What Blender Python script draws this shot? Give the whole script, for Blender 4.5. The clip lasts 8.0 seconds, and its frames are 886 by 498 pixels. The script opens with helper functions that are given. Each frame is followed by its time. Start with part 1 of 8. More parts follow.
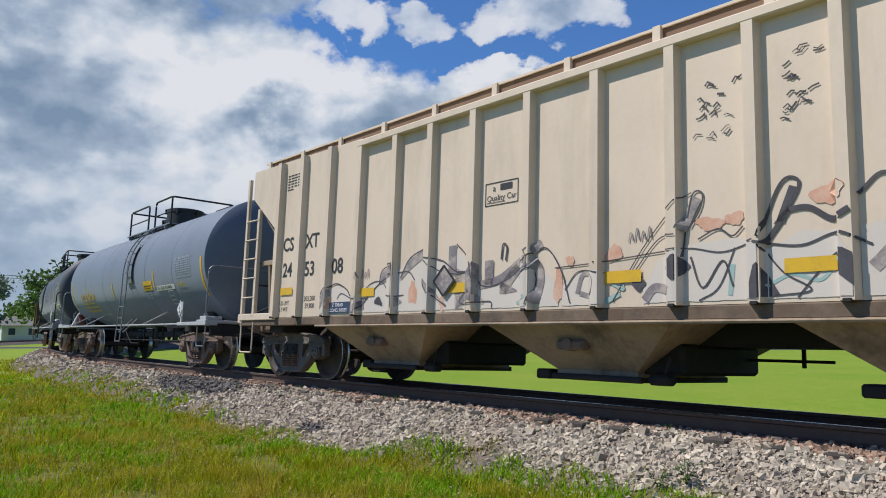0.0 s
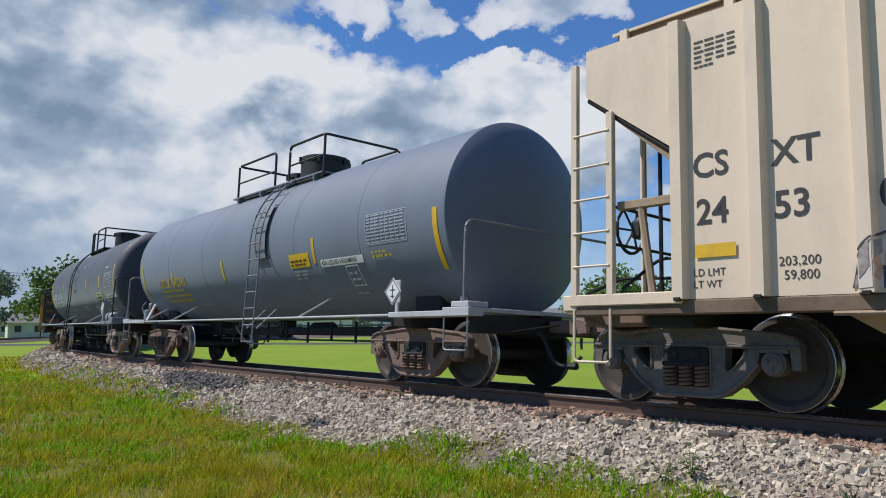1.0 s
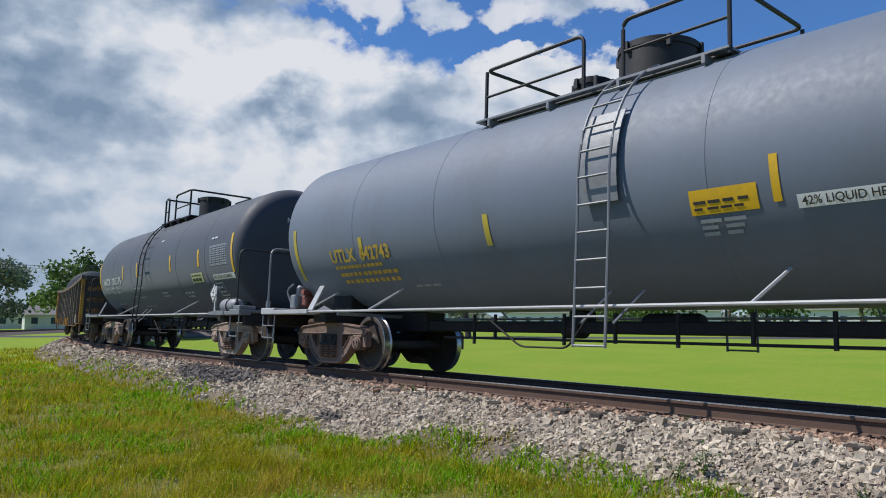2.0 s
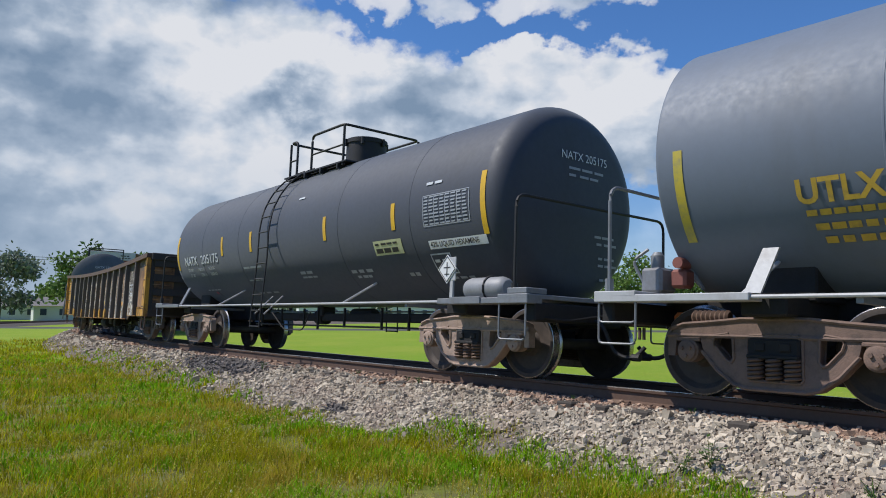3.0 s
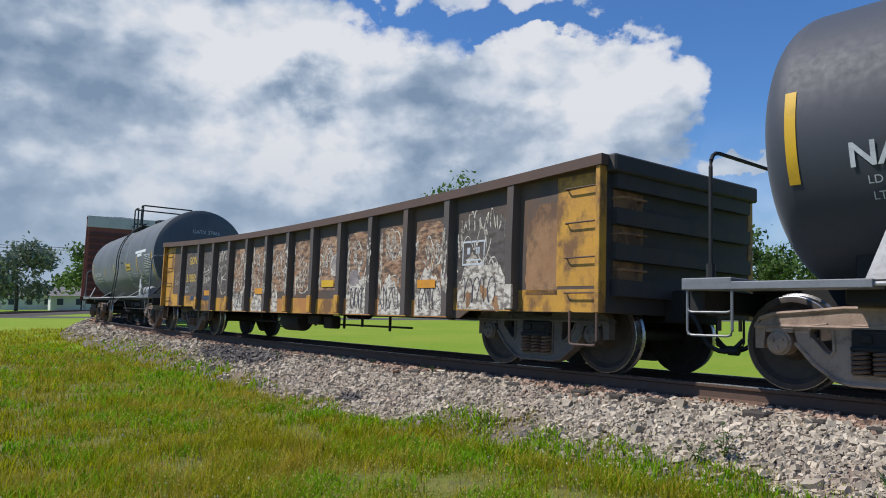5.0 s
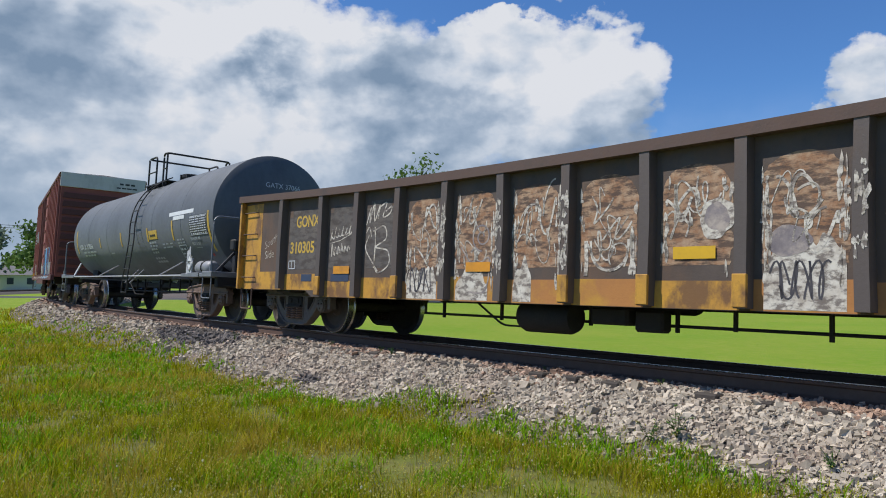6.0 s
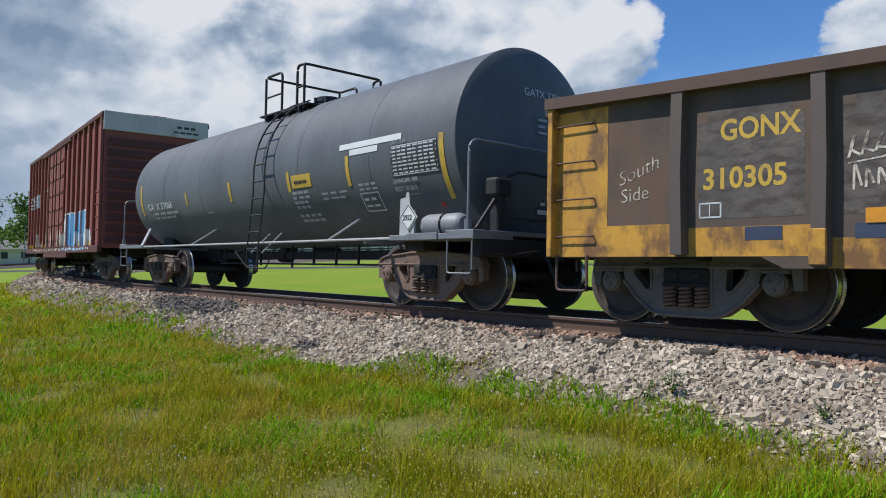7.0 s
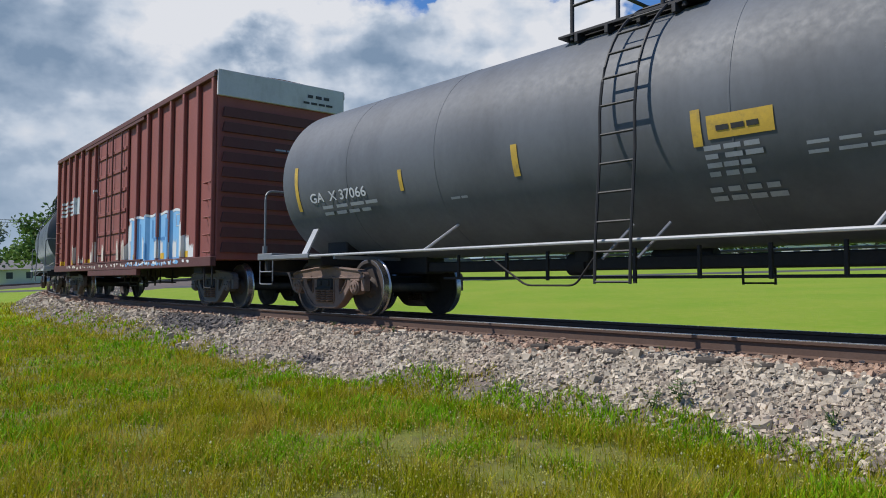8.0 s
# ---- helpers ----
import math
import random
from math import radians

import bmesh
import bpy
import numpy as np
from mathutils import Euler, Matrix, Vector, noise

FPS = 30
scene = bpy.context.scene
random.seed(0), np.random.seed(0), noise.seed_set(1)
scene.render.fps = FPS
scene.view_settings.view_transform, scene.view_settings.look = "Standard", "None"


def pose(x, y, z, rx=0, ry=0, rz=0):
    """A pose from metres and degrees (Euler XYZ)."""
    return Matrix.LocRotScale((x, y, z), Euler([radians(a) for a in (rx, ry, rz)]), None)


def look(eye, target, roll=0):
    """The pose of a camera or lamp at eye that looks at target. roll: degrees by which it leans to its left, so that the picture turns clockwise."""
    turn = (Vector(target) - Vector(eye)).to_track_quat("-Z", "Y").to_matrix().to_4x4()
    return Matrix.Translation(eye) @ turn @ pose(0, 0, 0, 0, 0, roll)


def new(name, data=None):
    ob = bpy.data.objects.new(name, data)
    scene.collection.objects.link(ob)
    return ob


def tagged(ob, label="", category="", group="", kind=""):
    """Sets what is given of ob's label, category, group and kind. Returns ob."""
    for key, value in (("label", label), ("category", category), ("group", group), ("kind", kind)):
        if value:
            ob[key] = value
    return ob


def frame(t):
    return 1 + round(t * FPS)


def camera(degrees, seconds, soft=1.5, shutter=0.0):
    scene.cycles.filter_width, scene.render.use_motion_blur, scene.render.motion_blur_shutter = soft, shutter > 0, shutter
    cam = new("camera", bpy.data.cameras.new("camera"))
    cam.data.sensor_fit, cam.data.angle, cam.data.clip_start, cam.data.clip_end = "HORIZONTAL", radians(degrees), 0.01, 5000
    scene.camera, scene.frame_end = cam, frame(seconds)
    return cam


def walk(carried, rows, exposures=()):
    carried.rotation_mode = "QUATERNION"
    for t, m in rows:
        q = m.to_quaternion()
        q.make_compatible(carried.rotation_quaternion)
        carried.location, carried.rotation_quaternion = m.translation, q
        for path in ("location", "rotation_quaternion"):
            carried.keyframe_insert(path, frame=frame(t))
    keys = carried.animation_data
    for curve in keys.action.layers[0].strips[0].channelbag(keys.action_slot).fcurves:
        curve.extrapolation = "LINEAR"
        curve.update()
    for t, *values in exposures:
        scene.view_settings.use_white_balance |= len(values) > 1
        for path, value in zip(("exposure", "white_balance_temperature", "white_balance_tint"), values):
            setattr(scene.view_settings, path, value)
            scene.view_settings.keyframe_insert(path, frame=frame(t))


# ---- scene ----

# ---------------------------------------------------------------- camera
cam = camera(62.06, 8.0, 1.0, 0.0)
PATH = [
    (0.0, pose(0.002, 0.011, 0.840, 96.33, 0.10, -0.24)),
    (0.2, pose(0.003, 0.011, 0.842, 96.39, 0.21, -0.25)),
    (0.5, pose(0.004, 0.012, 0.845, 95.92, 0.40, -0.83)),
    (0.8, pose(0.002, 0.008, 0.846, 96.08, 0.11, -0.18)),
    (1.0, pose(0.001, 0.005, 0.847, 95.92, 0.44, 0.10)),
    (1.2, pose(-0.003, -0.007, 0.853, 95.97, 0.11, -0.04)),
    (1.5, pose(-0.010, -0.024, 0.861, 96.01, -0.18, 0.60)),
    (1.7, pose(-0.008, -0.019, 0.860, 95.57, 0.02, 0.73)),
    (2.8, pose(0.001, 0.005, 0.854, 95.36, -0.10, 1.80)),
    (3.0, pose(0.003, 0.010, 0.853, 94.92, -0.09, 1.55)),
    (3.2, pose(-0.003, -0.005, 0.855, 94.54, 0.09, 2.00)),
    (3.5, pose(-0.011, -0.027, 0.857, 94.63, -0.14, 2.79)),
    (3.6, pose(-0.010, -0.022, 0.855, 94.37, -0.22, 2.89)),
    (3.7, pose(-0.009, -0.017, 0.853, 94.03, -0.17, 2.95)),
    (3.8, pose(-0.009, -0.013, 0.852, 93.86, -0.31, 2.97)),
    (4.0, pose(-0.007, -0.003, 0.848, 94.01, -0.56, 3.49)),
    (4.2, pose(-0.013, -0.011, 0.850, 94.13, -0.45, 3.71)),
    (4.5, pose(-0.022, -0.022, 0.852, 93.98, -0.22, 3.31)),
    (4.7, pose(-0.018, -0.017, 0.852, 94.11, -0.14, 2.95)),
    (5.8, pose(0.007, 0.012, 0.851, 93.20, -0.31, 0.41)),
    (6.0, pose(0.011, 0.017, 0.851, 92.73, -0.44, -0.46)),
    (6.2, pose(0.007, 0.011, 0.849, 92.41, 0.43, -0.35)),
    (6.5, pose(0.001, 0.002, 0.847, 91.26, 0.46, -0.74)),
    (6.7, pose(0.003, 0.004, 0.846, 90.71, 0.15, -0.92)),
    (6.9, pose(0.004, 0.006, 0.845, 90.33, 0.47, -0.86)),
    (7.0, pose(0.005, 0.007, 0.844, 89.97, 0.86, -0.83)),
    (7.1, pose(0.007, 0.007, 0.842, 90.82, 1.18, -1.27)),
    (7.2, pose(0.009, 0.007, 0.840, 91.37, 0.99, -1.54)),
    (7.3, pose(0.010, 0.008, 0.838, 91.48, 0.79, -1.63)),
    (7.4, pose(0.012, 0.008, 0.836, 91.00, 0.99, -1.15)),
    (7.5, pose(0.014, 0.008, 0.834, 89.51, 1.39, -1.13)),
    (7.6, pose(0.013, 0.007, 0.831, 88.58, 2.04, -1.22)),
    (7.7, pose(0.012, 0.007, 0.828, 88.84, 2.54, -1.44)),
    (7.8, pose(0.011, 0.006, 0.826, 89.94, 3.25, -1.79)),
    (7.9, pose(0.010, 0.006, 0.823, 91.00, 2.33, -0.31)),
    (8.0, pose(0.009, 0.005, 0.820, 91.08, 1.67, -0.53)),
]
walk(cam, PATH)

# ---------------------------------------------------------------- light
SUN_AZ = radians(88)      # to the left of the line of sight
SUN_EL = radians(54)
sun_dir = Vector((-math.sin(SUN_AZ) * math.cos(SUN_EL), math.cos(SUN_AZ) * math.cos(SUN_EL), math.sin(SUN_EL)))
sun = new("sun", bpy.data.lights.new("sun", "SUN"))
sun.data.energy, sun.data.angle, sun.data.color = 4.5, radians(0.6), (1.0, 0.955, 0.90)
sun.matrix_world = look(sun_dir * 100, (0, 0, 0))
scene.view_settings.exposure = 0.0


class Nodes:
    """Short hand for building node trees."""

    def __init__(self, tree):
        self.t = tree
        tree.nodes.clear()

    def n(self, kind, **kw):
        node = self.t.nodes.new(kind)
        for k, v in kw.items():
            if k == "op":
                node.operation = v
            elif k == "blend":
                node.blend_type = v
            elif k == "ftype":
                node.feature = v
            elif k == "stype":
                node.sky_type = v
        return node

    def link(self, a, b):
        self.t.links.new(a, b)

    def val(self, sock, v):
        if isinstance(v, (int, float)):
            sock.default_value = v
        elif isinstance(v, (tuple, list)):
            sock.default_value = tuple(v) if len(v) == 4 or sock.type == "VECTOR" else (*v, 1)
        else:
            self.link(v, sock)

    def math(self, op, a, b=0.0, clamp=False):
        m = self.n("ShaderNodeMath", op=op)
        m.use_clamp = clamp
        self.val(m.inputs[0], a)
        self.val(m.inputs[1], b)
        return m.outputs[0]

    def noise(self, vec, scale, detail=4.0, rough=0.55, dist=0.0):
        m = self.n("ShaderNodeTexNoise")
        if vec is not None:
            self.link(vec, m.inputs["Vector"])
        m.inputs["Scale"].default_value, m.inputs["Detail"].default_value = scale, detail
        m.inputs["Roughness"].default_value, m.inputs["Distortion"].default_value = rough, dist
        return m.outputs["Fac"]

    def ramp(self, fac, stops):
        m = self.n("ShaderNodeValToRGB")
        self.link(fac, m.inputs[0])
        e = m.color_ramp.elements
        while len(e) < len(stops):
            e.new(0.5)
        for el, (p, c) in zip(e, stops):
            el.position = p
            el.color = (c, c, c, 1) if isinstance(c, (int, float)) else (*c, 1)
        return m.outputs[0]

    def mix(self, fac, a, b, blend="MIX"):
        m = self.n("ShaderNodeMixRGB", blend=blend)
        self.val(m.inputs[0], fac)
        self.val(m.inputs[1], a)
        self.val(m.inputs[2], b)
        return m.outputs[0]

    def scaled(self, vec, sx, sy, sz, off=(0, 0, 0)):
        m = self.n("ShaderNodeMapping")
        self.link(vec, m.inputs[0])
        m.inputs["Scale"].default_value = (sx, sy, sz)
        m.inputs["Location"].default_value = off
        return m.outputs[0]


# sky: clear blue with broken cumulus
world = bpy.data.worlds.new("world")
scene.world = world
world.use_nodes = True
w = Nodes(world.node_tree)
sky = w.n("ShaderNodeTexSky", stype="NISHITA")
sky.sun_disc, sky.sun_elevation, sky.sun_rotation = False, SUN_EL, -SUN_AZ
sky.air_density, sky.dust_density, sky.ozone_density = 1.0, 0.15, 4.5
SKY = 0.10
skyc = w.mix(1.0, sky.outputs[0], (SKY * 0.62, SKY * 0.93, SKY * 1.28), "MULTIPLY")
tc = w.n("ShaderNodeTexCoord").outputs["Generated"]


def near_dir(az, el, inner, outer):
    """1 within inner degrees of a direction, 0 beyond outer."""
    a, e = radians(az), radians(el)
    d = w.n("ShaderNodeVectorMath", op="DOT_PRODUCT")
    w.link(tc, d.inputs[0])
    d.inputs[1].default_value = (-math.sin(a) * math.cos(e), math.cos(a) * math.cos(e), math.sin(e))
    return smooth(d.outputs["Value"], math.cos(radians(outer)), math.cos(radians(inner)))


def smooth(v, lo, hi):
    m = w.n("ShaderNodeMapRange")
    m.interpolation_type = "SMOOTHSTEP"
    w.link(v, m.inputs["Value"])
    m.inputs["From Min"].default_value, m.inputs["From Max"].default_value = lo, hi
    return m.outputs["Result"]


xyz = w.n("ShaderNodeSeparateXYZ")
w.link(tc, xyz.inputs[0])
AZ = w.math("MULTIPLY", w.math("ARCTAN2", w.math("MULTIPLY", xyz.outputs[0], -1.0), xyz.outputs[1]), 57.29578)
EL = w.math("MULTIPLY", w.math("ARCSINE", xyz.outputs[2]), 57.29578)
cv = w.scaled(tc, 1.0, 1.0, 1.35, (0.31, 0.12, 0.4))
# billows push the outlines of the clouds about
push_a = w.math("ADD", w.math("MULTIPLY", w.math("SUBTRACT", w.noise(cv, 9.0, 7.0, 0.52), 0.5), 11.0), w.math("MULTIPLY", w.math("SUBTRACT", w.noise(cv, 34.0, 5.0, 0.55), 0.5), 3.6))
push_e = w.math("ADD", w.math("MULTIPLY", w.math("SUBTRACT", w.noise(w.scaled(cv, 1, 1, 1, (3.1, 1.7, 0.3)), 9.0, 7.0, 0.52), 0.5), 7.0), w.math("MULTIPLY", w.math("SUBTRACT", w.noise(w.scaled(cv, 1, 1, 1, (1.1, 4.7, 2.3)), 34.0, 5.0, 0.55), 0.5), 2.8))
AZW, ELW = w.math("ADD", AZ, push_a), w.math("ADD", EL, push_e)


def mass(az, el, ra, re, amount, soft=0.35, still=False):
    """A cloud mass (or a gap in the clouds) of given reach in degrees."""
    a = w.math("DIVIDE", w.math("SUBTRACT", AZ if still else AZW, az), ra)
    e = w.math("DIVIDE", w.math("SUBTRACT", EL if still else ELW, el), re)
    d = w.math("ADD", w.math("MULTIPLY", a, a), w.math("MULTIPLY", e, e))
    return w.math("MULTIPLY", smooth(d, 1 + soft, 1 - soft), amount)


def total(parts):
    f = parts[0]
    for q in parts[1:]:
        f = w.math("ADD", f, q)
    return f


MASSES = ((26, 10, 26, 13.5, 1.0), (33, 24, 12, 14, 1.0), (9, 10, 14, 10.5, 1.0), (-7.0, 14.6, 9.5, 5.0, 1.0), (-3, 18.5, 4.5, 2.0, 0.8), (-33.5, 11, 5.5, 6.0, 1.0), (-20, 10.0, 3.5, 0.9, 0.7), (-20, 8.0, 12, 3.5, 0.25, 0.9), (6.5, 23.6, 2.2, 1.3, 0.62, 0.8),
          (1.0, 23.6, 2.6, 1.4, 0.62, 0.8), (-5.3, 23.6, 2.6, 1.3, 0.62, 0.8), (-10.5, 23.2, 3.2, 1.6, 0.62, 0.8), (13, 24.2, 4.0, 1.6, 0.55, 0.8), (19, 25.5, 3.5, 1.6, 0.6, 0.8), (3, 30, 7, 2.5, 0.7), (-1.5, 20.8, 1.6, 1.2, -0.5, 0.8))
view = near_dir(0, 12, 40, 62)
dens = total([mass(*q) for q in MASSES])
far = w.math("SUBTRACT", w.math("ADD", w.math("MULTIPLY", w.noise(cv, 5.0, 9.0, 0.56, 0.25), 0.72), w.math("MULTIPLY", w.noise(cv, 16.0, 6.0, 0.6, 0.3), 0.28)), 0.60)
dens = w.mix(view, w.math("MULTIPLY", far, 6.0), dens)
cover = w.ramp(dens, [(0.12, 0.0), (0.45, 0.80), (0.85, 1.0)])
haze = smooth(EL, 15.0, 1.0)
cover = w.math("MAXIMUM", cover, w.math("MULTIPLY", haze, 0.62))
# relief of the billows, lit from the upper left, and broad grey bellies
lobe = w.noise(cv, 8.5, 7.0, 0.50)
lobe_sun = w.noise(w.scaled(cv, 1, 1, 1, (0.022, 0.002, -0.026)), 8.5, 7.0, 0.50)
body_n = w.noise(w.scaled(tc, 1.0, 1.0, 2.0, (0.7, 0.2, 0.1)), 5.0, 5.0, 0.52)
shade = w.math("ADD", w.math("MULTIPLY", w.math("SUBTRACT", lobe_sun, lobe), 2.6), w.math("MULTIPLY", w.math("SUBTRACT", body_n, 0.47), 2.3))
BELLIES = ((9.0, 15.8, 4.0, 3.2, 0.42), (2.8, 17.2, 2.4, 2.6, 0.26), (33, 17, 8, 11, 0.34), (31, 5, 12, 4.5, 0.30), (6, 8.5, 6, 2.2, 0.22), (-7, 10.0, 9, 2.6, 0.16), (16, 19.5, 11, 3.2, -0.34), (-8, 17.5, 9, 2.6, -0.34), (-33, 14, 6, 4, -0.25), (17, 11, 6, 3, -0.16))
shade = w.math("ADD", shade, total([mass(a, e, ra, re, k, 0.95) for a, e, ra, re, k in BELLIES]))
ccol = w.ramp(w.math("ADD", shade, 0.30, True), [(0.0, (0.73, 0.75, 0.80)), (0.30, (0.55, 0.615, 0.715)), (0.60, (0.34, 0.425, 0.55)), (1.0, (0.20, 0.285, 0.41))])
ccol = w.mix(w.math("MULTIPLY", haze, 0.55), ccol, (0.37, 0.47, 0.60))
# clouds near the sun scatter more of its light forward
glow = near_dir(88, 54, 4, 54)
ccol = w.mix(glow, ccol, (1.7, 1.68, 1.64))
bg = w.n("ShaderNodeBackground")
w.link(w.mix(cover, skyc, ccol), bg.inputs[0])
bg.inputs[1].default_value = 1.0
out = w.n("ShaderNodeOutputWorld")
w.link(bg.outputs[0], out.inputs[0])


# ---------------------------------------------------------------- materials
def surface(name, base, rough=0.6, metal=0.0, second=None, amount=0.5, scale=1.2, fine=30.0, dirt=None, dirt_amount=0.3, dirt_scale=2.5, streak=1.0, bump=0.15, bump_scale=60.0, coat=0.0, random_tint=0.0, island=False, dirt_range=(0.50, 0.72)):
    """A worn painted or natural surface: two tones at two scales, dirt in vertical streaks, fine relief."""
    m = bpy.data.materials.new(name)
    m.use_nodes = True
    k = Nodes(m.node_tree)
    p = k.n("ShaderNodeBsdfPrincipled")
    o = k.n("ShaderNodeOutputMaterial")
    k.link(p.outputs[0], o.inputs[0])
    co = k.n("ShaderNodeTexCoord").outputs["Object"]
    second = second or tuple(c * 0.72 for c in base)
    a = k.noise(co, scale, 5.0, 0.6)
    b = k.noise(co, fine, 4.0, 0.6)
    f = k.math("ADD", k.math("MULTIPLY", k.math("SUBTRACT", a, 0.38), 2.2), k.math("MULTIPLY", k.math("SUBTRACT", b, 0.5), 0.9), True)
    col = k.mix(k.math("MULTIPLY", f, amount), base, second)
    r = k.math("ADD", rough, k.math("MULTIPLY", k.math("SUBTRACT", b, 0.5), 0.25))
    if dirt:
        d = k.noise(k.scaled(co, 1.0, 1.0, 1.0 / streak), dirt_scale, 7.0, 0.65)
        d = k.ramp(d, [(dirt_range[0], 0.0), (dirt_range[1], 1.0)])
        col = k.mix(k.math("MULTIPLY", d, dirt_amount), col, dirt)
    if random_tint:
        if island:
            rnd = k.n("ShaderNodeNewGeometry").outputs["Random Per Island"]
        else:
            rnd = k.n("ShaderNodeObjectInfo").outputs["Random"]
        col = k.mix(1.0, col, k.ramp(rnd, [(0.0, 1.0 - random_tint), (1.0, 1.0 + random_tint)]), "MULTIPLY")
    k.link(col, p.inputs["Base Color"])
    k.link(r, p.inputs["Roughness"])
    p.inputs["Metallic"].default_value = metal
    if coat:
        p.inputs["Coat Weight"].default_value = coat
        p.inputs["Coat Roughness"].default_value = 0.25
    if bump:
        bn = k.n("ShaderNodeBump")
        bn.inputs["Strength"].default_value = bump
        bn.inputs["Distance"].default_value = 0.01
        k.link(k.noise(co, bump_scale, 4.0, 0.6), bn.inputs["Height"])
        k.link(bn.outputs[0], p.inputs["Normal"])
    return m


M = {}
M["tank_grey"] = surface("tank_grey", (0.136, 0.163, 0.208), 0.60, 0, (0.112, 0.135, 0.176), 0.6, 0.5, 12, (0.09, 0.09, 0.09), 0.30, 1.3, 3.0, 0.0)
M["tank_charcoal"] = surface("tank_charcoal", (0.043, 0.048, 0.064), 0.62, 0, (0.033, 0.037, 0.050), 0.6, 0.5, 12, (0.035, 0.035, 0.036), 0.35, 1.3, 3.0, 0.0)
M["tank_slate"] = surface("tank_slate", (0.105, 0.114, 0.126), 0.60, 0, (0.076, 0.082, 0.092), 0.8, 0.6, 12, (0.045, 0.048, 0.052), 0.5, 1.1, 3.5, 0.0, dirt_range=(0.44, 0.66))
for key in ("tank_grey", "tank_charcoal", "tank_slate"):      # chalked old paint
    for node in M[key].node_tree.nodes:
        if node.type == "BSDF_PRINCIPLED":
            node.inputs["Sheen Weight"].default_value = 0.10 if key == "tank_slate" else 0.20
            node.inputs["Sheen Roughness"].default_value = 0.45
            node.inputs["Sheen Tint"].default_value = (0.8, 0.9, 1.0, 1.0)
M["black_steel"] = surface("black_steel", (0.013, 0.013, 0.014), 0.6, 0, (0.026, 0.022, 0.020), 0.6, 4, 40, (0.05, 0.033, 0.025), 0.3, 6, 1, 0.2, 80)
M["underframe"] = surface("underframe", (0.012, 0.011, 0.011), 0.8, 0, (0.024, 0.019, 0.016), 0.7, 3, 30, (0.045, 0.033, 0.025), 0.3, 5, 1, 0.25, 60)
M["grey_steel"] = surface("grey_steel", (0.22, 0.23, 0.245), 0.5, 0.2, (0.14, 0.14, 0.145), 0.6, 3, 30, (0.12, 0.09, 0.07), 0.4, 5, 1, 0.15, 60)
M["white_steel"] = surface("white_steel", (0.46, 0.465, 0.47), 0.5, 0, (0.34, 0.335, 0.33), 0.6, 3, 30, (0.16, 0.12, 0.09), 0.4, 4, 1, 0.1, 60)
M["dull_steel"] = surface("dull_steel", (0.27, 0.275, 0.285), 0.55, 0.1, (0.20, 0.20, 0.205), 0.6, 3, 30, (0.10, 0.09, 0.08), 0.5, 4, 2, 0.12, 50)
M["cast_rust"] = surface("cast_rust", (0.20, 0.13, 0.10), 0.85, 0, (0.105, 0.075, 0.062), 0.8, 4, 40, (0.06, 0.05, 0.045), 0.6, 5, 1, 0.35, 70)
M["cast_grey"] = surface("cast_grey", (0.145, 0.125, 0.112), 0.85, 0, (0.075, 0.063, 0.056), 0.8, 4, 40, (0.05, 0.045, 0.04), 0.6, 5, 1, 0.35, 70)
M["cast_tan"] = surface("cast_tan", (0.38, 0.275, 0.215), 0.85, 0, (0.21, 0.145, 0.11), 0.8, 4, 40, (0.06, 0.05, 0.045), 0.6, 5, 1, 0.35, 70)
M["spring_steel"] = surface("spring_steel", (0.16, 0.10, 0.07), 0.75, 0.2, (0.09, 0.06, 0.05), 0.7, 6, 40, None, 0, 1, 1, 0.2, 90)
M["wheel_side"] = surface("wheel_side", (0.055, 0.042, 0.035), 0.75, 0, (0.028, 0.023, 0.021), 0.9, 3, 20, (0.16, 0.115, 0.09), 0.5, 3, 1, 0.2, 50)
M["wheel_tread"] = surface("wheel_tread", (0.42, 0.40, 0.38), 0.28, 0.9, (0.30, 0.28, 0.26), 0.5, 8, 60, None, 0, 1, 1, 0.05, 90)
M["cream"] = surface("cream", (0.71, 0.575, 0.435), 0.6, 0, (0.60, 0.475, 0.345), 0.6, 0.7, 14, (0.33, 0.26, 0.19), 0.35, 1.6, 4.0, 0.06, 30)
# brown grime, darkened further so the colour carries the shade under the car
M["cream_grime_shade"] = surface("cream_grime_shade", (0.36, 0.265, 0.175), 0.85, 0, (0.18, 0.13, 0.09), 0.9, 1.2, 14, (0.06, 0.045, 0.034), 0.8, 2.0, 2.0, 0.1, 40)
M["sill_grime"] = surface("sill_grime", (0.13, 0.085, 0.055), 0.85, 0, (0.28, 0.21, 0.15), 0.8, 1.4, 18, (0.04, 0.03, 0.024), 0.7, 2.2, 1, 0.15, 40)
M["grating_rust"] = surface("grating_rust", (0.20, 0.115, 0.065), 0.8, 0, (0.32, 0.20, 0.11), 0.6, 3, 30)
M["gon_grey"] = surface("gon_grey", (0.080, 0.059, 0.048), 0.75, 0, (0.135, 0.102, 0.082), 0.9, 1.6, 18, (0.15, 0.085, 0.05), 0.7, 1.8, 2.0, 0.25, 40, dirt_range=(0.46, 0.64))
M["gon_rust"] = surface("gon_rust", (0.30, 0.155, 0.075), 0.85, 0, (0.42, 0.25, 0.12), 0.9, 2.6, 24, (0.10, 0.06, 0.04), 0.8, 3.0, 1.5, 0.3, 40, dirt_range=(0.46, 0.60))
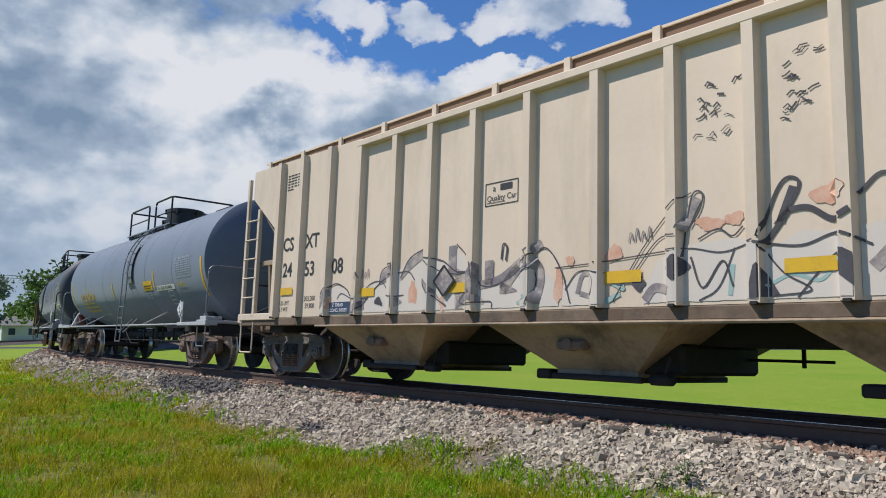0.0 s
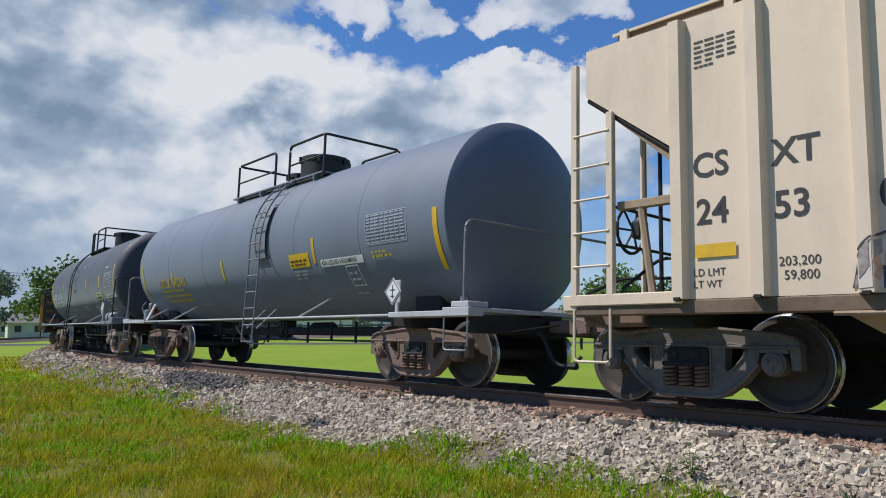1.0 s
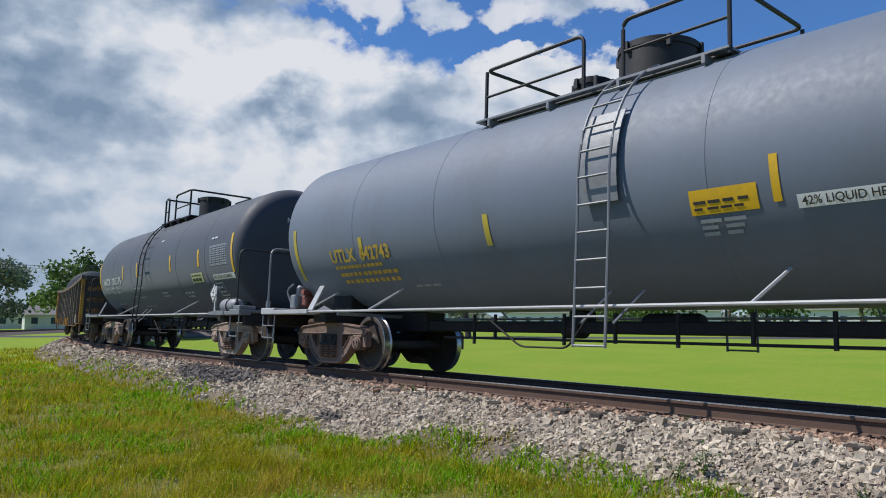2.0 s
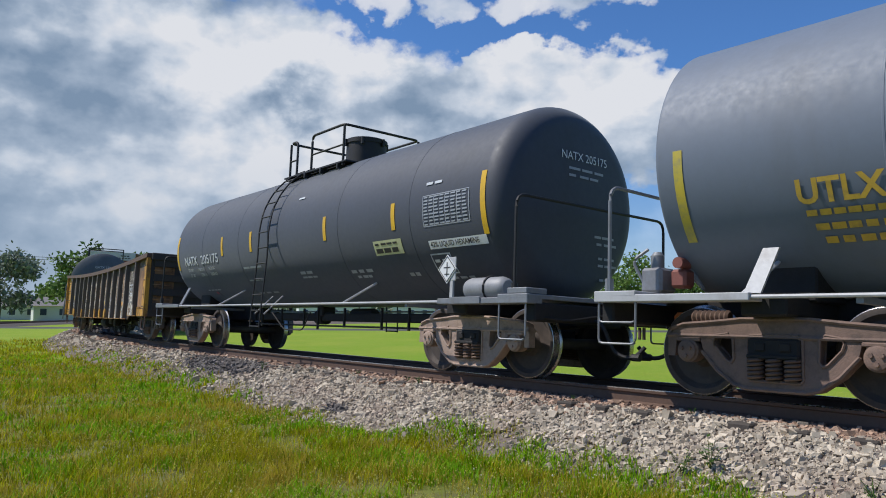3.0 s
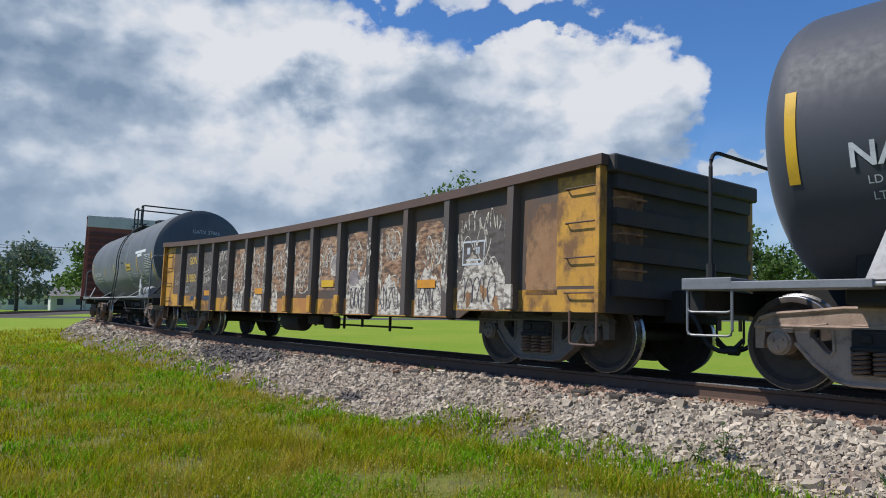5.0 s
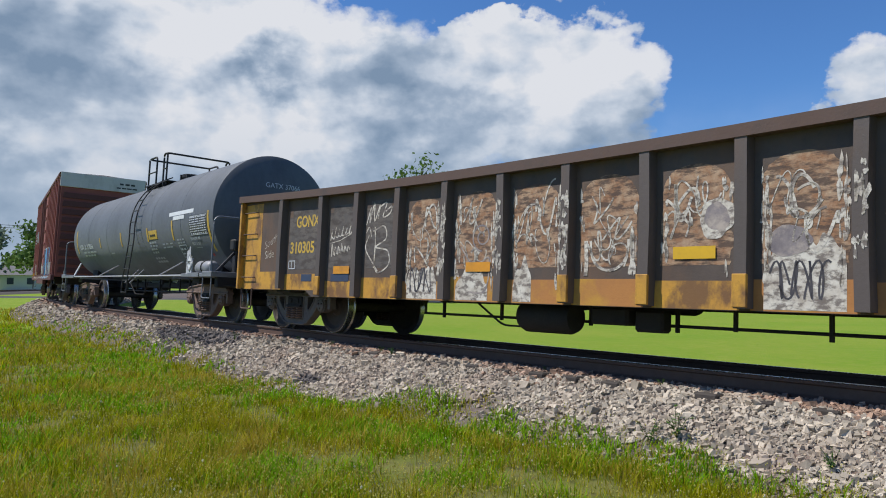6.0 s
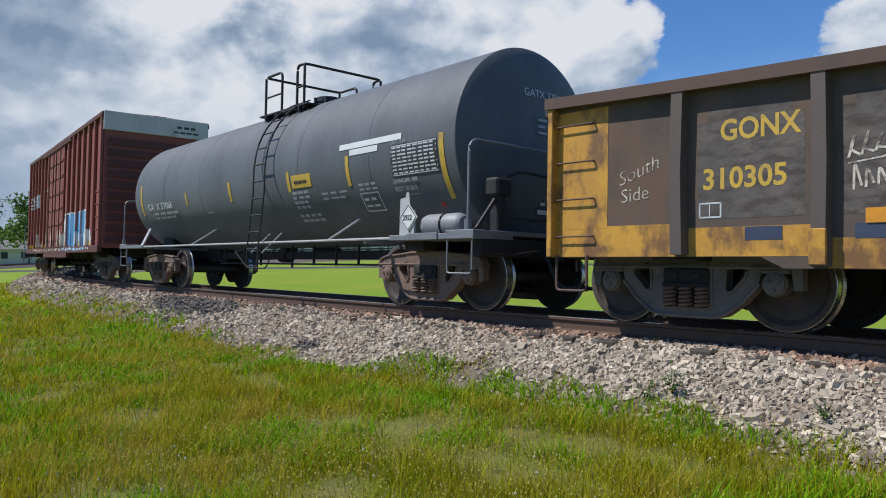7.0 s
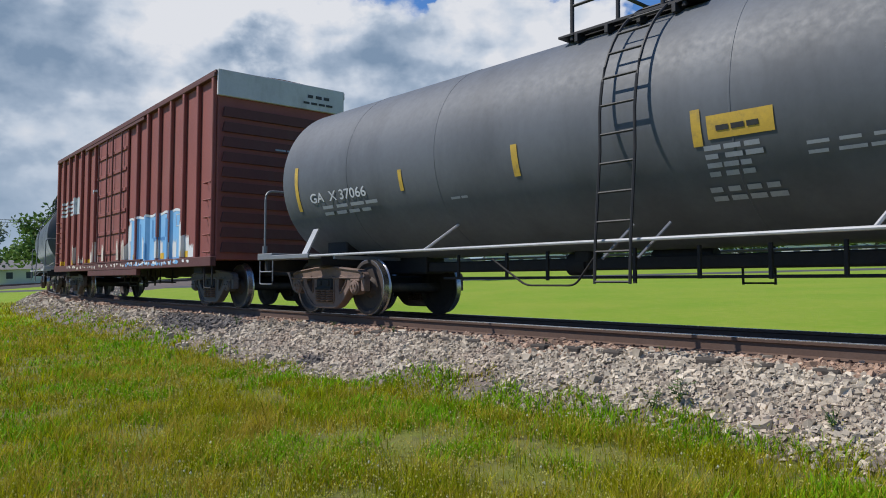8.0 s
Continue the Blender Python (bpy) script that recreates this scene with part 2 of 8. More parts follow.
M["gon_orange"] = surface("gon_orange", (0.46, 0.20, 0.055), 0.8, 0, (0.33, 0.15, 0.06), 0.9, 2.0, 24, (0.55, 0.30, 0.04), 0.7, 1.6, 1.0, 0.2, 40, dirt_range=(0.50, 0.62))
M["gon_peel"] = surface("gon_peel", (0.31, 0.155, 0.078), 0.85, 0, (0.58, 0.44, 0.30), 1.0, 5.5, 26, (0.085, 0.055, 0.042), 0.90, 6.0, 0.30, 0.35, 30, dirt_range=(0.45, 0.58))
M["gon_worn"] = surface("gon_worn", (0.10, 0.090, 0.085), 0.85, 0, (0.17, 0.14, 0.115), 1.0, 4.5, 26, (0.065, 0.052, 0.045), 0.9, 5.0, 0.35, 0.3, 30, dirt_range=(0.46, 0.60))
M["gon_post"] = surface("gon_post", (0.108, 0.086, 0.076), 0.65, 0.1, (0.095, 0.078, 0.068), 0.8, 1.8, 20, (0.15, 0.085, 0.05), 0.5, 2.4, 3.0, 0.2, 40)
M["gon_chord"] = surface("gon_chord", (0.105, 0.064, 0.050), 0.8, 0, (0.15, 0.095, 0.074), 0.7, 2.2, 20, (0.055, 0.045, 0.04), 0.6, 2.2, 1.0, 0.25, 40)
M["gon_amber"] = surface("gon_amber", (0.72, 0.30, 0.015), 0.5, 0, (0.55, 0.24, 0.03), 0.7, 3.0, 24, (0.25, 0.12, 0.04), 0.5, 3.2, 1.0, 0.1, 40)
M["gon_end"] = surface("gon_end", (0.040, 0.038, 0.040), 0.7, 0, (0.060, 0.052, 0.048), 0.9, 1.8, 20, (0.09, 0.055, 0.035), 0.5, 2.2, 1.0, 0.2, 40, dirt_range=(0.50, 0.66))
M["gon_yellow"] = surface("gon_yellow", (0.60, 0.31, 0.035), 0.65, 0, (0.40, 0.20, 0.045), 0.9, 2.6, 24, (0.14, 0.068, 0.035), 0.85, 3.2, 1.5, 0.2, 40, dirt_range=(0.46, 0.60))
M["box_red"] = surface("box_red", (0.265, 0.074, 0.058), 0.7, 0, (0.19, 0.056, 0.046), 0.7, 0.9, 16, (0.24, 0.13, 0.10), 0.3, 1.6, 3.0, 0.1, 40)
M["box_dark"] = surface("box_dark", (0.115, 0.036, 0.031), 0.75, 0, (0.075, 0.028, 0.025), 0.7, 0.9, 16, (0.13, 0.08, 0.065), 0.3, 1.6, 3.0, 0.1, 40)
M["pale_panel"] = surface("pale_panel", (0.57, 0.55, 0.54), 0.6, 0, (0.43, 0.41, 0.40), 0.7, 1.5, 20, (0.2, 0.17, 0.15), 0.4, 2, 2, 0.05, 40)
M["reflect_yellow"] = surface("reflect_yellow", (0.72, 0.43, 0.015), 0.45, 0, (0.58, 0.33, 0.02), 0.6, 4, 40, (0.25, 0.18, 0.06), 0.35, 5, 1, 0)
M["faded_yellow"] = surface("faded_yellow", (0.56, 0.43, 0.045), 0.5, 0, (0.36, 0.32, 0.08), 0.8, 4, 40, (0.15, 0.155, 0.16), 0.55, 7, 1, 0)
M["stencil_white"] = surface("stencil_white", (0.62, 0.64, 0.66), 0.5, 0, (0.40, 0.42, 0.44), 0.7, 5, 40, (0.16, 0.17, 0.18), 0.5, 6, 1, 0)
M["stencil_grey"] = surface("stencil_grey", (0.36, 0.38, 0.41), 0.5, 0, (0.22, 0.24, 0.27), 0.7, 5, 40, None, 0, 1, 1, 0)
M["stencil_black"] = surface("stencil_black", (0.030, 0.028, 0.028), 0.55, 0, (0.06, 0.055, 0.05), 0.6, 5, 40, None, 0, 1, 1, 0)
M["stencil_amber"] = surface("stencil_amber", (0.62, 0.40, 0.05), 0.55, 0, (0.42, 0.27, 0.05), 0.8, 6, 40, (0.14, 0.115, 0.08), 0.5, 8, 1, 0)
M["sign_white"] = surface("sign_white", (0.74, 0.74, 0.72), 0.4, 0, (0.6, 0.6, 0.58), 0.5, 5, 40, None, 0, 1, 1, 0)
M["pale_label"] = surface("pale_label", (0.55, 0.55, 0.30), 0.5, 0, (0.45, 0.45, 0.28), 0.5, 5, 40, None, 0, 1, 1, 0)
M["navy"] = surface("navy", (0.035, 0.05, 0.095), 0.5, 0, (0.06, 0.075, 0.12), 0.6, 5, 40, None, 0, 1, 1, 0)
M["red_oxide"] = surface("red_oxide", (0.22, 0.07, 0.05), 0.65, 0, (0.12, 0.05, 0.04), 0.7, 6, 40)
M["red_paint"] = surface("red_paint", (0.45, 0.03, 0.03), 0.5)
M["orange_paint"] = surface("orange_paint", (0.52, 0.13, 0.03), 0.6, 0, (0.3, 0.08, 0.03), 0.6, 6, 40)
M["spray_black"] = surface("spray_black", (0.050, 0.045, 0.052), 0.7, 0, (0.12, 0.11, 0.12), 0.8, 3, 30, None, 0, 1, 1, 0)
M["spray_grey"] = surface("spray_grey", (0.17, 0.145, 0.155), 0.7, 0, (0.36, 0.31, 0.29), 1.0, 4, 34, (0.56, 0.47, 0.38), 0.6, 5, 0.8, 0, dirt_range=(0.47, 0.62))
M["spray_lilac"] = surface("spray_lilac", (0.62, 0.555, 0.49), 0.7, 0, (0.68, 0.57, 0.46), 1.0, 3, 30, None, 0, 1, 1, 0)
M["spray_orange"] = surface("spray_orange", (0.60, 0.30, 0.19), 0.7, 0, (0.68, 0.50, 0.38), 1.0, 5, 34, None, 0, 1, 1, 0)
M["spray_teal"] = surface("spray_teal", (0.25, 0.42, 0.40), 0.7, 0, (0.45, 0.49, 0.43), 0.8, 3, 30, None, 0, 1, 1, 0)
M["spray_white"] = surface("spray_white", (0.70, 0.65, 0.56), 0.7, 0, (0.36, 0.29, 0.22), 1.0, 6, 34, (0.13, 0.10, 0.085), 0.85, 9, 0.6, 0, dirt_range=(0.47, 0.58))
M["spray_blue"] = surface("spray_blue", (0.17, 0.42, 0.70), 0.65, 0, (0.32, 0.52, 0.72), 0.7, 2, 30, None, 0, 1, 1, 0)
M["spray_deep_blue"] = surface("spray_deep_blue", (0.07, 0.22, 0.46), 0.65, 0, (0.14, 0.32, 0.55), 0.7, 2, 30, None, 0, 1, 1, 0)
M["rail_steel"] = surface("rail_steel", (0.115, 0.066, 0.045), 0.8, 0, (0.06, 0.038, 0.028), 0.8, 3, 30, (0.20, 0.125, 0.09), 0.45, 3, 1, 0.2, 50)
M["rail_head"] = surface("rail_head", (0.46, 0.43, 0.41), 0.26, 0.9, (0.33, 0.29, 0.27), 0.5, 5, 40, None, 0, 1, 1, 0.03)
M["tie_wood"] = surface("tie_wood", (0.055, 0.045, 0.038), 0.9, 0, (0.10, 0.085, 0.07), 0.8, 3, 25, (0.05, 0.042, 0.036), 0.6, 4, 0.3, 0.5, 30, 0, 0.25)
M["ballast_bed"] = surface("ballast_bed", (0.19, 0.155, 0.13), 0.95, 0, (0.075, 0.062, 0.054), 1.0, 18, 45, (0.25, 0.15, 0.10), 0.5, 1.4, 1, 0.9, 28)
M["ballast_stone"] = surface("ballast_stone", (0.47, 0.405, 0.315), 0.9, 0, (0.25, 0.19, 0.135), 0.8, 2.2, 40, (0.27, 0.165, 0.12), 0.5, 0.9, 1, 0.3, 90, 0, 0.42, True)
M["rusty_stone"] = surface("rusty_stone", (0.34, 0.22, 0.15), 0.9, 0, (0.42, 0.31, 0.24), 0.8, 2.2, 40, (0.17, 0.09, 0.055), 0.5, 1.5, 1, 0.3, 90, 0, 0.42, True)
M["sooty_stone"] = surface("sooty_stone", (0.13, 0.115, 0.105), 0.9, 0, (0.20, 0.17, 0.15), 0.8, 2.2, 40, (0.07, 0.06, 0.055), 0.5, 1.5, 1, 0.3, 90, 0, 0.42, True)
M["concrete"] = surface("concrete", (0.42, 0.41, 0.39), 0.9, 0, (0.33, 0.32, 0.30), 0.7, 1, 20)
M["house_white"] = surface("house_white", (0.70, 0.71, 0.72), 0.7, 0, (0.60, 0.61, 0.62), 0.6, 0.4, 6, None, 0, 1, 1, 0)
M["house_roof"] = surface("house_roof", (0.20, 0.19, 0.19), 0.8, 0, (0.14, 0.13, 0.13), 0.7, 0.6, 6, None, 0, 1, 1, 0)
M["asphalt"] = surface("asphalt", (0.055, 0.055, 0.056), 0.9, 0, (0.075, 0.073, 0.07), 0.7, 0.5, 20)
M["bark"] = surface("bark", (0.11, 0.085, 0.065), 0.9, 0, (0.06, 0.048, 0.04), 0.8, 3, 15, None, 0, 1, 1, 0.6, 12)
M["pole_wood"] = surface("pole_wood", (0.16, 0.125, 0.095), 0.9)


def leafy(name, base, second, rnd=0.35, scale=0.5, through_light=0.25):
    m = surface(name, base, 0.6, 0, second, 0.8, scale, 5, None, 0, 1, 1, 0, 60, 0, rnd, True)
    for node in m.node_tree.nodes:
        if node.type == "BSDF_PRINCIPLED":
            node.inputs["Specular IOR Level"].default_value = 0.10
            node.inputs["Subsurface Weight"].default_value = 0.0
    k = m.node_tree
    pr = [q for q in k.nodes if q.type == "BSDF_PRINCIPLED"][0]
    om = [q for q in k.nodes if q.type == "OUTPUT_MATERIAL"][0]
    tr = k.nodes.new("ShaderNodeBsdfTranslucent")
    k.links.new(pr.inputs["Base Color"].links[0].from_socket, tr.inputs[0])
    ms = k.nodes.new("ShaderNodeMixShader")
    ms.inputs[0].default_value = through_light
    k.links.new(pr.outputs[0], ms.inputs[1])
    k.links.new(tr.outputs[0], ms.inputs[2])
    k.links.new(ms.outputs[0], om.inputs[0])
    return m


M["grass"] = leafy("grass", (0.225, 0.275, 0.003), (0.52, 0.41, 0.014), 0.60, 2.4, 0.45)
M["clover"] = leafy("clover", (0.165, 0.36, 0.006), (0.27, 0.40, 0.012), 0.35, 1.2, 0.40)
M["dry_grass"] = leafy("dry_grass", (0.47, 0.36, 0.045), (0.33, 0.25, 0.03), 0.35, 0.8, 0.35)
M["seed_head"] = leafy("seed_head", (0.58, 0.54, 0.15), (0.46, 0.42, 0.08), 0.3, 1.0, 0.4)
M["flower_white"] = leafy("flower_white", (0.72, 0.70, 0.52), (0.62, 0.60, 0.40), 0.15, 1.0, 0.3)
M["weed"] = leafy("weed", (0.07, 0.14, 0.03), (0.11, 0.17, 0.05), 0.35, 2.0, 0.3)
M["leaf_oak"] = leafy("leaf_oak", (0.075, 0.125, 0.034), (0.115, 0.165, 0.05), 0.45, 0.15, 0.2)
M["leaf_light"] = leafy("leaf_light", (0.125, 0.20, 0.05), (0.17, 0.24, 0.075), 0.4, 0.15, 0.25)
# leaves of far trees: paler and greyer, with distance haze mixed into the colour
M["leaf_hazed"] = leafy("leaf_hazed", (0.19, 0.23, 0.17), (0.24, 0.27, 0.20), 0.35, 0.1, 0.2)


def field_material():
    """Mown field and verge: green with straw patches."""
    m = bpy.data.materials.new("field")
    m.use_nodes = True
    k = Nodes(m.node_tree)
    p = k.n("ShaderNodeBsdfPrincipled")
    o = k.n("ShaderNodeOutputMaterial")
    k.link(p.outputs[0], o.inputs[0])
    co = k.n("ShaderNodeTexCoord").outputs["Object"]
    g = k.mix(k.ramp(k.noise(co, 0.22, 5, 0.6), [(0.35, 0), (0.65, 1)]), (0.180, 0.300, 0.020), (0.245, 0.320, 0.034))
    g = k.mix(k.math("MULTIPLY", k.ramp(k.noise(co, 3.0, 6, 0.65), [(0.45, 0), (0.70, 1)]), 0.40), g, (0.34, 0.34, 0.075))
    g = k.mix(k.math("MULTIPLY", k.ramp(k.noise(co, 25.0, 4, 0.6), [(0.40, 0), (0.65, 1)]), 0.30), g, (0.10, 0.18, 0.015))
    k.link(g, p.inputs["Base Color"])
    p.inputs["Roughness"].default_value = 0.95
    p.inputs["Specular IOR Level"].default_value = 0.15
    bn = k.n("ShaderNodeBump")
    bn.inputs["Strength"].default_value, bn.inputs["Distance"].default_value = 0.6, 0.05
    k.link(k.noise(co, 30.0, 4, 0.6), bn.inputs["Height"])
    k.link(bn.outputs[0], p.inputs["Normal"])
    return m


M["field"] = field_material()
M["verge_soil"] = surface("verge_soil", (0.13, 0.15, 0.014), 0.95, 0, (0.20, 0.16, 0.06), 1.0, 2.6, 22, (0.06, 0.05, 0.032), 0.7, 5.0, 1, 0.6, 30)


# ---------------------------------------------------------------- mesh tools
def finish(name, bm, mats, smooth=True, angle=35):
    me = bpy.data.meshes.new(name)
    bmesh.ops.recalc_face_normals(bm, faces=bm.faces[:])
    lim = radians(angle)
    for f in bm.faces:
        f.smooth = smooth
    for e in bm.edges:
        e.smooth = not (len(e.link_faces) == 2 and e.calc_face_angle(3.0) > lim)
    bm.to_mesh(me)
    bm.free()
    for m in mats if isinstance(mats, (list, tuple)) else [mats]:
        me.materials.append(m)
    return me


def part(name, bm, mats, parent=None, label="", m=None):
    """One mesh object under a thing or a part."""
    me = bm if isinstance(bm, bpy.types.Mesh) else finish(name, bm, mats)
    ob = new(name, me)
    if parent is not None:
        ob.parent = parent
    if m is not None:
        ob.matrix_basis = m
    if label:
        tagged(ob, label)
    return ob


def box(bm, x0, x1, y0, y1, z0, z1, bevel=0.0):
    m = Matrix.Translation(((x0 + x1) / 2, (y0 + y1) / 2, (z0 + z1) / 2)) @ Matrix.Diagonal((abs(x1 - x0), abs(y1 - y0), abs(z1 - z0), 1))
    g = bmesh.ops.create_cube(bm, size=1, matrix=m)
    if bevel:
        es = list({e for v in g["verts"] for e in v.link_edges})
        bmesh.ops.bevel(bm, geom=es, offset=bevel, segments=1, affect="EDGES")
    return bm


def tube(bm, pts, r, seg=8, cap=True):
    """A round bar along a line of points."""
    pts = [Vector(p) for p in pts]
    rings = []
    up = Vector((0, 0, 1))
    for i, p in enumerate(pts):
        d = (pts[min(i + 1, len(pts) - 1)] - pts[max(i - 1, 0)]).normalized()
        ref = up if abs(d.z) < 0.95 else Vector((1, 0, 0))
        a = d.cross(ref).normalized()
        b = d.cross(a)
        k = 1.0
        if 0 < i < len(pts) - 1:
            c = max(0.4, math.cos((pts[i] - pts[i - 1]).angle(pts[i + 1] - pts[i]) / 2))
            k = 1.0 / c if c > 0.75 else 1.15
        rings.append([bm.verts.new(p + (a * math.cos(2 * math.pi * j / seg) + b * math.sin(2 * math.pi * j / seg)) * r * k) for j in range(seg)])
    for q, s in zip(rings, rings[1:]):
        for j in range(seg):
            bm.faces.new((q[j], q[(j + 1) % seg], s[(j + 1) % seg], s[j]))
    if cap:
        bm.faces.new(rings[0][::-1])
        bm.faces.new(rings[-1])
    return bm


def rounded(pts, r=0.12, n=4):
    """A line of points with its corners rounded."""
    pts = [Vector(p) for p in pts]
    res = [pts[0]]
    for a, b, c in zip(pts, pts[1:], pts[2:]):
        p, q = b + (a - b).normalized() * r, b + (c - b).normalized() * r
        for i in range(n + 1):
            t = i / n
            res.append(p * (1 - t) ** 2 + b * 2 * t * (1 - t) + q * t * t)
    return res + [pts[-1]]


def lathe(bm, profile, seg=48, axis="x", centre=(0, 0, 0), mats=None):
    """Revolve (along, radius) pairs round an axis through centre."""
    cx, cy, cz = centre
    rings = []
    for a, r in profile:
        ring = []
        for j in range(seg if r > 1e-5 else 1):
            t = 2 * math.pi * j / seg
            c, s = r * math.cos(t), r * math.sin(t)
            ring.append(bm.verts.new((cx + a, cy + c, cz + s) if axis == "x" else (cx + c, cy + a, cz + s) if axis == "y" else (cx + c, cy + s, cz + a)))
        rings.append(ring)
    for i, (q, s) in enumerate(zip(rings, rings[1:])):
        for j in range(seg):
            k = (j + 1) % seg
            if len(q) == 1 and len(s) == 1:
                continue
            vs = (q[0], s[k], s[j]) if len(q) == 1 else (q[j], q[k], s[0]) if len(s) == 1 else (q[j], q[k], s[k], s[j])
            f = bm.faces.new(vs)
            if mats:
                f.material_index = mats[i]
    return bm


def plate(bm, outline, holes, y0, y1):
    """A plate in the x-z plane with holes, from y0 to y1."""
    edges = []
    for loop in (outline, *holes):
        vs = [bm.verts.new((x, y0, z)) for x, z in loop]
        edges += [bm.edges.new((a, b)) for a, b in zip(vs, vs[1:] + vs[:1])]
    g = bmesh.ops.triangle_fill(bm, use_beauty=True, use_dissolve=False, edges=edges)
    faces = [f for f in g["geom"] if isinstance(f, bmesh.types.BMFace)]
    e = bmesh.ops.extrude_face_region(bm, geom=faces)
    bmesh.ops.translate(bm, vec=(0, y1 - y0, 0), verts=[v for v in e["geom"] if isinstance(v, bmesh.types.BMVert)])
    return bm


def profile_prism(bm, outline, y0, y1):
    a = [bm.verts.new((x, y0, z)) for x, z in outline]
    b = [bm.verts.new((x, y1, z)) for x, z in outline]
    bm.faces.new(a)
    bm.faces.new(b[::-1])
    for i in range(len(a)):
        j = (i + 1) % len(a)
        bm.faces.new((a[i], b[i], b[j], a[j]))
    return bm


def cross_prism(bm, outline, x0, x1):
    """Outline in y-z, run along x."""
    a = [bm.verts.new((x0, y, z)) for y, z in outline]
    b = [bm.verts.new((x1, y, z)) for y, z in outline]
    bm.faces.new(a)
    bm.faces.new(b[::-1])
    for i in range(len(a)):
        j = (i + 1) % len(a)
        bm.faces.new((a[i], b[i], b[j], a[j]))
    return bm


def sweep_strip(bm, line, width, surf):
    """A painted stroke of a given width along (x, z) points, laid on a surface."""
    pts = [Vector((p[0], p[1])) for p in line]
    n = len(pts)
    prev = None
    for i, p in enumerate(pts):
        d = (pts[min(i + 1, n - 1)] - pts[max(i - 1, 0)])
        if d.length < 1e-6:
            continue
        d.normalize()
        side = Vector((-d.y, d.x)) * width / 2
        q = [bm.verts.new(surf(*(p + side))), bm.verts.new(surf(*(p - side)))]
        if prev:
            bm.faces.new((prev[0], prev[1], q[1], q[0]))
        prev = q
    return bm


def patch(bm, x0, x1, z0, z1, surf, n=6):
    g = [[bm.verts.new(surf(x0 + (x1 - x0) * i, z0 + (z1 - z0) * j / n)) for i in (0, 1)] for j in range(n + 1)]
    for a, b in zip(g, g[1:]):
        bm.faces.new((a[0], a[1], b[1], b[0]))
    return bm


def blob(bm, cx, cz, rx, rz, surf, seed, n=22, rag=0.25):
    """A ragged filled spot of paint."""
    rnd = random.Random(seed)
    ph = [rnd.uniform(0, 6.28) for _ in range(4)]
    c = bm.verts.new(surf(cx, cz))
    ring = []
    for i in range(n):
        t = 2 * math.pi * i / n
        k = 1 + rag * (math.sin(2 * t + ph[0]) * 0.5 + math.sin(3 * t + ph[1]) * 0.4 + math.sin(7 * t + ph[2]) * 0.25)
        ring.append(bm.verts.new(surf(cx + rx * k * math.cos(t), cz + rz * k * math.sin(t))))
    for a, b in zip(ring, ring[1:] + ring[:1]):
        bm.faces.new((c, a, b))
    return bm


def letters(bm, text, x, z, size, surf, bold=0.0, width=1.0, slope=0.0):
    """Lettering with its lower left corner at (x, z) on a surface."""
    cu = bpy.data.curves.new("letters", "FONT")
    cu.body, cu.size, cu.offset, cu.resolution_u, cu.fill_mode = text, size, bold, 3, "FRONT"
    ob = bpy.data.objects.new("letters", cu)
    me = ob.to_mesh()
    vs = [bm.verts.new(surf(x + v.co.x * width, z + v.co.y + slope * v.co.x * width)) for v in me.vertices]
    for p in me.polygons:
        try:
            bm.faces.new([vs[i] for i in p.vertices])
        except ValueError:
            pass
    ob.to_mesh_clear()
    bpy.data.objects.remove(ob)
    bpy.data.curves.remove(cu)
    return bm


def bars(bm, x0, x1, z, height, surf, seed=1, words=4):
    """Writing too small to read: plain bars."""
    rnd = random.Random(seed)
    x = x0
    step = (x1 - x0) / words
    for i in range(words):
        e = x + step * rnd.uniform(0.6, 0.9)
        patch(bm, x, min(e, x1), z, z + height, surf, 2)
        x += step
    return bm


# ---------------------------------------------------------------- the line of the track
S0 = (10.0729, 0.5970, 2.313798)
K0, K1 = -1.680960e-3, -7.248172e-5
DS = 0.25
CANT = 0.044      # the rail away from the verge lies lower
TRACK = {}


def bend(s):
    """Curvature at s metres: a curve that tightens as it goes away."""
    return max(-0.016, K0 + K1 * max(s, 0.0) - 0.0004 * max(0.0, s - 26.0))


def survey():
    for sign in (1, -1):
        x, y, h = S0
        for i in range(0, 720 if sign > 0 else 240):
            s = sign * i * DS
            TRACK[sign * i] = (x, y, h)
            k = bend(s + sign * DS / 2)
            hm = h + sign * DS / 2 * k
            x, y = x + sign * DS * math.cos(hm), y + sign * DS * math.sin(hm)
            h = h + sign * DS * k


survey()


def along(s):
    """Place and heading (away from the train's front) at s metres along the track."""
    i = math.floor(s / DS)
    f = s / DS - i
    a, b = TRACK[i], TRACK[i + 1]
    return tuple(p + (q - p) * f for p, q in zip(a, b))


def beside(s, lat, z):
    """A point at lat metres towards the verge from the track's centre."""
    x, y, h = along(s)
    return (x - lat * math.sin(h), y + lat * math.cos(h), z + CANT * max(-2.2, min(0.0, lat - 0.755)))


# ---------------------------------------------------------------- ground
def ground_height(x, y):
    return -0.70 + 0.035 * noise.noise((x * 0.25, y * 0.25, 0)) + 0.02 * noise.noise((x * 1.1, y * 1.1, 3))


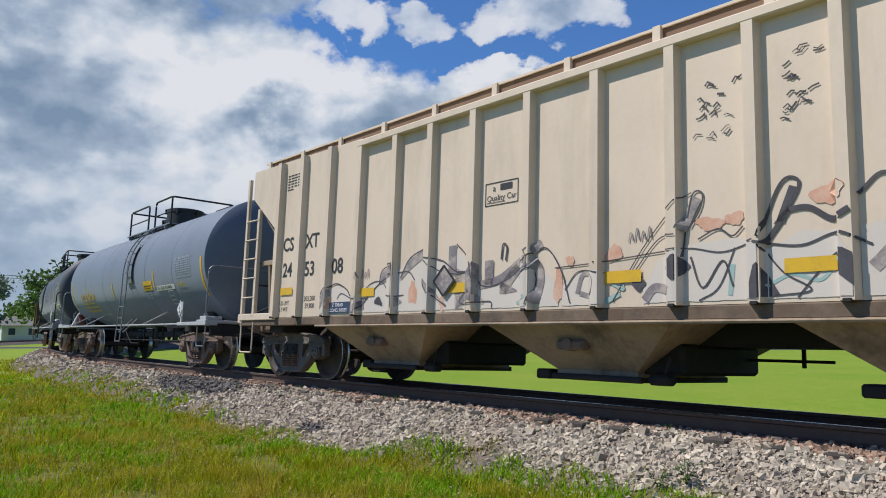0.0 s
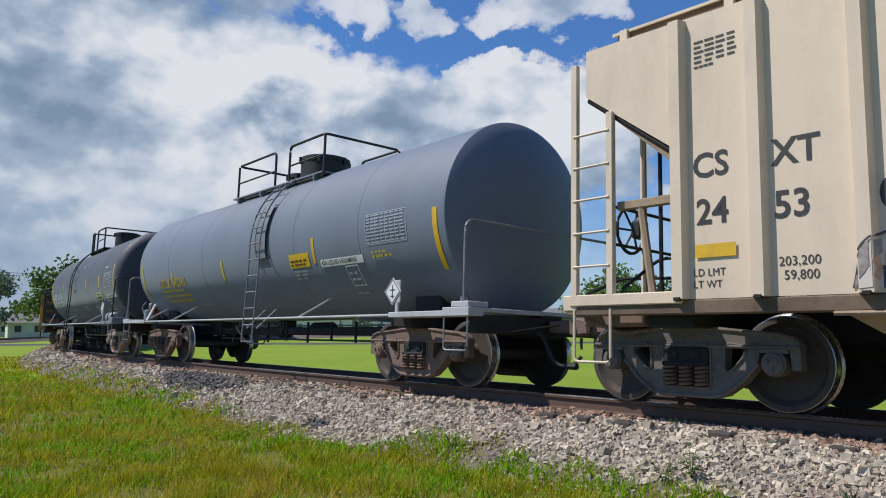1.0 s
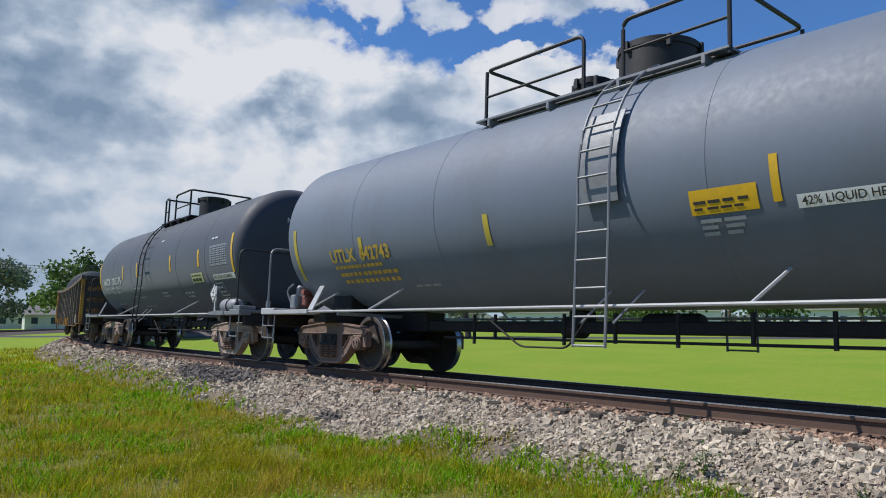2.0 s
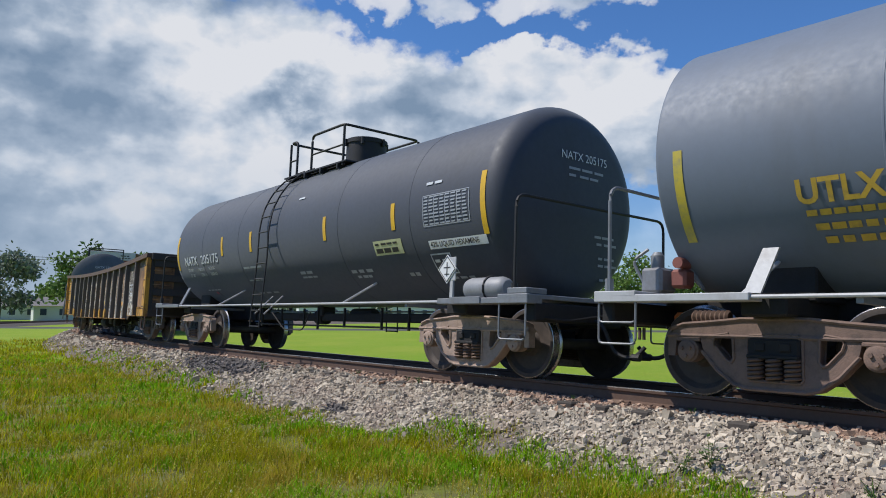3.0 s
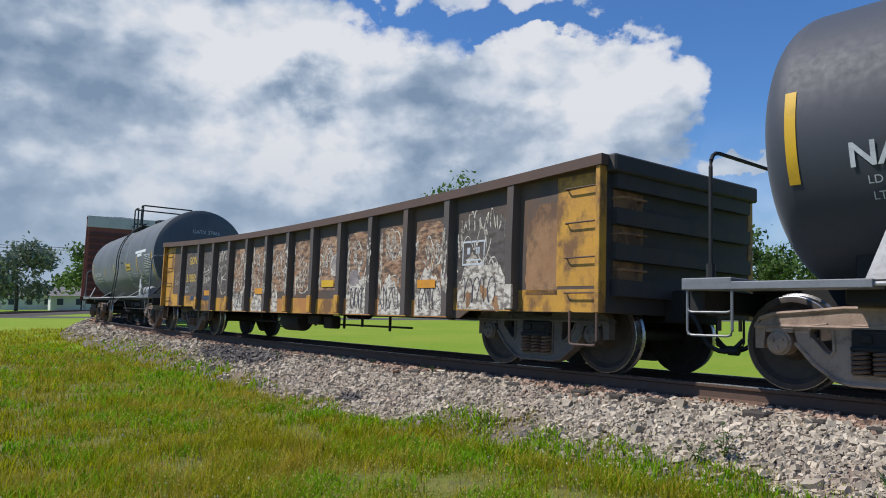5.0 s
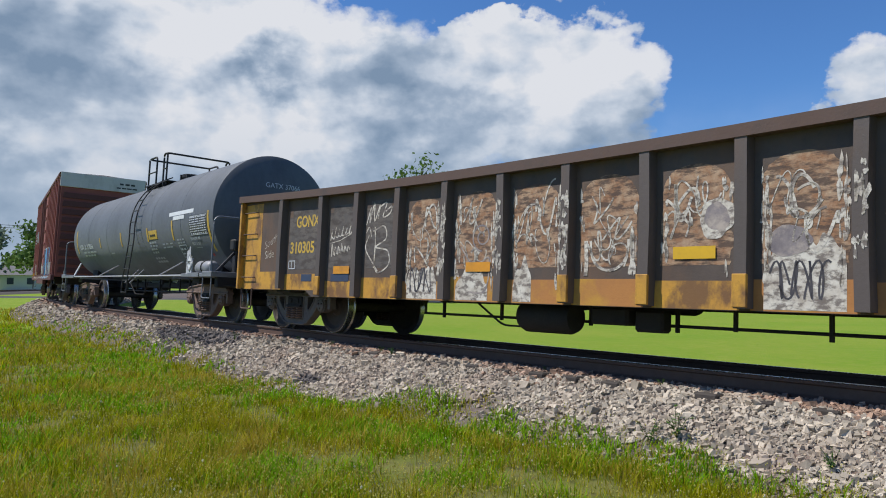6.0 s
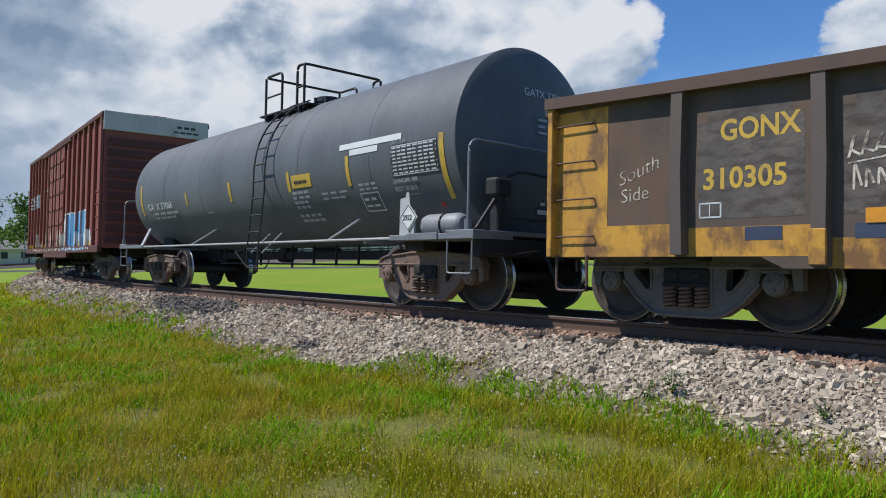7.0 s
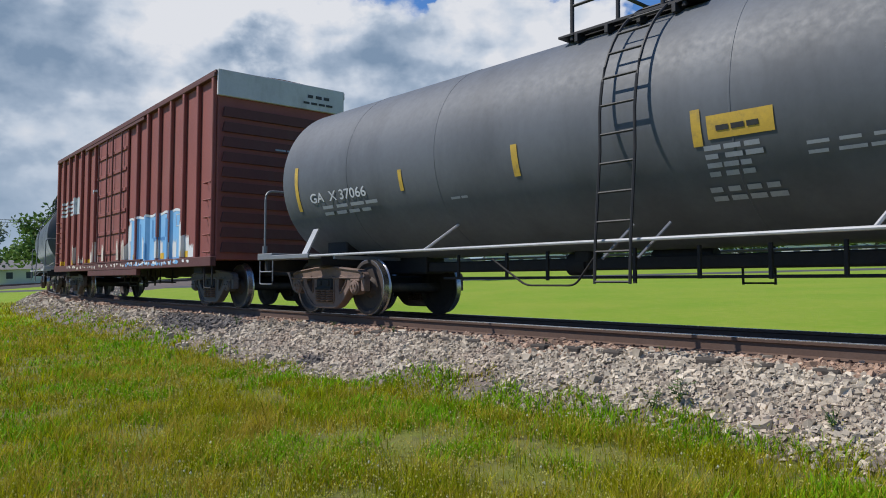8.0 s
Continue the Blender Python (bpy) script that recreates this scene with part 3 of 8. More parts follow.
def make_ground():
    def axis(lo, hi):
        v = [q * 0.8 for q in range(int(lo / 0.8), int(hi / 0.8) + 1)]
        a, b, step = v[0], v[-1], 1.0
        left, right = [], []
        while b < 2600:
            step *= 1.22
            a, b = a - step, b + step
            left.append(a)
            right.append(b)
        return left[::-1] + v + right
    xs, ys = axis(-26, 16), axis(-8, 42)
    vs = [(x, y, ground_height(x, y) if abs(x) < 60 and abs(y) < 80 else -0.70) for y in ys for x in xs]
    n = len(xs)
    fs = [(j * n + i, j * n + i + 1, (j + 1) * n + i + 1, (j + 1) * n + i) for j in range(len(ys) - 1) for i in range(n - 1)]
    me = bpy.data.meshes.new("ground")
    me.from_pydata(vs, [], fs)
    me.polygons.foreach_set("use_smooth", [True] * len(me.polygons))
    me.materials.append(M["field"])
    tagged(new("ground", me), "green mown field and grassy verge with straw patches", "grass field", kind="structure")


make_ground()


def sweep_track(name, sect, s0, s1, step, mats, closed=True, pick=None, rough=0.0):
    """A section of (lat, z) points run along the track."""
    bm = bmesh.new()
    rings = []
    s = s0
    rnd = random.Random(3)
    while s <= s1 + 1e-6:
        rings.append([bm.verts.new(Vector(beside(s, a + rnd.uniform(-rough, rough), z + rnd.uniform(-rough, rough) * 0.4))) for a, z in sect])
        s += step
    n = len(sect)
    for q, r in zip(rings, rings[1:]):
        for j in range(n if closed else n - 1):
            f = bm.faces.new((q[j], q[(j + 1) % n], r[(j + 1) % n], r[j]))
            if pick:
                f.material_index = pick[j]
    return finish(name, bm, mats)


bed = part("ballast_bed", sweep_track("ballast_bed", [(-3.4, -0.9), (-2.7, -0.72), (-2.1, -0.46), (-1.55, -0.22), (-0.86, -0.185), (-0.6, -0.215), (0, -0.22), (0.6, -0.215), (0.86, -0.185), (1.25, -0.20), (1.65, -0.36), (2.2, -0.60), (2.9, -0.9)], -20, 150, 0.5, M["ballast_bed"], False, None, 0.03), None)
tagged(bed, "grey-pink crushed stone bed under the railway track", "ballast", kind="structure")

track = tagged(new("railway_track"), "rusty steel railway track on dark wooden ties", "railway track", kind="structure")
for side in (1, -1):
    c = side * 0.755
    prof = [(c - 0.07, -0.172), (c + 0.07, -0.172), (c + 0.07, -0.158), (c + 0.012, -0.14), (c + 0.010, -0.05), (c + 0.034, -0.036), (c + 0.036, -0.008), (c + 0.026, 0), (c - 0.026, 0), (c - 0.036, -0.008), (c - 0.034, -0.036), (c - 0.010, -0.05), (c - 0.012, -0.14), (c - 0.07, -0.158)]
    pick = [0] * 14
    pick[6] = pick[7] = pick[8] = 1
    part("rail", sweep_track("rail", prof, -20, 150, 0.5, [M["rail_steel"], M["rail_head"]], True, pick), None, track)
tb = bmesh.new()
box(tb, -0.115, 0.115, -1.3, 1.3, -0.36, -0.185, 0.015)
tie_mesh = finish("tie", tb, M["tie_wood"])
pb = bmesh.new()
for c in (0.755, -0.755):
    box(pb, -0.09, 0.09, c - 0.17, c + 0.17, -0.186, -0.170, 0.004)
    for dx, dy in ((0.05, 0.085), (-0.05, 0.085), (0.05, -0.085), (-0.05, -0.085)):
        box(pb, dx - 0.012, dx + 0.012, c + dy - 0.02, c + dy + 0.02, -0.172, -0.145, 0.004)
fit_mesh = finish("tie_plate", pb, M["rail_steel"])
tr = random.Random(5)
for i in range(190):
    s = -4 + i * 0.53
    x, y, h = along(s)
    tie = part("tie", tie_mesh, None, track, m=pose(x, y, -0.033 + tr.uniform(-0.012, 0.004), math.degrees(CANT), 0, math.degrees(h) + tr.uniform(-1.2, 1.2)))
    if s < 55:
        part("tie_plate", fit_mesh, None, track, m=pose(x, y, -0.032, math.degrees(CANT), 0, math.degrees(h)))


# ---------------------------------------------------------------- bogies, couplers and other car parts
CACHE = {}


def shared(key, build):
    if key not in CACHE:
        CACHE[key] = build()
    return CACHE[key]


WB, WR = 1.78, 0.457


def wheelset_mesh():
    bm = bmesh.new()
    for s in (1, -1):
        prof = [(0.68, 0.0), (0.68, 0.10), (0.70, 0.13), (0.725, 0.34), (0.69, 0.385), (0.685, 0.455), (0.692, 0.478), (0.706, 0.482), (0.716, 0.470), (0.724, 0.459), (0.80, 0.455), (0.822, 0.450), (0.826, 0.442), (0.824, 0.39), (0.800, 0.375), (0.775, 0.34), (0.765, 0.17), (0.80, 0.135), (0.835, 0.125), (0.84, 0.09), (0.93, 0.085), (0.93, 0.0)]
        ids = [0, 0, 0, 0, 0, 0, 1, 1, 1, 1, 1, 1, 0, 0, 0, 0, 0, 0, 0, 0, 0]
        lathe(bm, [(a * s, r) for a, r in prof], 40, "y", mats=ids)
    lathe(bm, [(-0.7, 0.085), (-0.3, 0.075), (0.3, 0.075), (0.7, 0.085)], 16, "y")
    return finish("wheelset", bm, [M["wheel_side"], M["wheel_tread"]], True, 30)


def side_frame_mesh(mat):
    outline = [(-1.13, 0.63), (-1.13, 0.40), (-1.05, 0.40), (-1.03, 0.585), (-0.76, 0.585), (-0.72, 0.42), (-0.58, 0.26), (-0.40, 0.13), (-0.28, 0.10), (0.28, 0.10), (0.40, 0.13), (0.58, 0.26), (0.72, 0.42), (0.76, 0.585), (1.03, 0.585), (1.05, 0.40), (1.13, 0.40), (1.13, 0.63), (1.08, 0.70), (0.95, 0.745), (0.62, 0.77), (0.32, 0.80), (-0.32, 0.80), (-0.62, 0.77), (-0.95, 0.745), (-1.08, 0.70)]
    win = [(-0.24, 0.20), (0.24, 0.20), (0.26, 0.23), (0.26, 0.60), (0.23, 0.63), (-0.23, 0.63), (-0.26, 0.60), (-0.26, 0.23)]
    tri = [(0.40, 0.40), (0.43, 0.36), (0.48, 0.38), (0.60, 0.51), (0.62, 0.57), (0.59, 0.62), (0.46, 0.64), (0.41, 0.60)]
    bm = bmesh.new()
    plate(bm, outline, [win, tri, [(-x, z) for x, z in tri][::-1]], -0.055, 0.055)
    # rims that stand proud of the web
    for loop in (win, tri, [(-x, z) for x, z in tri]):
        pts = [(x, 0.062, z) for x, z in loop]
        tube(bm, pts + pts[:2], 0.013, 6, False)
        pts = [(x, -0.062, z) for x, z in loop]
        tube(bm, pts + pts[:2], 0.013, 6, False)
    top = [(x, z) for x, z in outline if z > 0.62]
    for y in (-0.06, 0.06):
        tube(bm, [(x, y, z - 0.02) for x, z in top], 0.020, 6)
        low = [(x, z) for x, z in outline if z < 0.30]
        tube(bm, [(-0.74, y, 0.46)] + [(x, y, z + 0.02) for x, z in low] + [(0.74, y, 0.46)], 0.020, 6)
    return finish("side_frame", bm, mat, True, 40)


def bearing_mesh(mat):
    bm = bmesh.new()
    lathe(bm, [(-0.09, 0.0), (-0.09, 0.115), (0.055, 0.118), (0.065, 0.10), (0.085, 0.098), (0.09, 0.09), (0.09, 0.0)], 20, "y")
    for k in range(3):
        t = k * 2.094 + 0.5
        lathe(bm, [(0.09, 0.022), (0.112, 0.020), (0.112, 0.0)], 6, "y", (0.052 * math.cos(t), 0, 0.052 * math.sin(t)))
    box(bm, -0.13, 0.13, -0.07, 0.06, 0.095, 0.135, 0.01)
    return finish("bearing", bm, mat)


def spring_mesh():
    bm = bmesh.new()
    tube(bm, [(0.066 * math.cos(t), 0.066 * math.sin(t), 0.205 + 0.20 * t / (2 * math.pi * 5)) for t in np.linspace(0, 2 * math.pi * 5, 60)], 0.0150, 5)
    return finish("spring", bm, M["spring_steel"])


def bolster_mesh():
    bm = bmesh.new()
    box(bm, -0.21, 0.21, -0.93, 0.93, 0.44, 0.66, 0.03)
    for s in (1, -1):
        box(bm, -0.245, 0.245, s * 0.93, s * 1.10, 0.42, 0.60, 0.02)
        box(bm, -0.245, 0.245, s * 0.93, s * 1.13, 0.41, 0.45, 0.01)
        for k in (-0.12, 0.12):
            box(bm, k - 0.05, k + 0.05, s * 1.09, s * 1.12, 0.48, 0.56, 0.01)
        # brake beams and shoes
        box(bm, s * 0.36, s * 0.42, -0.75, 0.75, 0.36, 0.46, 0.01)
        for y in (-0.755, 0.755):
            box(bm, s * 0.385, s * 0.445, y - 0.05, y + 0.05, 0.28, 0.56, 0.01)
    lathe(bm, [(0.66, 0.18), (0.72, 0.18), (0.72, 0.0)], 20, "z")
    return finish("bogie", bm, M["underframe"])


def add_bogie(car, x, cast, wheels):
    b = part("bogie", shared("bolster", bolster_mesh), None, car, "three-piece cast steel freight bogie", pose(x, 0, 0))
    for s in (1, -1):
        part("side_frame", shared("side" + cast, lambda: side_frame_mesh(M[cast])), None, b, m=pose(0, s * 1.0, 0, 0, 0, 0 if s > 0 else 180))
        for x in (-0.175, 0.0, 0.175):
            for y in (-0.07, 0.07):
                part("spring", shared("spring", spring_mesh), None, b, m=pose(x, s * 1.0 + y, 0))
        for e in (1, -1):
            part("bearing", shared("bearing" + cast, lambda: bearing_mesh(M[cast])), None, b, m=pose(e * WB / 2, s * 1.02, WR, 0, 0, 0 if s > 0 else 180))
    for e in (1, -1):
        ws = part("wheelset", shared("wheelset", wheelset_mesh), None, b, "", pose(e * WB / 2, 0, WR))
        wheels.append((ws, e * WB / 2))
    return b


def coupler_mesh():
    bm = bmesh.new()
    box(bm, -0.1, 0.50, -0.075, 0.075, 0.76, 0.92, 0.02)
    box(bm, 0.42, 0.66, -0.15, 0.09, 0.72, 0.96, 0.03)
    box(bm, 0.60, 0.76, -0.16, -0.06, 0.73, 0.95, 0.03)
    box(bm, 0.60, 0.72, 0.03, 0.12, 0.74, 0.94, 0.03)
    tube(bm, [(0.5, 0.02, 0.70), (0.5, 0.02, 0.55)], 0.02, 6)
    return finish("coupler", bm, M["cast_rust"])


def hose_mesh():
    bm = bmesh.new()
    tube(bm, rounded([(-0.1, -0.33, 0.78), (0.12, -0.33, 0.74), (0.30, -0.30, 0.36), (0.52, -0.22, 0.30), (0.62, -0.12, 0.46)], 0.12), 0.026, 8)
    lathe(bm, [(-0.06, 0.0), (-0.06, 0.045), (0.06, 0.045), (0.06, 0.0)], 8, "x", (0.55, -0.2, 0.33))
    return finish("air_hose", bm, M["black_steel"])


def add_coupling(car, x_end, sides=(1, -1)):
    for s in sides:
        m = pose(x_end * s, 0, 0, 0, 0, 0 if s > 0 else 180)
        part("coupler", shared("coupler", coupler_mesh), None, car, "rusty knuckle coupler", m)
        part("air_hose", shared("hose", hose_mesh), None, car, "black rubber brake hose", m)


def brake_gear(car, x0, x1, z=0.62, seed=1, y=-0.55):
    """Rods, levers, reservoir and cylinder slung under the car."""
    rnd = random.Random(seed)
    bm = bmesh.new()
    tube(bm, [(x0, y, z), (x1, y, z)], 0.02, 6)
    n = 7
    for i in range(n):
        x = x0 + (x1 - x0) * (i + 0.5) / n + rnd.uniform(-0.25, 0.25)
        box(bm, x - 0.02, x + 0.02, y - 0.02, y + 0.02, z - rnd.uniform(0.0, 0.09), z + 0.34, 0.005)
    tube(bm, rounded([(x0 + 1.2, y - 0.2, z + 0.25), (x0 + 1.8, y - 0.2, z - 0.10), (x0 + 2.6, y - 0.2, z - 0.10), (x0 + 2.9, y - 0.2, z + 0.25)], 0.1), 0.014, 6)
    part("brake_rigging", bm, M["underframe"], car)
    bm = bmesh.new()
    c = (x0 + x1) / 2 + 0.5
    lathe(bm, [(c - 0.40, 0), (c - 0.40, 0.10), (c - 0.34, 0.125), (c + 0.34, 0.125), (c + 0.40, 0.10), (c + 0.40, 0)], 18, "x", (0, y + 0.60, z + 0.24))
    part("air_reservoir", bm, M["underframe"], car)
    bm = bmesh.new()
    c = (x0 + x1) / 2 - 0.9
    lathe(bm, [(c - 0.2, 0), (c - 0.2, 0.15), (c + 0.1, 0.15), (c + 0.12, 0.06), (c + 0.5, 0.03), (c + 0.5, 0)], 16, "x", (0, y + 0.5, z + 0.18))
    box(bm, c - 0.05, c + 0.2, y + 0.35, y + 0.65, z + 0.20, z + 0.40, 0.02)
    part("brake_cylinder", bm, M["underframe"], car)


def stirrup(bm, x, y, z0, z1, w=0.36, r=0.016):
    tube(bm, rounded([(x - w / 2, y, z0), (x - w / 2, y, z1), (x + w / 2, y, z1), (x + w / 2, y, z0)], 0.05, 2), r, 6)
    return bm


def rod_ladder(car, xl, xr, path, mat, step=0.34, label="", r=0.019, first=0.0):
    """Two stringers along a (y, z) path, with rungs as parts."""
    bm = bmesh.new()
    for x in (xl, xr):
        tube(bm, [(x, y, z) for y, z in path], r, 6)
    lad = part("ladder", bm, M[mat], car, label)
    pts = [Vector(p) for p in path]
    seg = [(b - a).length for a, b in zip(pts, pts[1:])]
    total, d = sum(seg), first
    while d <= total:
        e, i = d, 0
        while i < len(seg) - 1 and e > seg[i]:
            e -= seg[i]
            i += 1
        q = pts[i].lerp(pts[i + 1], min(1, e / max(seg[i], 1e-6)))
        b = bmesh.new()
        tube(b, [(xl, q.x, q.y), (xr, q.x, q.y)], r * 0.85, 6)
        part("rung", b, M[mat], lad)
        d += step
    return lad


TRAIN = []     # (thing, front bogie s, rear bogie s, half distance, bogies, wheels)


def register(car, s_front, s_rear, casts):
    half = (s_rear - s_front) / 2
    wheels, bogies = [], []
    for x, cast in ((half, casts[0]), (-half, casts[1])):
        bogies.append((add_bogie(car, x, cast, wheels), x))
    TRAIN.append((car, s_front, s_rear, half, bogies, wheels))


# ---------------------------------------------------------------- tank cars
def tank_car(label, s_front, s_rear, r, cz, heads, mat, casts, opt):
    car = tagged(new("tank_car"), label, "tank car", "cars of the freight train")
    half = (s_rear - s_front) / 2
    register(car, s_front, s_rear, casts)
    L, depth, knuckle = heads

    # shell
    bm = bmesh.new()
    n = 10
    if knuckle:
        end = [(L + depth * math.sin(t) * 0.9, (r - knuckle) + knuckle * math.cos(t)) for t in np.linspace(0, math.pi / 2, n)]
        end += [(L + depth * 0.9 + (depth * 0.1) * (1 - (k / 4) ** 2), (r - knuckle) * k / 4) for k in (3, 2, 1, 0)]
    else:
        end = [(L + 0.02, r), (L + 0.03, r - 0.004)] + [(L + 0.035 + depth * (1 - (k / n) ** 2.6), (r - 0.01) * k / n) for k in range(n, -1, -1)]
    seams = []
    for x in opt.get("seams", (-4.2, -2.1, 2.1, 4.2)):
        seams += [(x - 0.012, r), (x - 0.008, r + 0.004), (x + 0.008, r + 0.004), (x + 0.012, r)]
    prof = [(-x, q) for x, q in end[::-1]] + [(-L, r)] + seams + [(L, r)] + end
    lathe(bm, prof, 72, "x", (0, 0, cz))
    part("tank", bm, M[mat], car, opt.get("tank_label", ""))

    def surf(x, z, e=0.007):
        d = max(-0.98, min(0.98, (z - cz) / (r + e)))
        return (x, -(r + e) * math.sqrt(1 - d * d), z)

    # stub sill, bolsters and saddles
    E = half + opt.get("end", 1.72)
    for s in (1, -1):
        part("stub_sill", box(bmesh.new(), s * (half - 1.6), s * E, -0.2, 0.2, 0.68, 1.02, 0.02), M["underframe"], car)
        part("body_bolster", box(bmesh.new(), s * (half - 0.22), s * (half + 0.22), -1.3, 1.3, 0.80, 1.0, 0.02), M["underframe"], car)
        part("saddle", box(bmesh.new(), s * (half - 0.30), s * (half + 0.30), -0.85, 0.85, 0.95, cz - r * 0.70, 0.02), M["underframe"], car)
        part("end_beam", box(bmesh.new(), s * (E - 0.16), s * E, -1.42, 1.42, 0.72, 0.95, 0.02), M["underframe"], car)
    bm = bmesh.new()
    box(bm, -(half - 1.6), half - 1.6, -0.16, 0.16, 0.70, 0.86, 0.02)
    part("centre_pipe", bm, M["underframe"], car)
    add_coupling(car, E - 0.02)
    brake_gear(car, -2.8, 3.4, 0.60, opt.get("seed", 1))

    # side rail with its struts
    zs = 0.965
    for sy in (-1, 1):
        bm = bmesh.new()
        tube(bm, [(-E + 1.2, sy * 1.52, zs), (E - 1.6, sy * 1.52, zs)], 0.019, 8)
        part("side_rail", bm, M["white_steel"], car, "pale steel side rail")
    for x in opt.get("struts", (-5.4, -3.5, 2.6)):
        for sy in (-1, 1):
            part("strut", tube(bmesh.new(), [(x, sy * 1.52, zs), (x + 0.09, sy * (math.sqrt(max(0.1, r * r - (1.34 - cz) ** 2)) - 0.02), 1.34)], 0.020, 6), M["white_steel"], car)
    for x in (-half + 0.9, half - 0.9):
        part("rail_support", box(bmesh.new(), x - 0.03, x + 0.03, -1.5, 1.5, 0.90, 0.955), M["grey_steel"], car)

    # end platforms, hand rails, stirrups
    for s in (1, -1):
        bm = bmesh.new()
        for sy in (-1, 1):
            box(bm, s * (E - 1.72), s * E, sy * 1.56, sy * (1.30 if s < 0 or opt.get("bright_ends", True) else 0.85), 0.93, 1.005, 0.008)
        box(bm, s * (E - 0.52), s * E, -1.56, 1.56, 0.985, 1.045, 0.008)
        if opt.get("bright_ends", True):
            for sy in (-1, 1) if s > 0 else ():
                box(bm, s * (E - 0.36), s * (E - 0.02), sy * 1.55, sy * 1.20, 1.045, 1.12, 0.01)
        part("end_platform", bm, M[opt.get("end_mat", "white_steel" if opt.get("bright_ends", True) else "grey_steel")], car, "pale grey steel end platform")
        bm = bmesh.new()
        xr, zh = s * (E - opt.get("rail_in", 0.16)), opt.get("rail_high", 2.18)
        tube(bm, rounded([(xr, -1.50, 1.05), (xr, -1.50, zh), (xr, 1.50, zh), (xr, 1.50, 1.05)], 0.16), 0.020, 8)
        tube(bm, [(xr, -1.50, 1.05), (xr, -1.50, 1.18)], 0.045, 8)
        part("end_hand_rail", bm, M[opt.get("rail_mat", "grey_steel")], car)
        for sy in (-1, 1):
            bm = bmesh.new()
            stirrup(bm, s * (E - 0.28), sy * 1.53, 0.95, 0.50, 0.46, 0.013)
            if s < 0:
                stirrup(bm, s * (E - 0.28), sy * 1.53, 0.95, 0.72, 0.46, 0.012)
            part("stirrup_step", bm, M["grey_steel"], car)
        bm = bmesh.new()
        tube(bm, rounded([(s * (E - 0.05), -1.35, 0.78), (s * (E + 0.12), -1.0, 0.74), (s * (E + 0.28), -0.2, 0.86)], 0.1), 0.016, 6)
        part("uncoupling_lever", bm, M["underframe"], car)
        # saddle wedges between tank and platform
        x0 = s * (half + 0.02) + opt.get("gusset_in", 0.0)
        for sy in (-1, 1) if s < 0 else ():
            bm = bmesh.new()
            vs = [(x0 - 0.06, sy * 1.50, 1.0), (x0 + 0.10, sy * 1.50, 1.0), (x0 + 0.20, sy * 1.34, 1.42), (x0 + 0.05, sy * 1.34, 1.42)]
            f1 = [bm.verts.new(v) for v in vs]
            f2 = [bm.verts.new((a, b - sy * 0.03, c)) for a, b, c in vs]
            bm.faces.new(f1)
            bm.faces.new(f2[::-1])
            for i in range(4):
                j = (i + 1) % 4
                bm.faces.new((f1[i], f2[i], f2[j], f1[j]))
            part("gusset", bm, M[opt.get("end_mat", "white_steel")], car)

    # ladder up the side and over the shell
    lx = opt.get("ladder", 0.94)
    top_y = 0.62
    for sy in (-1, 1):
        path = [(sy * 1.62, 0.52), (sy * 1.60, 1.0), (sy * (r + 0.13), 1.9), (sy * (r + 0.13), cz)]
        path += [(sy * (r + 0.12) * math.cos(t), cz + (r + 0.12) * math.sin(t)) for t in np.linspace(0.12, math.acos(top_y / (r + 0.12)), 10)]
        rod_ladder(car, lx - 0.215, lx + 0.215, path, opt.get("ladder_mat", "grey_steel"), 0.31, "steel rod ladder bent over the tank", 0.017, 0.02)
    if opt.get("ladder_plate"):
        bm = bmesh.new()
        g = [[bm.verts.new((x, -(r + 0.05) * math.cos(t), cz + (r + 0.05) * math.sin(t))) for x in (lx - 0.25, lx + 0.25)] for t in np.linspace(-0.22, 0.52, 8)]
        for a, b in zip(g, g[1:]):
            bm.faces.new((a[0], a[1], b[1], b[0]))
        part("ladder_backing", bm, M["grey_steel"], car)
    for dx in (-0.16, 0.27):
        part("ladder_brace", tube(bmesh.new(), [(lx + dx, -1.56, 0.78), (lx + dx + 0.20, -1.28, 1.14)], 0.017, 6), M["grey_steel"], car)

    # top platform with its rails
    px0, px1 = opt.get("platform", (-1.6, 2.0))
    zt = cz + math.sqrt(r * r - 0.75 ** 2) + 0.04
    bm = bmesh.new()
    for sy in (-1, 1):
        for k in range(3):
            y = sy * (0.58 + 0.13 * k)
            box(bm, px0, px1, y - 0.05, y + 0.05, zt, zt + 0.035, 0.004)
        for x in np.linspace(px0 + 0.2, px1 - 0.2, 4):
            box(bm, x - 0.025, x + 0.025, min(sy * 0.52, sy * 0.92), max(sy * 0.52, sy * 0.92), zt - 0.10, zt, 0.004)
    for x in (px0 + 0.03, px1 - 0.03):
        box(bm, x - 0.12, x + 0.12, -0.9, 0.9, zt, zt + 0.03, 0.004)
    part("top_platform", bm, M[opt.get("platform_mat", "grey_steel")], car, "slatted steel platform on the tank top")
    zr = opt.get("rail_top", 4.33)
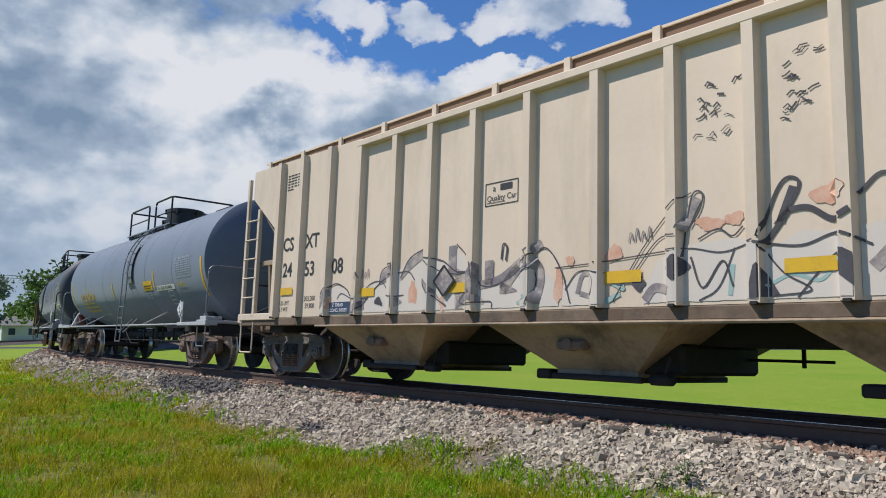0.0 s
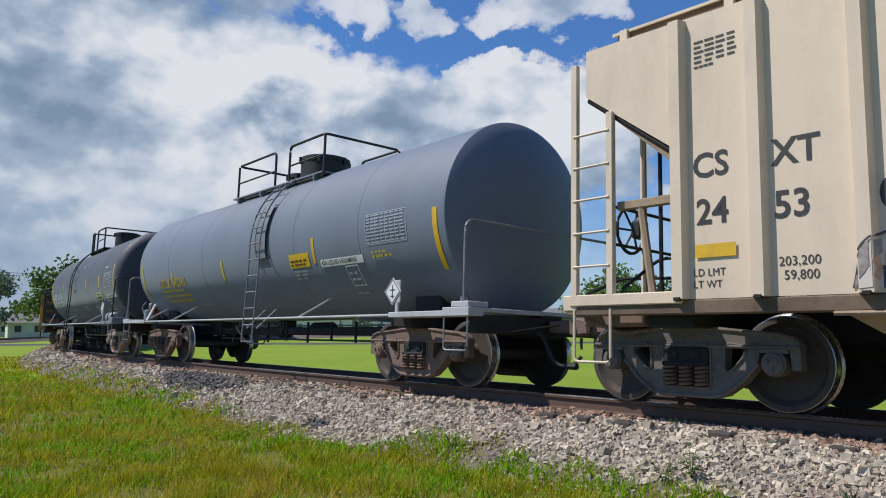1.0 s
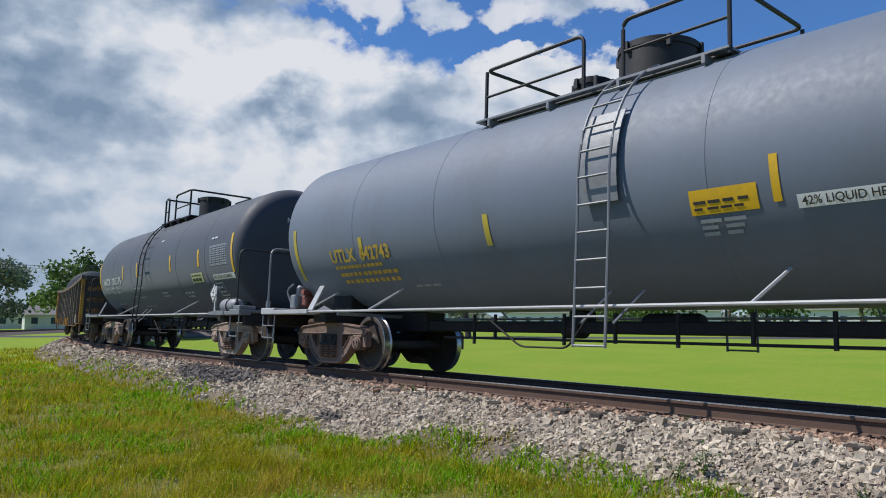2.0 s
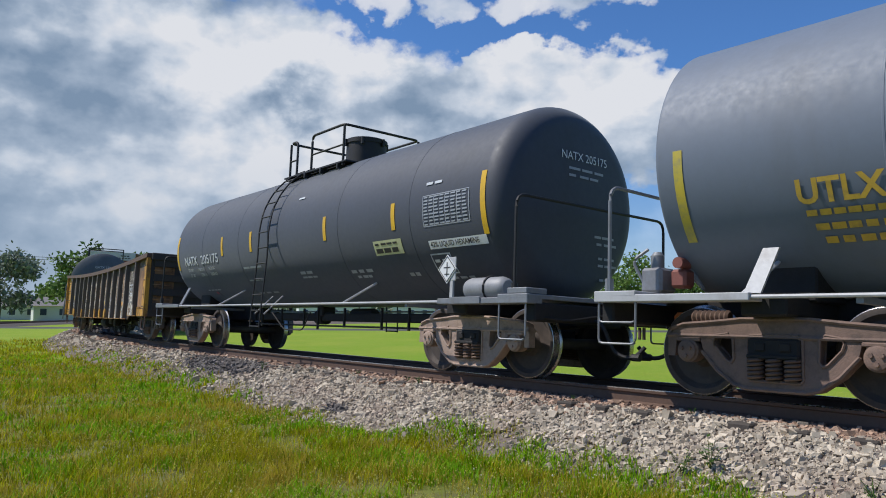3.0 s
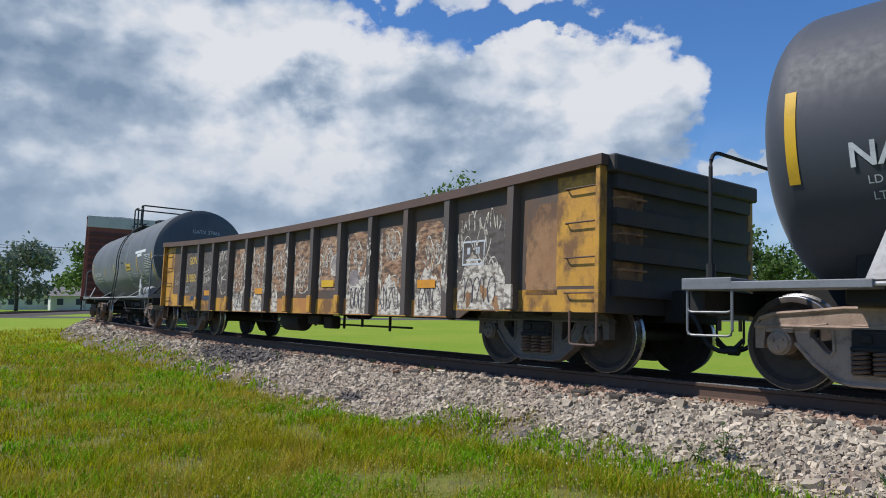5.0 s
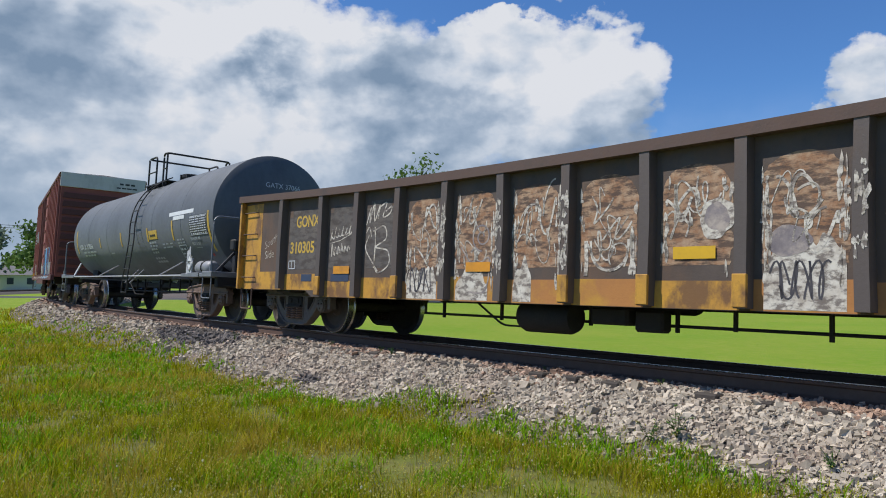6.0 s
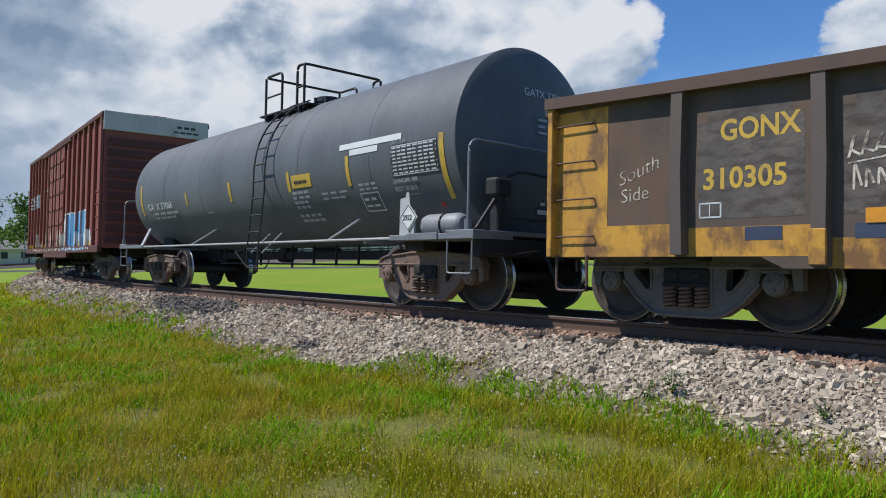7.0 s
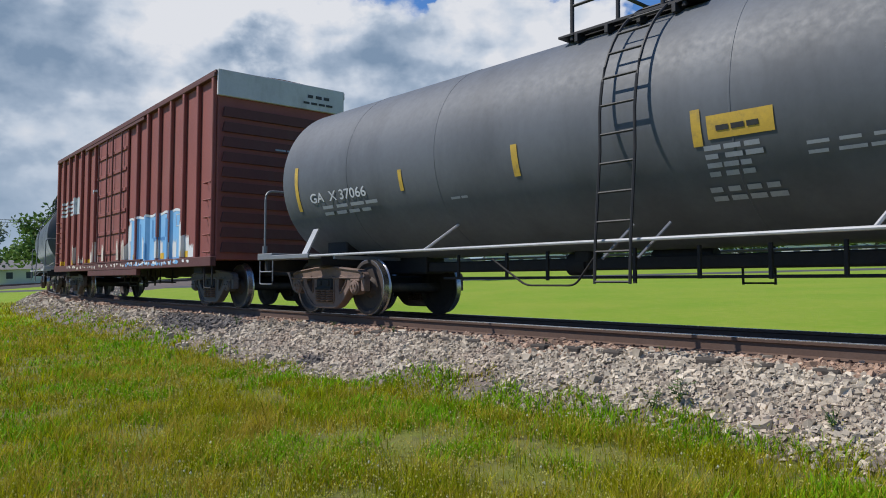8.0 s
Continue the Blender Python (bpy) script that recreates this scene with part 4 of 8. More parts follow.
    for a, b in opt.get("loops", ((px0 + 0.08, lx - 0.5), (px1 + 0.1, lx + 0.1))):
        bm = bmesh.new()
        tube(bm, rounded([(b, -0.86, zt), (b, -0.86, zr), (a, -0.86, zr), (a, 0.86, zr), (b, 0.86, zr), (b, 0.86, zt)], min(0.12, abs(a - b) * 0.4)), 0.026, 8)
        for y in (-0.86, 0.86):
            tube(bm, [(a, y, zt - 0.05), (a, y, zr - 0.02)], 0.026, 8)
            tube(bm, [(b, y, (zt + zr) / 2 - 0.02), (a, y, (zt + zr) / 2 - 0.02)], 0.018, 6)
        part("platform_rail", bm, M["black_steel"], car, "black pipe guard rail")
    for x, q, zt2 in opt.get("domes", ((0.78, 0.50, 4.26), (-0.35, 0.25, 4.12))):
        bm = bmesh.new()
        lathe(bm, [(cz + r - 0.12, q), (zt2 - 0.10, q), (zt2 - 0.10, q + 0.02), (zt2 - 0.02, q + 0.02), (zt2, q - 0.02), (zt2 + 0.01, 0.0)], 32, "z", (x, 0, 0))
        for k in range(6):
            t = k * math.pi / 3 + 0.3
            box(bm, x + (q + 0.03) * math.cos(t) - 0.025, x + (q + 0.03) * math.cos(t) + 0.025, (q + 0.03) * math.sin(t) - 0.025, (q + 0.03) * math.sin(t) + 0.025, zt2 - 0.16, zt2 - 0.02)
        part("dome", bm, M["black_steel"], car, "round black manway housing")

    # markings
    for x0, x1, z0, z1, m in opt.get("patches", ()):
        bm = bmesh.new()
        patch(bm, x0, x1, z0, z1, surf, 8)
        part("marking", bm, M[m], car)
    for text, x, z, size, m, bold, width in opt.get("text", ()):
        bm = bmesh.new()
        letters(bm, text, x, z, size, lambda a, b: surf(a, b, 0.012), bold, width)
        part("lettering", bm, M[m], car)
    for i, (x0, x1, z, hgt, words, m) in enumerate(opt.get("bars", ())):
        bm = bmesh.new()
        bars(bm, x0, x1, z, hgt, lambda a, b: surf(a, b, 0.012), i, words)
        part("small_print", bm, M[m], car)
    for x0, x1, z0, z1, cols, rows, m in opt.get("grids", ()):
        bm = bmesh.new()
        for k in range(rows):
            z = z0 + (z1 - z0) * (k + 0.3) / rows
            bars(bm, x0 + 0.02, x1 - 0.02, z, (z1 - z0) / rows * 0.42, surf, k + 3, cols * 2)
        for k in range(cols + 1):
            x = x0 + (x1 - x0) * k / cols
            patch(bm, x - 0.006, x + 0.006, z0, z1, surf, 6)
        for z in (z0, z1):
            patch(bm, x0, x1, z - 0.006, z + 0.006, surf, 1)
        part("stencil_table", bm, M[m], car)
    for x0, x1, z0, z1, m in opt.get("frames", ()):
        bm = bmesh.new()
        for a, b, c, d in ((x0, x1, z0, z0 + 0.02), (x0, x1, z1 - 0.02, z1), (x0, x0 + 0.02, z0, z1), (x1 - 0.02, x1, z0, z1)):
            patch(bm, a, b, c, d, surf, 3)
        bars(bm, x0 + 0.05, x1 - 0.05, (z0 + z1) / 2 + 0.02, 0.04, surf, 4, 2)
        bars(bm, x0 + 0.05, x1 - 0.05, (z0 + z1) / 2 - 0.07, 0.03, surf, 5, 2)
        part("stencil_box", bm, M[m], car)

    # placards on brackets
    for x, z, mat_p in opt.get("placards", ((5.41, 1.36, "sign_white"),)):
        bm = bmesh.new()
        q = 0.195
        for y0, y1 in ((-1.545, -1.535),):
            vs = [(x, z - q), (x + q, z), (x, z + q), (x - q, z)]
            profile_prism(bm, vs, y0, y1)
        pl = part("placard", bm, M[mat_p], car, "white diamond hazard placard")
        bm = bmesh.new()
        flat = lambda a, b: (a, -1.549, b)
        for a, b in (((x, z - q * 0.88), (x + q * 0.88, z)), ((x + q * 0.88, z), (x, z + q * 0.88)), ((x, z + q * 0.88), (x - q * 0.88, z)), ((x - q * 0.88, z), (x, z - q * 0.88))):
            sweep_strip(bm, [a, b], 0.012, flat)
        if opt.get("placard_text"):
            letters(bm, opt["placard_text"], x - 0.115, z - 0.035, 0.10, flat, 0.002)
        else:
            sweep_strip(bm, [(x, z - 0.1), (x, z + 0.09)], 0.018, flat)
            sweep_strip(bm, [(x - 0.07, z + 0.02), (x + 0.07, z + 0.02)], 0.014, flat)
            sweep_strip(bm, [(x - 0.05, z - 0.07), (x + 0.05, z - 0.07)], 0.014, flat)
        part("placard_print", bm, M["stencil_black"], pl)
        bm = bmesh.new()
        box(bm, x + 0.05, x + 0.11, -1.53, -1.50, 0.98, z + 0.1)
        if opt.get("placard_text"):
            profile_prism(bm, [(x - 0.21, 0.98), (x + 0.04, 0.98), (x + 0.04, z), (x - 0.01, z + 0.34), (x - 0.06, z + 0.35), (x - 0.08, z + 0.28), (x - 0.20, z + 0.26)], -1.530, -1.520)
        else:
            box(bm, x - 0.02, x + 0.17, -1.533, -1.52, z - 0.16, z + 0.16, 0.01)
        part("placard_bracket", bm, M["white_steel"], car, "pale steel placard plate")
    if opt.get("reservoir"):
        x0, x1 = opt["reservoir"]
        bm = bmesh.new()
        lathe(bm, [(x0, 0), (x0, 0.10), (x0 + 0.03, 0.13), (x0 + 0.10, 0.15), (x1 - 0.10, 0.15), (x1 - 0.03, 0.13), (x1, 0.10), (x1, 0)], 24, "x", (0, -1.36, 1.13))
        tank = part("air_tank", bm, M["dull_steel"], car, "grey air reservoir on the end platform")
        for x in (x0 + 0.45,):
            part("strap", tube(bmesh.new(), [(x, -1.36 + 0.157 * math.cos(t), 1.13 + 0.157 * math.sin(t)) for t in np.linspace(0, 6.28, 16)], 0.016, 5), M["black_steel"], tank)
        part("name_plate", box(bmesh.new(), x0 - 0.15, x1 - 0.30, -1.575, -1.562, 0.93, 1.02, 0.004), M["grey_steel"], car)
    # hand brake on the front end
    if opt.get("hand_brake"):
        bm = bmesh.new()
        hx = E - 0.24
        tube(bm, [(hx + 0.06, 0.75 + 0.26 * math.cos(t), 1.85 + 0.26 * math.sin(t)) for t in np.linspace(0, 2 * math.pi, 25)], 0.016, 6, False)
        for k in range(5):
            t = k * 2 * math.pi / 5
            tube(bm, [(hx + 0.04, 0.75, 1.85), (hx + 0.06, 0.75 + 0.26 * math.cos(t), 1.85 + 0.26 * math.sin(t))], 0.012, 5)
        box(bm, hx - 0.10, hx + 0.03, 0.62, 0.88, 1.70, 2.02, 0.03)
        tube(bm, [(hx, 0.75, 1.05), (hx, 0.75, 1.7)], 0.03, 6)
        part("hand_brake", bm, M["black_steel"], car, "black spoked hand-brake wheel")
    if opt.get("valves"):
        xv = -E + 0.42
        bm = bmesh.new()
        box(bm, xv - 0.14, xv + 0.12, -1.12, -0.82, 1.05, 1.32, 0.03)
        lathe(bm, [(1.30, 0.07), (1.46, 0.07), (1.50, 0.04), (1.50, 0)], 12, "z", (xv - 0.02, -0.97, 0))
        tube(bm, rounded([(xv + 0.1, -0.9, 1.2), (xv + 0.3, -0.9, 1.35), (xv + 0.42, -0.8, 1.1)], 0.08), 0.022, 6)
        tube(bm, rounded([(xv - 0.1, -1.1, 1.15), (xv - 0.22, -1.15, 1.4), (xv - 0.05, -1.1, 1.52)], 0.08), 0.018, 6)
        part("control_valve", bm, M["grey_steel"], car, "grey brake control valve with pipes")
        bm = bmesh.new()
        box(bm, xv + 0.18, xv + 0.36, -1.05, -0.85, 1.10, 1.30, 0.03)
        lathe(bm, [(-0.1, 0), (-0.1, 0.06), (0.1, 0.06), (0.1, 0)], 12, "y", (xv + 0.30, -1.0, 1.36))
        part("valve_body", bm, M["red_oxide"], car, "red oxide valve body")
        bm = bmesh.new()
        box(bm, xv + 0.02, xv + 0.32, -0.75, -0.45, 0.62, 0.86, 0.04)
        part("slack_adjuster", bm, M["orange_paint"], car, "orange painted brake casting")
        bm = bmesh.new()
        for k in range(8):
            lathe(bm, [(xv + 0.40 + k * 0.05, 0.055), (xv + 0.425 + k * 0.05, 0.075), (xv + 0.45 + k * 0.05, 0.055)], 10, "x", (0, -0.95, 0.80))
        part("draft_spring", bm, M["spring_steel"], car)
    if opt.get("end_gear"):
        bm = bmesh.new()
        xg = L + depth + 0.16
        box(bm, xg - 0.10, xg + 0.06, -1.02, -0.86, 1.0, 1.62, 0.02)
        box(bm, xg - 0.14, xg + 0.10, -1.08, -0.80, 1.50, 1.74, 0.03)
        tube(bm, [(xg + 0.05, -1.40, 1.04), (xg, -0.94, 1.55)], 0.03, 6)
        tube(bm, rounded([(xg, -1.0, 1.7), (xg + 0.05, -0.6, 1.85), (xg + 0.1, 0.3, 1.8)], 0.1), 0.02, 6)
        tube(bm, rounded([(xg, -0.9, 1.25), (xg + 0.2, -0.5, 1.2), (xg + 0.25, 0.5, 1.3)], 0.1), 0.018, 6)
        part("brake_stand", bm, M["black_steel"], car, "black brake lever stand on the end platform")
        bm = bmesh.new()
        for a0, a1 in ((-0.19, 0.0), (0.0, 0.19)):
            vs = [bm.verts.new((xg + 0.13, -0.25 + dy, 1.32 + dz)) for dy, dz in ((a0, 0), (0, 0.19 if a0 < 0 else -0.19), (a1, 0), (0, 0.19 if a0 >= 0 else -0.19))]
            bm.faces.new(vs[:3])
            bm.faces.new((vs[2], vs[3], vs[0]))
        end_sign = part("end_placard", bm, M["spray_black"], car, "dark diamond hazard placard")
        for y0, y1, z0, z1 in ((-0.36, -0.14, 1.30, 1.36), (-0.30, -0.20, 1.42, 1.46)):
            part("placard_print", bars(bmesh.new(), y0, y1, z0, z1 - z0, lambda a, b: (xg + 0.136, a, b), 2, 1), M["sign_white"], end_sign)
    # lettering on the front head
    for text, y, z, size, m in opt.get("head_text", ()):
        bm = bmesh.new()
        def on_head(a, b):
            rad = min(0.999, math.hypot(a, b - cz) / r)
            x = L + 0.05 + depth * math.sqrt(1 - rad * rad) if not knuckle else L + depth * 0.9 + depth * 0.1 * (1 - (rad * r / (r - knuckle)) ** 2)
            return (x + 0.012, a, b)
        letters(bm, text, y, z, size, on_head, 0.0, 0.95)
        part("head_lettering", bm, M[m], car)
    if opt.get("head_bars"):
        for i, (y0, y1, z) in enumerate(opt["head_bars"]):
            part("head_print", bars(bmesh.new(), y0, y1, z, 0.035, on_head, i, 3), M["stencil_grey"], car)
    return car


# ---------------------------------------------------------------- covered hopper
def scribble(rnd, x0, x1, z0, z1, n=26):
    """A looping sprayed line inside a box."""
    pts = []
    a, b = rnd.uniform(1.2, 2.6), rnd.uniform(1.5, 3.2)
    p, q = rnd.uniform(0, 6), rnd.uniform(0, 6)
    for i in range(n):
        t = i / (n - 1)
        pts.append((x0 + (x1 - x0) * (t * 0.7 + 0.15 + 0.18 * math.sin(a * 6.28 * t * 0.6 + p)), (z0 + z1) / 2 + (z1 - z0) * 0.46 * math.sin(b * 3.14 * t + q)))
    return pts


def rounded2(pts, n=8):
    """A smooth line through a few (x, z) points."""
    q = [2 * np.array(pts[0]) - np.array(pts[1])] + [np.array(v, float) for v in pts] + [2 * np.array(pts[-1]) - np.array(pts[-2])]
    res = []
    for a, b, c, d in zip(q, q[1:], q[2:], q[3:]):
        for k in range(n):
            t = k / n
            v = 0.5 * (2 * b + (c - a) * t + (2 * a - 5 * b + 4 * c - d) * t * t + (3 * b - a - 3 * c + d) * t ** 3)
            res.append((float(v[0]), float(v[1])))
    return res + [tuple(pts[-1])]


def arch(x0, x1, z0, z1, n=14):
    return [(x0 + (x1 - x0) * (0.5 - 0.5 * math.cos(math.pi * i / (n - 1))), z0 + (z1 - z0) * max(0.0, math.sin(math.pi * i / (n - 1))) ** 0.7) for i in range(n)]


def paint_part(name, bm, mat, car):
    if len(bm.faces):
        tagged(part(name, bm, M[mat], car), kind="stuff")
    else:
        bm.free()


def covered_hopper(s_front, s_rear):
    car = tagged(new("covered_hopper_car"), "cream covered hopper car with rib posts and sprayed graffiti", "hopper car", "cars of the freight train")
    register(car, s_front, s_rear, ("cast_grey", "cast_grey"))
    half = (s_rear - s_front) / 2
    W, ZB, ZT = 1.56, 1.04, 3.67
    XE, XS = half + 0.88, half - 0.25
    # side sheets
    ZR = ZT + 0.15      # the end sheets stand up beside the roof
    out2 = [(-4.0, ZT), (-4.02, ZR - 0.03), (-XE, ZR), (-XE, 3.30), (-XS, 2.47), (-XS, ZB), (XS, ZB), (XS, 2.47), (XE, 3.30), (XE, ZR), (4.02, ZR - 0.03), (4.0, ZT)]
    for s in (1, -1):
        bm = bmesh.new()
        profile_prism(bm, out2, s * W, s * (W - 0.03))
        part("side_sheet", bm, M["cream"], car, "cream painted side sheet with streaks of dirt")
    # roof and end sheets
    bm = bmesh.new()
    arc = [(-W, ZT), (-W + 0.03, ZT + 0.10), (-1.2, ZT + 0.20), (-0.6, ZT + 0.26), (0, ZT + 0.28), (0.6, ZT + 0.26), (1.2, ZT + 0.20), (W - 0.03, ZT + 0.10), (W, ZT)]
    cross_prism(bm, arc, -XE, XE)
    part("roof", bm, M["cream"], car)
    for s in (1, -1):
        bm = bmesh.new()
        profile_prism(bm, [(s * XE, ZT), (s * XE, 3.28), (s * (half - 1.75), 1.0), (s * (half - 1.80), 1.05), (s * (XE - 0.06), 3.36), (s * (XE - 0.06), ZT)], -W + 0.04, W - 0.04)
        part("slope_sheet", bm, M["cream_grime_shade"], car)
    # side posts
    posts = [-6.41, -5.64, -4.78, -3.93, -3.05, -2.26, -1.415, -0.49, 0.49, 1.405, 2.21, 2.97, 3.85, 4.70, 5.60, 6.40]
    for s in (1, -1):
        for x in posts:
            bm = bmesh.new()
            pr = [(x - 0.085, s * W), (x - 0.055, s * (W + 0.095)), (x + 0.055, s * (W + 0.095)), (x + 0.085, s * W)]
            lo = [bm.verts.new((a, b, ZB + 0.0)) for a, b in pr]
            hi = [bm.verts.new((a, b, ZT - 0.03 if abs(x) < 4 else ZR - 0.03)) for a, b in pr]
            bm.faces.new(lo)
            bm.faces.new(hi)
            for j in range(4):
                k = (j + 1) % 4
                bm.faces.new((lo[j], lo[k], hi[k], hi[j]))
            part("side_post", bm, M["cream"], car)
    for s in (1, -1):
        bm = bmesh.new()
        box(bm, -4.0, 4.0, s * (W - 0.02), s * (W + 0.10), ZT - 0.05, ZT + 0.06, 0.015)
        part("top_chord", bm, M["cream"], car)
        bm = bmesh.new()
        box(bm, -XE - 0.25, XE + 0.25, s * (W - 0.12), s * (W + 0.01), 0.90, 1.035, 0.012)
        part("side_sill", bm, M["sill_grime"], car, "side sill stained dark brown")
        part("sill_pipe", tube(bmesh.new(), [(-half + 1.6, s * (W + 0.02), 0.885), (half - 1.6, s * (W + 0.02), 0.885)], 0.022, 6), M["cream_grime_shade"], car)
    # roof walk: rusty grating on brackets
    for s in (1, -1):
        bm = bmesh.new()
        box(bm, -XE + 0.35, XE - 0.35, s * (W - 0.12), s * (W - 0.10), ZT + 0.13, ZT + 0.27)
        for k in range(9):
            y = s * (W - 0.14 - 0.045 * k)
            box(bm, -XE + 0.35, XE - 0.35, y - 0.006, y + 0.006, ZT + 0.225, ZT + 0.265)
        tagged(part("roof_walk", bm, M["grating_rust"], car, "rusty brown roof walk grating"), kind="stuff")
        bm = bmesh.new()
        box(bm, -XE + 0.30, XE - 0.30, s * (W - 0.095), s * (W - 0.07), ZT + 0.255, ZT + 0.285)
        for i in range(13):
            x = -XE + 0.45 + (2 * XE - 0.9) * i / 12
            box(bm, x - 0.05, x + 0.05, s * (W - 0.10), s * (W - 0.05), ZT + 0.05, ZT + 0.29, 0.006)
        part("roof_walk_bracket", bm, M["cream"], car)
    for i in range(6):
        bm = bmesh.new()
        x = -6.2 + i * 2.48
        lathe(bm, [(ZT + 0.2, 0.36), (ZT + 0.33, 0.36), (ZT + 0.37, 0.30), (ZT + 0.38, 0)], 24, "z", (x, 0, 0))
        part("roof_hatch", bm, M["cream"], car)
    # discharge bays: brown stains, with the darkness of their unlit faces in the colour
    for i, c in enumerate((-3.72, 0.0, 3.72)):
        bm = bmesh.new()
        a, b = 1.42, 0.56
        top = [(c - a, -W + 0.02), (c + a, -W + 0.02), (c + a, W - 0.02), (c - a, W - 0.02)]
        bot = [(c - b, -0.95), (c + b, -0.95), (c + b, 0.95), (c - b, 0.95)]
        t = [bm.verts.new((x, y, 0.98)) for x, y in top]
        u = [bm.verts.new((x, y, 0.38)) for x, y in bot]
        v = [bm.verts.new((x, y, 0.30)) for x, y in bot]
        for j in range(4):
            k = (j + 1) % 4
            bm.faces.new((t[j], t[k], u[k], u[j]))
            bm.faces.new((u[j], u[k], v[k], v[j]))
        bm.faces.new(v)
        part("discharge_bay", bm, M["cream_grime_shade"], car, "tan sloping discharge bay, brown stains and shade in its colour")
        bm = bmesh.new()
        box(bm, c - 0.60, c + 0.56, -1.02, 1.02, 0.26, 0.33, 0.01)
        box(bm, c + 0.50, c + 1.05, -0.85, 0.85, 0.36, 0.70, 0.04)
        tube(bm, [(c + 0.9, -0.95, 0.36), (c + 0.98, -0.97, 0.55)], 0.02, 6)
        tube(bm, [(c - 0.4, -1.15, 0.30), (c + 0.75, -1.15, 0.30)], 0.035, 8)
        box(bm, c - 0.95, c - 0.72, -0.9, -0.6, 0.25, 0.37, 0.02)
        box(bm, c + 0.72, c + 0.98, -1.02, -0.85, 0.25, 0.36, 0.03)
        part("outlet_gate", bm, M["underframe"], car)
        bm = bmesh.new()
        lathe(bm, [(-0.10, 0), (-0.10, 0.07), (0.05, 0.07), (0.05, 0)], 12, "y", (c - 0.1, -1.26, 0.66))
        box(bm, c - 0.28, c + 0.12, -1.34, -1.16, 0.60, 0.72, 0.03)
        part("vibrator_bracket", bm, M["cast_rust"], car)
    E = half + 1.45
    for s in (1, -1):
        part("draft_sill", box(bmesh.new(), s * (half - 2.0), s * E, -0.2, 0.2, 0.66, 1.0, 0.02), M["underframe"], car)
        part("body_bolster", box(bmesh.new(), s * (half - 0.25), s * (half + 0.25), -1.4, 1.4, 0.78, 0.98, 0.02), M["underframe"], car)
        part("shear_plate", box(bmesh.new(), s * (half - 0.2), s * (half + 0.2), -0.7, 0.7, 0.98, 1.7, 0.02), M["underframe"], car)
    part("centre_sill", box(bmesh.new(), -half + 2, half - 2, -0.45, 0.45, 0.68, 0.98), M["underframe"], car)
    add_coupling(car, E - 0.05)
    brake_gear(car, -2.0, 2.0, 0.55, 7, 0.6)
    # ends: sill beam, corner posts with rungs, stirrups, brake wheel
    for s in (1, -1):
        bm = bmesh.new()
        box(bm, s * (XE + 0.12), s * (XE + 0.30), -1.58, 1.58, 0.95, 1.12, 0.012)
        for sy in (-1, 1):
            box(bm, s * XS, s * (XE + 0.20), sy * 1.60, sy * 1.48, 1.0, 1.12, 0.01)
        part("end_sill", bm, M["cream"], car)
        for sy in (-1, 1):
            bm = bmesh.new()
            box(bm, s * (XE + 0.10), s * (XE + 0.18), sy * 1.54, sy * 1.60, 1.05, ZT + 0.02, 0.006)
            box(bm, s * (XE - 0.36), s * (XE - 0.28), sy * 1.53, sy * 1.60, 1.05, 3.06, 0.006)
            tube(bm, [(s * (XE - 0.32), sy * 0.95, 1.05), (s * (XE - 0.32), sy * 0.95, 2.95)], 0.035, 6)
            tube(bm, [(s * (XE - 0.82), sy * 0.6, 1.05), (s * (XE - 0.82), sy * 0.6, 2.6)], 0.035, 6)
            lad = part("corner_ladder", bm, M["cream"], car)
            for k in range(5):
                bm = bmesh.new()
                z = 1.42 + k * 0.36
                tube(bm, [(s * (XE + 0.14), sy * 1.60, z), (s * (XE - 0.32), sy * 1.60, z)], 0.014, 6)
                part("rung", bm, M["cream"], lad)
            bm = bmesh.new()
            stirrup(bm, s * (XE - 0.08), sy * 1.57, 0.97, 0.42, 0.46)
            part("stirrup_step", bm, M["cream"], car)
        bm = bmesh.new()
        for z in (1.65, 2.05):
            tube(bm, [(s * (XE - 0.30), -1.5, z), (s * (XE - 0.32), 1.5, z)], 0.018, 6)
        tube(bm, [(s * (XE - 0.9), 0.2, 1.05), (s * (XE - 0.9), 0.2, 2.4)], 0.05, 8)
        tube(bm, rounded([(s * (XE + 0.2), -1.3, 1.15), (s * XE, -0.9, 1.35), (s * (XE - 0.6), -0.6, 1.35)], 0.1), 0.02, 6)
        for y in (-1.1, 0.5, 1.25):
            tube(bm, [(s * (XE - 0.62), y, 1.05), (s * (XE - 0.62), y, 2.75)], 0.022, 6)
        for z in (1.5, 1.86, 2.22, 2.58):
            tube(bm, [(s * (XE - 0.34), 1.56, z), (s * (XE - 0.05), 1.66, z), (s * (XE + 0.1), 1.56, z)], 0.012, 5)
        tube(bm, rounded([(s * (XE - 0.2), -1.2, 1.2), (s * (XE - 0.5), -0.9, 1.55), (s * (XE - 1.0), -0.8, 1.5)], 0.1), 0.02, 6)
        part("end_grab_iron", bm, M["black_steel"], car)
        bm = bmesh.new()
        box(bm, s * (XE - 1.12), s * (XE - 0.35), -1.5, -1.42, 2.0, 2.09, 0.008)
        tube(bm, [(s * (XE - 0.75), -1.46, 1.05), (s * (XE - 0.62), -1.46, 2.0)], 0.04, 6)
        part("end_brace", bm, M["cream_grime_shade"], car)
        bm = bmesh.new()
        for sy in (-1, 1):
            tube(bm, [(s * (XE - 0.01), sy * (W - 0.05), 3.27), (s * (XS + 0.02), sy * (W - 0.05), 2.44)], 0.035, 6)
